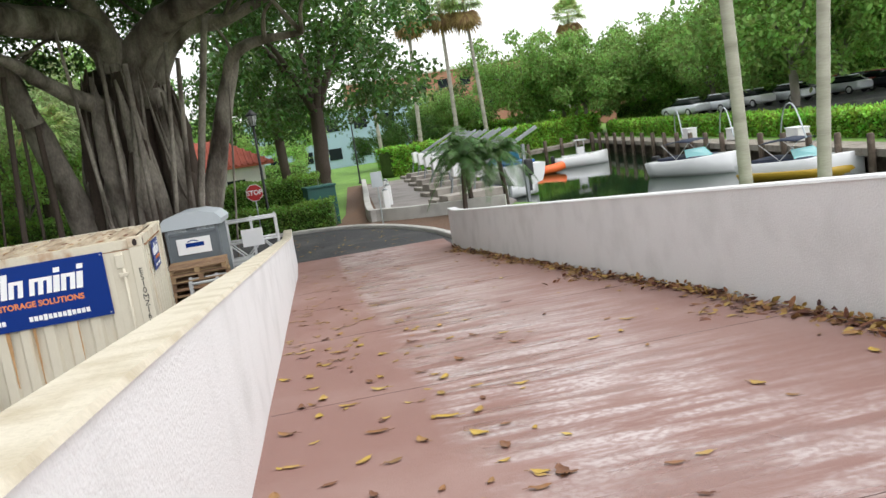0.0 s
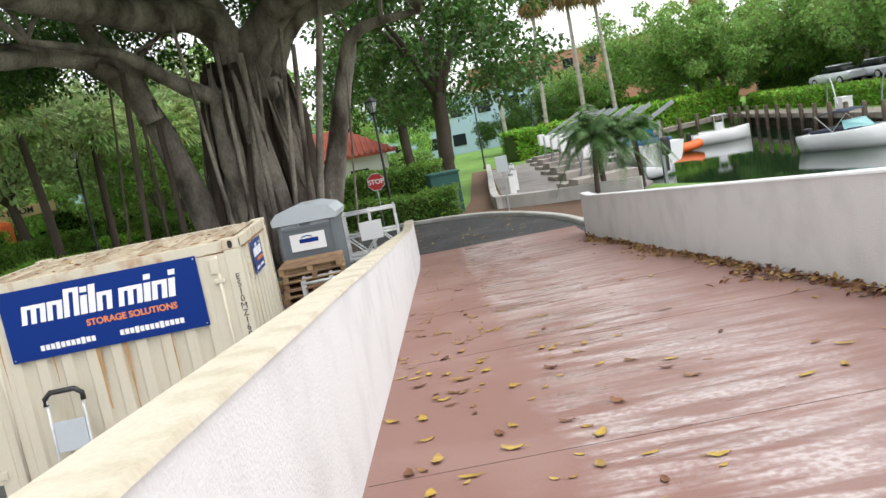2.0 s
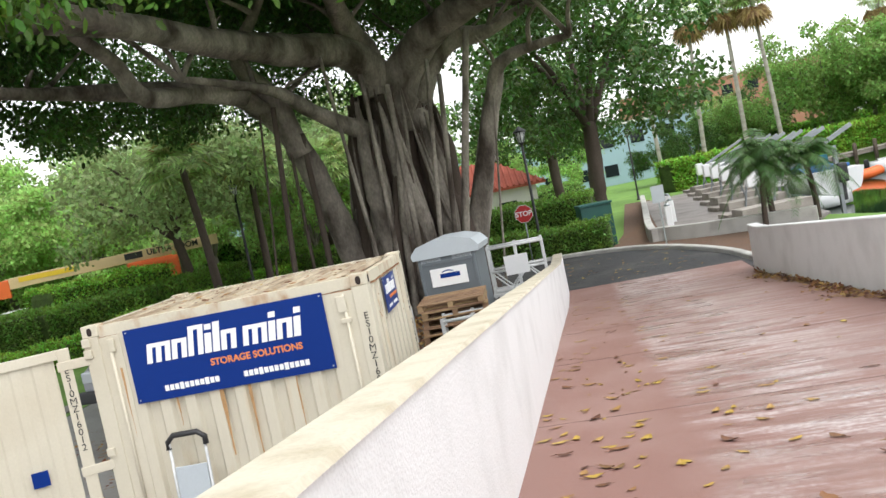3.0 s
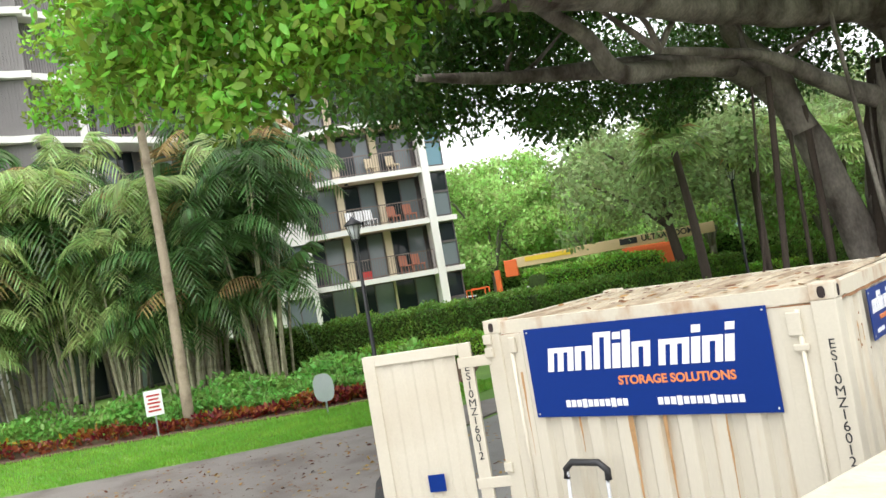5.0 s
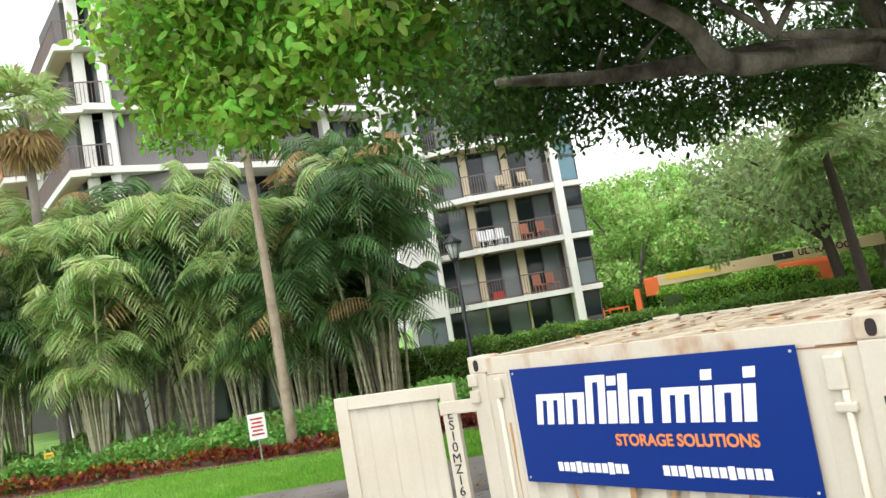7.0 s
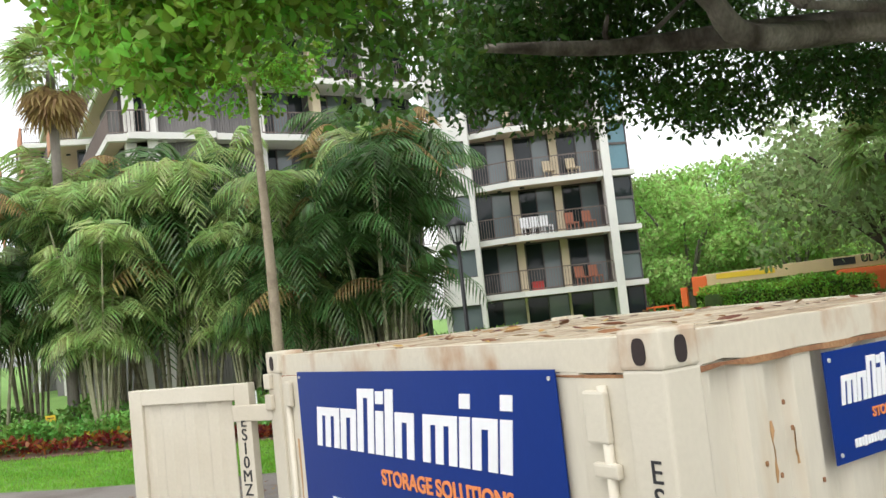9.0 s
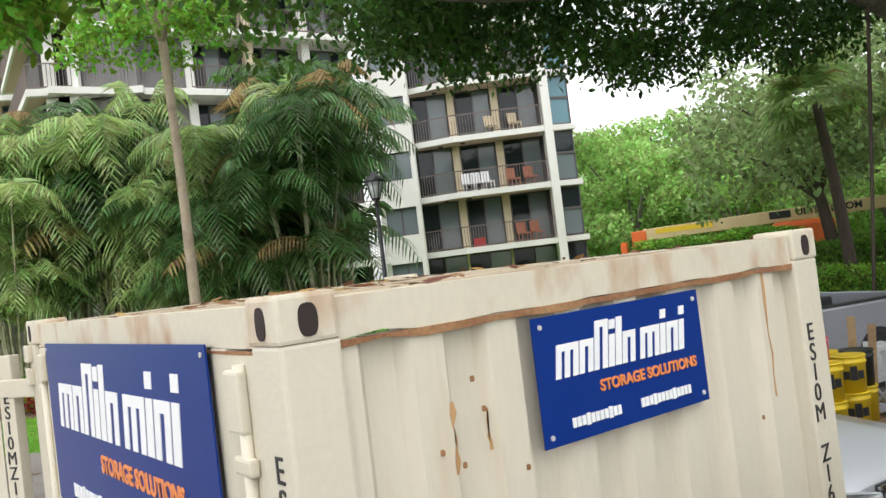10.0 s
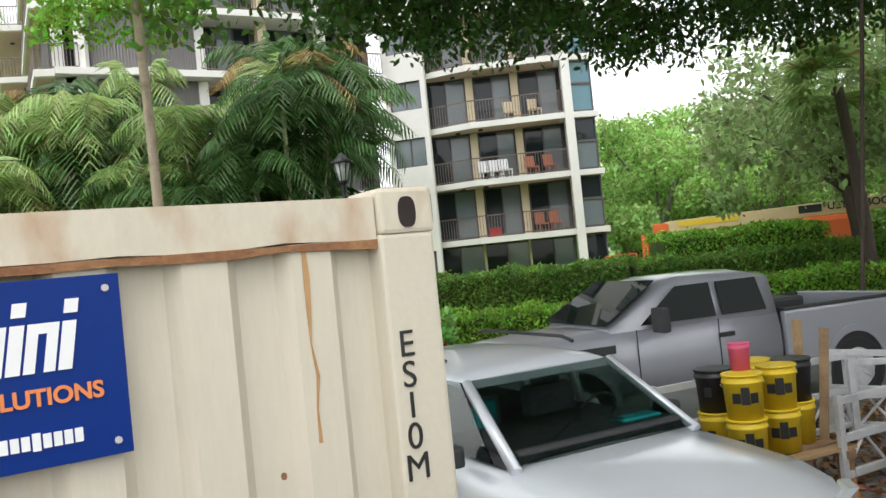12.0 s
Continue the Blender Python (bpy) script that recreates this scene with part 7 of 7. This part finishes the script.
rings = [[bm.verts.new((sx * a, sy * b, z)) for sx, sy in ((-1, -1), (1, -1), (1, 1), (-1, 1))] for a, b, z in ((3.7, 3.5, 2.62), (3.7, 3.5, 2.75), (1.2, 0.05, 4.3))]
for a, b in zip(rings, rings[1:]):
    for k in range(4):
        bm.faces.new((a[k], a[(k + 1) % 4], b[(k + 1) % 4], b[k]))
bm.faces.new(rings[0])
bm.faces.new(rings[-1])
roof = part("roof", bm, M_ROOF_RED, h, "red tiled hipped roof")
for k in range(24):
    bm = bmesh.new()
    x = -3.6 + 0.313 * k
    t = max(0.0, min(1.0, (3.7 - abs(x)) / 2.5))
    tube(bm, [(x, -3.52, 2.77), (x, -3.52 + 3.45 * t, 2.77 + 1.54 * t)], 0.07, 6)
    part("roof_tile", bm, M_ROOF_RED, roof)
for x in (-1.6, 1.6):
    glz = bmesh.new()
    box(glz, x, -3.0, 1.5, 1.1, 0.08, 1.1)
    w = part("window", glz, M_BLD_WHITE, h)
    bm = bmesh.new()
    box(bm, x, -3.045, 1.5, 0.96, 0.02, 0.96)
    part("pane", bm, M_WINDOW, w)


def far_building(m, w, d, hh, mat, label, storeys):
    b = thing("far_building", m, label, "building")
    bm = bmesh.new()
    box(bm, 0, 0, hh / 2, w, d, hh)
    part("wall", bm, mat, b)
    bm = bmesh.new()
    box(bm, 0, 0, hh + 0.15, w + 0.5, d + 0.5, 0.3)
    part("roof", bm, M_BLD_WHITE, b)
    n = int(w / 3.2)
    for k in range(n):
        for s in range(storeys):
            bm = bmesh.new()
            box(bm, -w / 2 + (k + 0.5) * w / n, -d / 2 - 0.02, hh / storeys * (s + 0.5), 1.5, 0.08, 1.3)
            part("window", bm, M_WINDOW, b)


far_building(Z(7, 92, 0, 0), 34, 10, 6.5, M_PALE_BLUE, "pale blue low building far behind trees", 2)
far_building(Z(68, 96, 0, -35), 40, 12, 7, M_TERRA_WALL, "terracotta low building far behind trees", 2)
far_building(Z(34, 118, 0, -15), 30, 12, 11, M_TERRA_WALL, "terracotta building far behind trees", 3)
far_building(Z(-36, 72, 0, 30), 44, 12, 6.0, M_PALE_BLUE, "pale grey-blue building behind the car park", 2)

# ---- docks, sea wall, lifts ----
bm = bmesh.new()
pts = smooth_line([(8.9, 44, 0), (7.4, 33, 0), (5.95, 22.2, 0), (6.2, 20.9, 0), (7.6, 19.6, 0), (10.4, 18.2, 0)], 4)
rings = []
for i, p in enumerate(pts):
    d = (pts[min(i + 1, len(pts) - 1)] - pts[max(i - 1, 0)]).normalized()
    n = Vector((d.y, -d.x, 0))
    rings.append([bm.verts.new(p + n * a + Vector((0, 0, z))) for a, z in ((-0.14, -0.2), (-0.14, 0.5), (-0.12, 0.52), (0.12, 0.52), (0.14, 0.5), (0.14, -0.2))])
for a, b in zip(rings, rings[1:]):
    for k in range(6):
        bm.faces.new((a[k], a[(k + 1) % 6], b[(k + 1) % 6], b[k]))
bm.faces.new(rings[0])
bm.faces.new(rings[-1])
single("sea_wall", bm, M_CURB, Matrix(), "low pale concrete wall along the docks", "wall", kind="structure")
sheet("dock_apron", [(6.2, 21.2), (10.6, 18.6), (11.4, 20), (14.3, 46), (9.0, 44.5)], 0.06, M_PATH, "pale worn concrete apron along the docks", "pavement", 0.1)


M_GALV = material("galvanised_steel", (0.30, 0.32, 0.33), 0.5, 0.5, 0.15, 3, 30, 0.05)
M_DOCK_CONCRETE = material("stained_dock_concrete", (0.36, 0.33, 0.29), 0.85, 0, 0.2, 1.2, 40, 0.3, (0.2, 0.175, 0.15), 0.5)


def dock_step(m):
    s = thing("dock_step", m, "raised concrete finger dock with stained sides", "dock", "finger docks")
    bm = bmesh.new()
    box(bm, 1.2, 0, 0.17, 2.6, 1.1, 0.36, bevel=0.02)
    part("block", bm, M_DOCK_CONCRETE, s)
    bm = bmesh.new()
    box(bm, 0.4, 1.1, 0.08, 1.3, 1.1, 0.18, bevel=0.02)
    part("step", bm, M_DOCK_CONCRETE, s)
    return s


def boat_lift(m):
    s = thing("boat_lift", m, "grey steel boat lift with inclined arms, white motor boxes", "boat lift", "boat lifts")
    for y in (-1.3, 1.3):
        for dx in (-0.35, 0.35):
            bm = bmesh.new()
            tube(bm, [(dx, y, 0.05), (dx * 0.3, y, 1.25)], 0.05, 6)
            part("leg", bm, M_GALV, s)
        bm = bmesh.new()
        box(bm, 0, y - 0.05, 1.2, 0.42, 0.34, 0.75, bevel=0.05)
        part("motor_box", bm, M_WHITE, s, "white plastic motor box")
        bm = bmesh.new()
        box(bm, 1.7, y + 0.25, 0, 3.6, 0.1, 0.16, Matrix.Translation((0, 0, 1.15)) @ Matrix.Rotation(radians(-24), 4, "Y"), bevel=0.01)
        part("arm", bm, M_GALV, s)
        bm = bmesh.new()
        box(bm, 2.4, y + 0.25, -0.2, 0.14, 0.14, 4.2)
        part("mast", bm, M_GALV, s)
    return s


step = dock_step(Z(9.3, 23.0, 0.06, 6))
lift = boat_lift(Z(11.0, 25.4, 0.06, 8))
for k in range(1, 6):
    copy_thing(step, Z(9.3 + 0.55 * k, 23.0 + 4.2 * k, 0.06, 6))
    copy_thing(lift, Z(11.0 + 0.5 * k, 25.4 + 4.2 * k, 0.06, 8))
for x, y in ((7.0, 24.2), (7.6, 27.0), (8.2, 31)):
    p = thing("power_pedestal", Z(x, y, 0.06), "white dock power pedestal on the apron", "pedestal", "dock pedestals")
    bm = bmesh.new()
    box(bm, 0, 0, 0.45, 0.26, 0.24, 0.9, bevel=0.03)
    part("housing", bm, M_WHITE, p)
    bm = bmesh.new()
    tube(bm, [(0, 0, 0.9), (0, 0, 1.0)], [0.14, 0.06], 10)
    part("cap", bm, M_GREY_METAL, p)


def dock_run(a, b, name, label):
    """A timber quay deck on piles, from a to b."""
    A, B = Vector((*a, 0)), Vector((*b, 0))
    L = (B - A).length
    yaw = math.degrees(math.atan2(B.y - A.y, B.x - A.x))
    d = thing(name, Z(a[0], a[1], 0, yaw), label, "dock")
    n = int(L / 0.5)
    mesh = None
    for k in range(n):
        if mesh is None:
            bm = bmesh.new()
            box(bm, 0, 0, 0.02, L / n - 0.02, 1.6, 0.06)
            mesh = finish("plank", bm, M_DOCK_WOOD)
        ob = new("plank", mesh)
        ob.parent = d
        ob.location = ((k + 0.5) * L / n, 0.2, 0)
    bm = bmesh.new()
    box(bm, L / 2, -0.56, -0.13, L, 0.1, 0.22)
    part("fascia", bm, M_DOCK_WOOD, d)
    # Dark box below the planks, added to stand for the shade there.
    bm = bmesh.new()
    box(bm, L / 2, 0.45, -1.55, L, 0.2, 3.0)
    part("quay_wall", bm, M_PILE, d, "dark wall standing for the shade under the deck")
    k = 0.6
    while k < L:
        bm = bmesh.new()
        tube(bm, [(k, -0.76, -2.6), (k, -0.76, 0.62), (k, -0.76, 0.68)], [0.15, 0.14, 0.1], 9)
        part("post", bm, M_PILE, d)
        k += 2.3


dock_run((31.9, 57.5), (24.6, 13.0), "quay_dock", "grey timber quay dock on dark piles")
dock_run((15.2, 48.8), (32.0, 59.6), "quay_dock", "grey timber quay dock on dark piles")
hedge("hedge", (11.5, 50.0), (33.6, 62.4), 1.8, 2.0, M_LEAF_LIGHT, "long clipped bright green hedge above the quay", 31, 320, 0.22)
hedge("hedge", (35.2, 61), (28.0, 14), 1.6, 1.15, M_LEAF_LIGHT, "long clipped bright green hedge above the quay", 32, 260, 0.2)
hedge("hedge", (38, 66), (62, 44), 1.6, 2.4, M_HEDGE, "clipped green hedge along the raised car park", 33, 160, 0.2)
hedge("hedge", (20, 72), (44, 88), 2.0, 2.6, M_LEAF_LIGHT, "far clipped green hedge behind palms", 34, 120, 0.22)
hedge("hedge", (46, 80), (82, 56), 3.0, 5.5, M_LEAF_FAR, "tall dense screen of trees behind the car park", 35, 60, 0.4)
sheet("car_park", [(34.5, 36), (60, 22), (66, 44), (42, 60), (37.5, 56)], 1.0, M_ASPHALT, "raised asphalt car park behind the hedge", "car park", 1.0)
TALL = fan_palm(101, 13.5, "tall slender palm with a browning head", True, 1.6, M_PALM_TRUNK, 0.6)
TALL.matrix_world = Z(17.0, 62.4)
for x, y, s, a in ((20.4, 61.9, 1.03, 80), (22.9, 60.9, 1.0, 170), (37.4, 75.0, 0.95, 30), (13.6, 63, 0.95, 200)):
    copy_thing(TALL, Z(x, y, 0, a) @ Matrix.Scale(s, 4))
for x, y, lean in ((12.35, 6.05, -0.35), (13.65, 5.15, 1.3)):
    t = thing("royal_palm", Z(x, y), "smooth pale grey royal palm trunk by canal", "palm")
    bm = bmesh.new()
    n = 40
    tube(bm, [(lean * (k / n) ** 1.3, 0, 13.0 * k / n) for k in range(n + 1)], [0.15 - 0.03 * k / n + (0.004 if k % 2 else 0.0) for k in range(n + 1)], 16)
    part("trunk", bm, M_PALM_TRUNK, t)
    polys = []
    rr = random.Random(int(x * 10))
    for j in range(14):
        polys += frond_points((lean, 0, 13), 2 * math.pi * j / 14, rr.uniform(0.3, 1.1), 3.4, rr.uniform(0.5, 0.9), 24, 0.7, 0.06, rr)
    ob = new("fronds", poly_mesh("fronds", polys, M_FROND))
    ob.parent = t
    tagged(ob, kind="stuff")


def date_palm(m, h, seed):
    rr = random.Random(seed)
    t = thing("date_palm", m, "small feathery date palm beside the docks", "palm")
    bm = bmesh.new()
    tube(bm, smooth_line([(0, 0, -0.05), (0.05, 0, h * 0.5), (0.2, 0.0, h)], 4), 0.09, 9, 0.3, seed)
    part("trunk", bm, M_BARK_DARK, t)
    polys = []
    for j in range(30):
        polys += frond_points((0.2, 0, h), 2 * math.pi * j / 30 * 3.7, rr.uniform(-0.2, 1.2), rr.uniform(1.3, 1.9), rr.uniform(0.5, 1.0), 30, 0.34, 0.035, rr, 0.5)
    ob = new("fronds", poly_mesh("fronds", polys, M_FROND))
    ob.parent = t
    tagged(ob, kind="stuff")


date_palm(Z(8.95, 18.6), 2.0, 1)
date_palm(Z(9.3, 18.9, 0, 90), 2.5, 2)
date_palm(Z(10.7, 19.0, 0, 200), 2.1, 3)


# ---- boats ----
def hull(bm, L, W, H, sheer=0.25, flare=0.85):
    secs = []
    for k in range(9):
        u = k / 8
        x = -L / 2 + L * u
        w = W / 2 * (1 if u < 0.55 else max(0.03, 1 - ((u - 0.55) / 0.45) ** 2.2))
        z1 = H + sheer * u ** 2
        secs.append([(x, 0, -0.25 + 0.25 * max(0, u - 0.7) * 2), (x, w * 0.75, -0.05), (x, w * flare, 0.15), (x, w, z1), (x, w * 0.88, z1 + 0.03), (x, 0, z1 + 0.02), (x, -w * 0.88, z1 + 0.03), (x, -w, z1), (x, -w * flare, 0.15), (x, -w * 0.75, -0.05)])
    loft(bm, secs)


def motor_boat(m, L, W, hull_mat, deck_mat, label, top=True, screen=True, console=False):
    b = thing("motor_boat", m, label, "boat", "moored boats")
    bm = bmesh.new()
    hull(bm, L, W, 0.75)
    part("hull", bm, hull_mat, b)
    if hull_mat is M_GELCOAT and L > 5.7:
        bm = bmesh.new()
        hull(bm, L * 0.985, W * 1.012, 0.32, 0.1, 0.9)
        part("hull_stripe", bm, M_YELLOW_HULL, b, "yellow hull stripe")
    bm = bmesh.new()
    box(bm, -L * 0.12, 0, 0.86, L * 0.5, W * 0.78, 0.14, bevel=0.05)
    part("cockpit_cover", bm, deck_mat, b)
    bm = bmesh.new()
    box(bm, -L / 2 - 0.2, 0, 0.65, 0.4, 0.4, 0.75, bevel=0.1)
    box(bm, -L / 2 - 0.22, 0, 0.0, 0.15, 0.12, 0.8)
    part("outboard", bm, M_BLACK, b)
    if screen:
        bm = bmesh.new()
        for s in (-1, 1):
            plate(bm, [(L * 0.2, 0, 0.9), (L * 0.02, s * W * 0.42, 0.9), (-L * 0.02, s * W * 0.36, 1.32), (L * 0.1, 0, 1.34)], 0.02)
        part("windscreen", bm, M_TEAL_GLASS, b, "teal-tinted windscreen")
    if console:
        bm = bmesh.new()
        box(bm, 0, 0, 1.1, 0.7, 0.7, 0.8, bevel=0.08)
        part("console", bm, M_GELCOAT, b)
        for x in (-0.4, 0.4):
            for y in (-0.5, 0.5):
                bm = bmesh.new()
                tube(bm, [(x, y, 0.8), (x * 0.9, y * 0.9, 2.05)], 0.025, 6)
                part("top_post", bm, M_ALU, b)
        bm = bmesh.new()
        box(bm, 0, 0, 2.08, 1.3, 1.3, 0.07, bevel=0.03)
        part("hard_top", bm, M_GELCOAT, b)
    if top:
        bm = bmesh.new()
        loft(bm, [[(x, y, z + dz) for y, dz in ((-W * 0.42, 0), (-W * 0.2, 0.08), (W * 0.2, 0.08), (W * 0.42, 0), (W * 0.2, 0.05), (-W * 0.2, 0.05))] for x, z in ((-L * 0.28, 1.62), (-L * 0.1, 1.75), (L * 0.06, 1.68))])
        part("bimini_top", bm, M_NAVY, b, "dark canvas top")
        for x0, x1 in ((-0.1, -0.28), (-0.1, 0.06)):
            for s in (-1, 1):
                bm = bmesh.new()
                tube(bm, [(L * x0, s * W * 0.44, 0.85), (L * x1, s * W * 0.42, 1.66)], 0.018, 6)
                part("top_frame", bm, M_ALU, b)
    return b


motor_boat(Z(24.6, 44.6, -0.95, -20) @ Matrix.Diagonal((0.72, 0.9, 0.85, 1)), 5.2, 2.1, M_GELCOAT, M_GELCOAT, "white centre-console boat moored at the quay", False, False, True)
motor_boat(Z(23.6, 27.4, -0.95, -66) @ Matrix.Diagonal((0.95, 1, 0.95, 1)), 5.0, 2.4, M_GELCOAT, M_NAVY, "white cabin boat with teal screen and dark top")
motor_boat(Z(23.9, 19.6, -0.95, -62) @ Matrix.Diagonal((0.85, 1, 0.9, 1)), 5.8, 2.3, M_GELCOAT, M_NAVY, "white and yellow boat with dark covers")
motor_boat(Z(14.3, 30.6, -0.85, 12) @ Matrix.Diagonal((0.8, 0.9, 0.85, 1)), 5.0, 2.1, M_GELCOAT, M_NAVY, "white bowrider boat with navy cockpit cover", False)
for k, (x, y) in enumerate(((14.6, 36.2), (15.2, 40.4), (13.4, 27.2), (15.6, 44.4))):
    motor_boat(Z(x, y, 0.25, 96), 4.6, 2.0, M_GELCOAT, M_BLUE_COVER if k == 2 else M_NAVY, "white boat raised on a steel lift" if k != 2 else "white boat under blue tarpaulin on lift", k == 1)
r = thing("raft", Z(20.6, 42.4, -0.98, -12), "orange inflatable raft floating beside the dock", "raft")
for y in (-0.55, 0.55):
    bm = bmesh.new()
    tube(bm, smooth_line([(-1.7, y, 0.25), (0.6, y, 0.25), (1.6, y * 0.4, 0.42)], 4), 0.26, 10)
    part("float_tube", bm, M_RAFT_ORANGE, r)
bm = bmesh.new()
box(bm, -0.2, 0, 0.12, 2.8, 0.9, 0.1)
part("raft_floor", bm, M_GELCOAT, r)
# dock boxes and pale tubes on the quay
for x, y in ((29.4, 38), (28.2, 31), (27.0, 24)):
    bm = bmesh.new()
    box(bm, 0, 0, 0.35, 1.2, 0.6, 0.6, bevel=0.05)
    box(bm, 0, 0, 0.68, 1.26, 0.66, 0.08, bevel=0.03)
    single("dock_box", bm, M_WHITE, Z(x, y, 0.05, 80), "white plastic dock box on the quay", "dock box", "dock boxes")
    bm = bmesh.new()
    tube(bm, smooth_line([(0, 0, 0), (-0.8, -1.6, 1.7), (-1.6, -3.4, 1.9), (-2.3, -5.0, 0.6)], 5), 0.035, 7)
    single("mooring_whip", bm, M_PALE_PLASTIC, Z(x - 1.0, y, 0.05), "pale curved mooring whip on the quay", "mooring whip", "mooring whips")

# ---- the ramp's joints and fallen leaves ----
ramp_floor = bpy.data.objects["ramp_floor"]
M_JOINT = material("dark_joint", (0.10, 0.06, 0.05), 0.9, 0, 0.3, 6, 60, 0.2)
tilt = Matrix.Rotation(-math.atan(SLOPE), 4, "X")


def on_ramp(u, v, h=0.0, turn=0.0):
    return Matrix.Translation((u, v, ramp_z(v) + h)) @ (tilt if v < 22.3 else Matrix()) @ Matrix.Rotation(turn, 4, "Z")


for v in (2.6, 5.9, 9.2, 12.5, 15.8, 19.1, 22.2):
    bm = bmesh.new()
    box(bm, (L_IN + R_IN) / 2, 0, 0.0005, R_IN - L_IN - 0.02, 0.006, 0.002, on_ramp(0, v) )
    part("joint", bm, M_JOINT, ramp_floor)
lr = random.Random(77)
for k in range(295):
    v = lr.uniform(0.8, 21.5) if k < 170 else lr.uniform(2, 14)
    u = lr.choice((lr.uniform(L_IN + 0.05, R_IN - 0.1), L_IN + 0.1 + abs(lr.gauss(0, 0.8)), lr.uniform(L_IN, 1.6)))
    u = min(max(u, L_IN + 0.06), R_IN - 0.06)
    ob = new("fallen_leaf", LEAF_KINDS[lr.choice((0, 1, 2, 3, 4, 5, 5, 5))])
    ob.parent = ramp_floor
    s = lr.choice((0.6, 0.7, 0.85, 1.0, 1.15, 1.35))
    ob.matrix_local = on_ramp(u, v, 0.001, lr.uniform(0, 6.3)) @ Matrix.Scale(s, 4)
heap = []
for k in range(3000):
    v = lr.uniform(-2, 22)
    thick = 0.12 + 0.1 * math.sin(v * 1.3) + 0.08 * math.sin(v * 3.1)
    u = R_IN - 0.02 - abs(lr.gauss(0, max(0.05, thick)))
    p = on_ramp(u, v, 0.004 + 0.06 * lr.random() * max(0, 1 - (R_IN - u) / 0.25)).translation
    heap.append(tuple(RAMP @ p))
lm = leaf_mesh("leaf_litter", heap, 0.09, M_DEAD_ISLAND, np.random.default_rng(3), -0.1, 0.5, 0.35, 0.18)
tagged(new("leaf_litter", lm), "brown and yellow leaves banked along the wall", "leaf litter", kind="stuff")
# wet leaf litter on the concrete drive before the container
strewn = np.column_stack([RNG.uniform(-14.5, -3.4, 2600), RNG.uniform(-3.5, 7.0, 2600), 0.04 + RNG.uniform(0, 0.006, 2600)])
strewn = strewn[(strewn[:, 1] < strewn[:, 0] * 0.98 + 17.2) & ((strewn[:, 0] < -4.6) | (strewn[:, 1] < -0.6))]
tagged(new("leaf_litter", leaf_mesh("leaf_litter", strewn, 0.08, M_DEAD_ISLAND, np.random.default_rng(6), -0.1, 0.5, 0.35, 0.12)), "wet brown leaves strewn over the concrete drive", "leaf litter", kind="stuff")
# leaves on the asphalt and on the concrete drive
for k in range(150):
    x, y = (lr.uniform(2.6, 6.2), lr.uniform(13.4, 20)) if k < 70 else (lr.uniform(-15, -4), lr.uniform(-2, 6))
    if k >= 70 and (y > x * 0.9 + 15.5 or (-4.6 < x and y > -1)):
        continue
    ob = new("fallen_leaf", LEAF_KINDS[lr.choice((0, 1, 2, 3, 4, 5))])
    host = bpy.data.objects["road" if k < 70 else "pavement"]
    ob.parent = host
    ob.matrix_local = Matrix.Translation((x, y, 0.032)) @ Matrix.Rotation(lr.uniform(0, 6), 4, "Z") @ Matrix.Scale(lr.uniform(0.8, 1.4), 4)
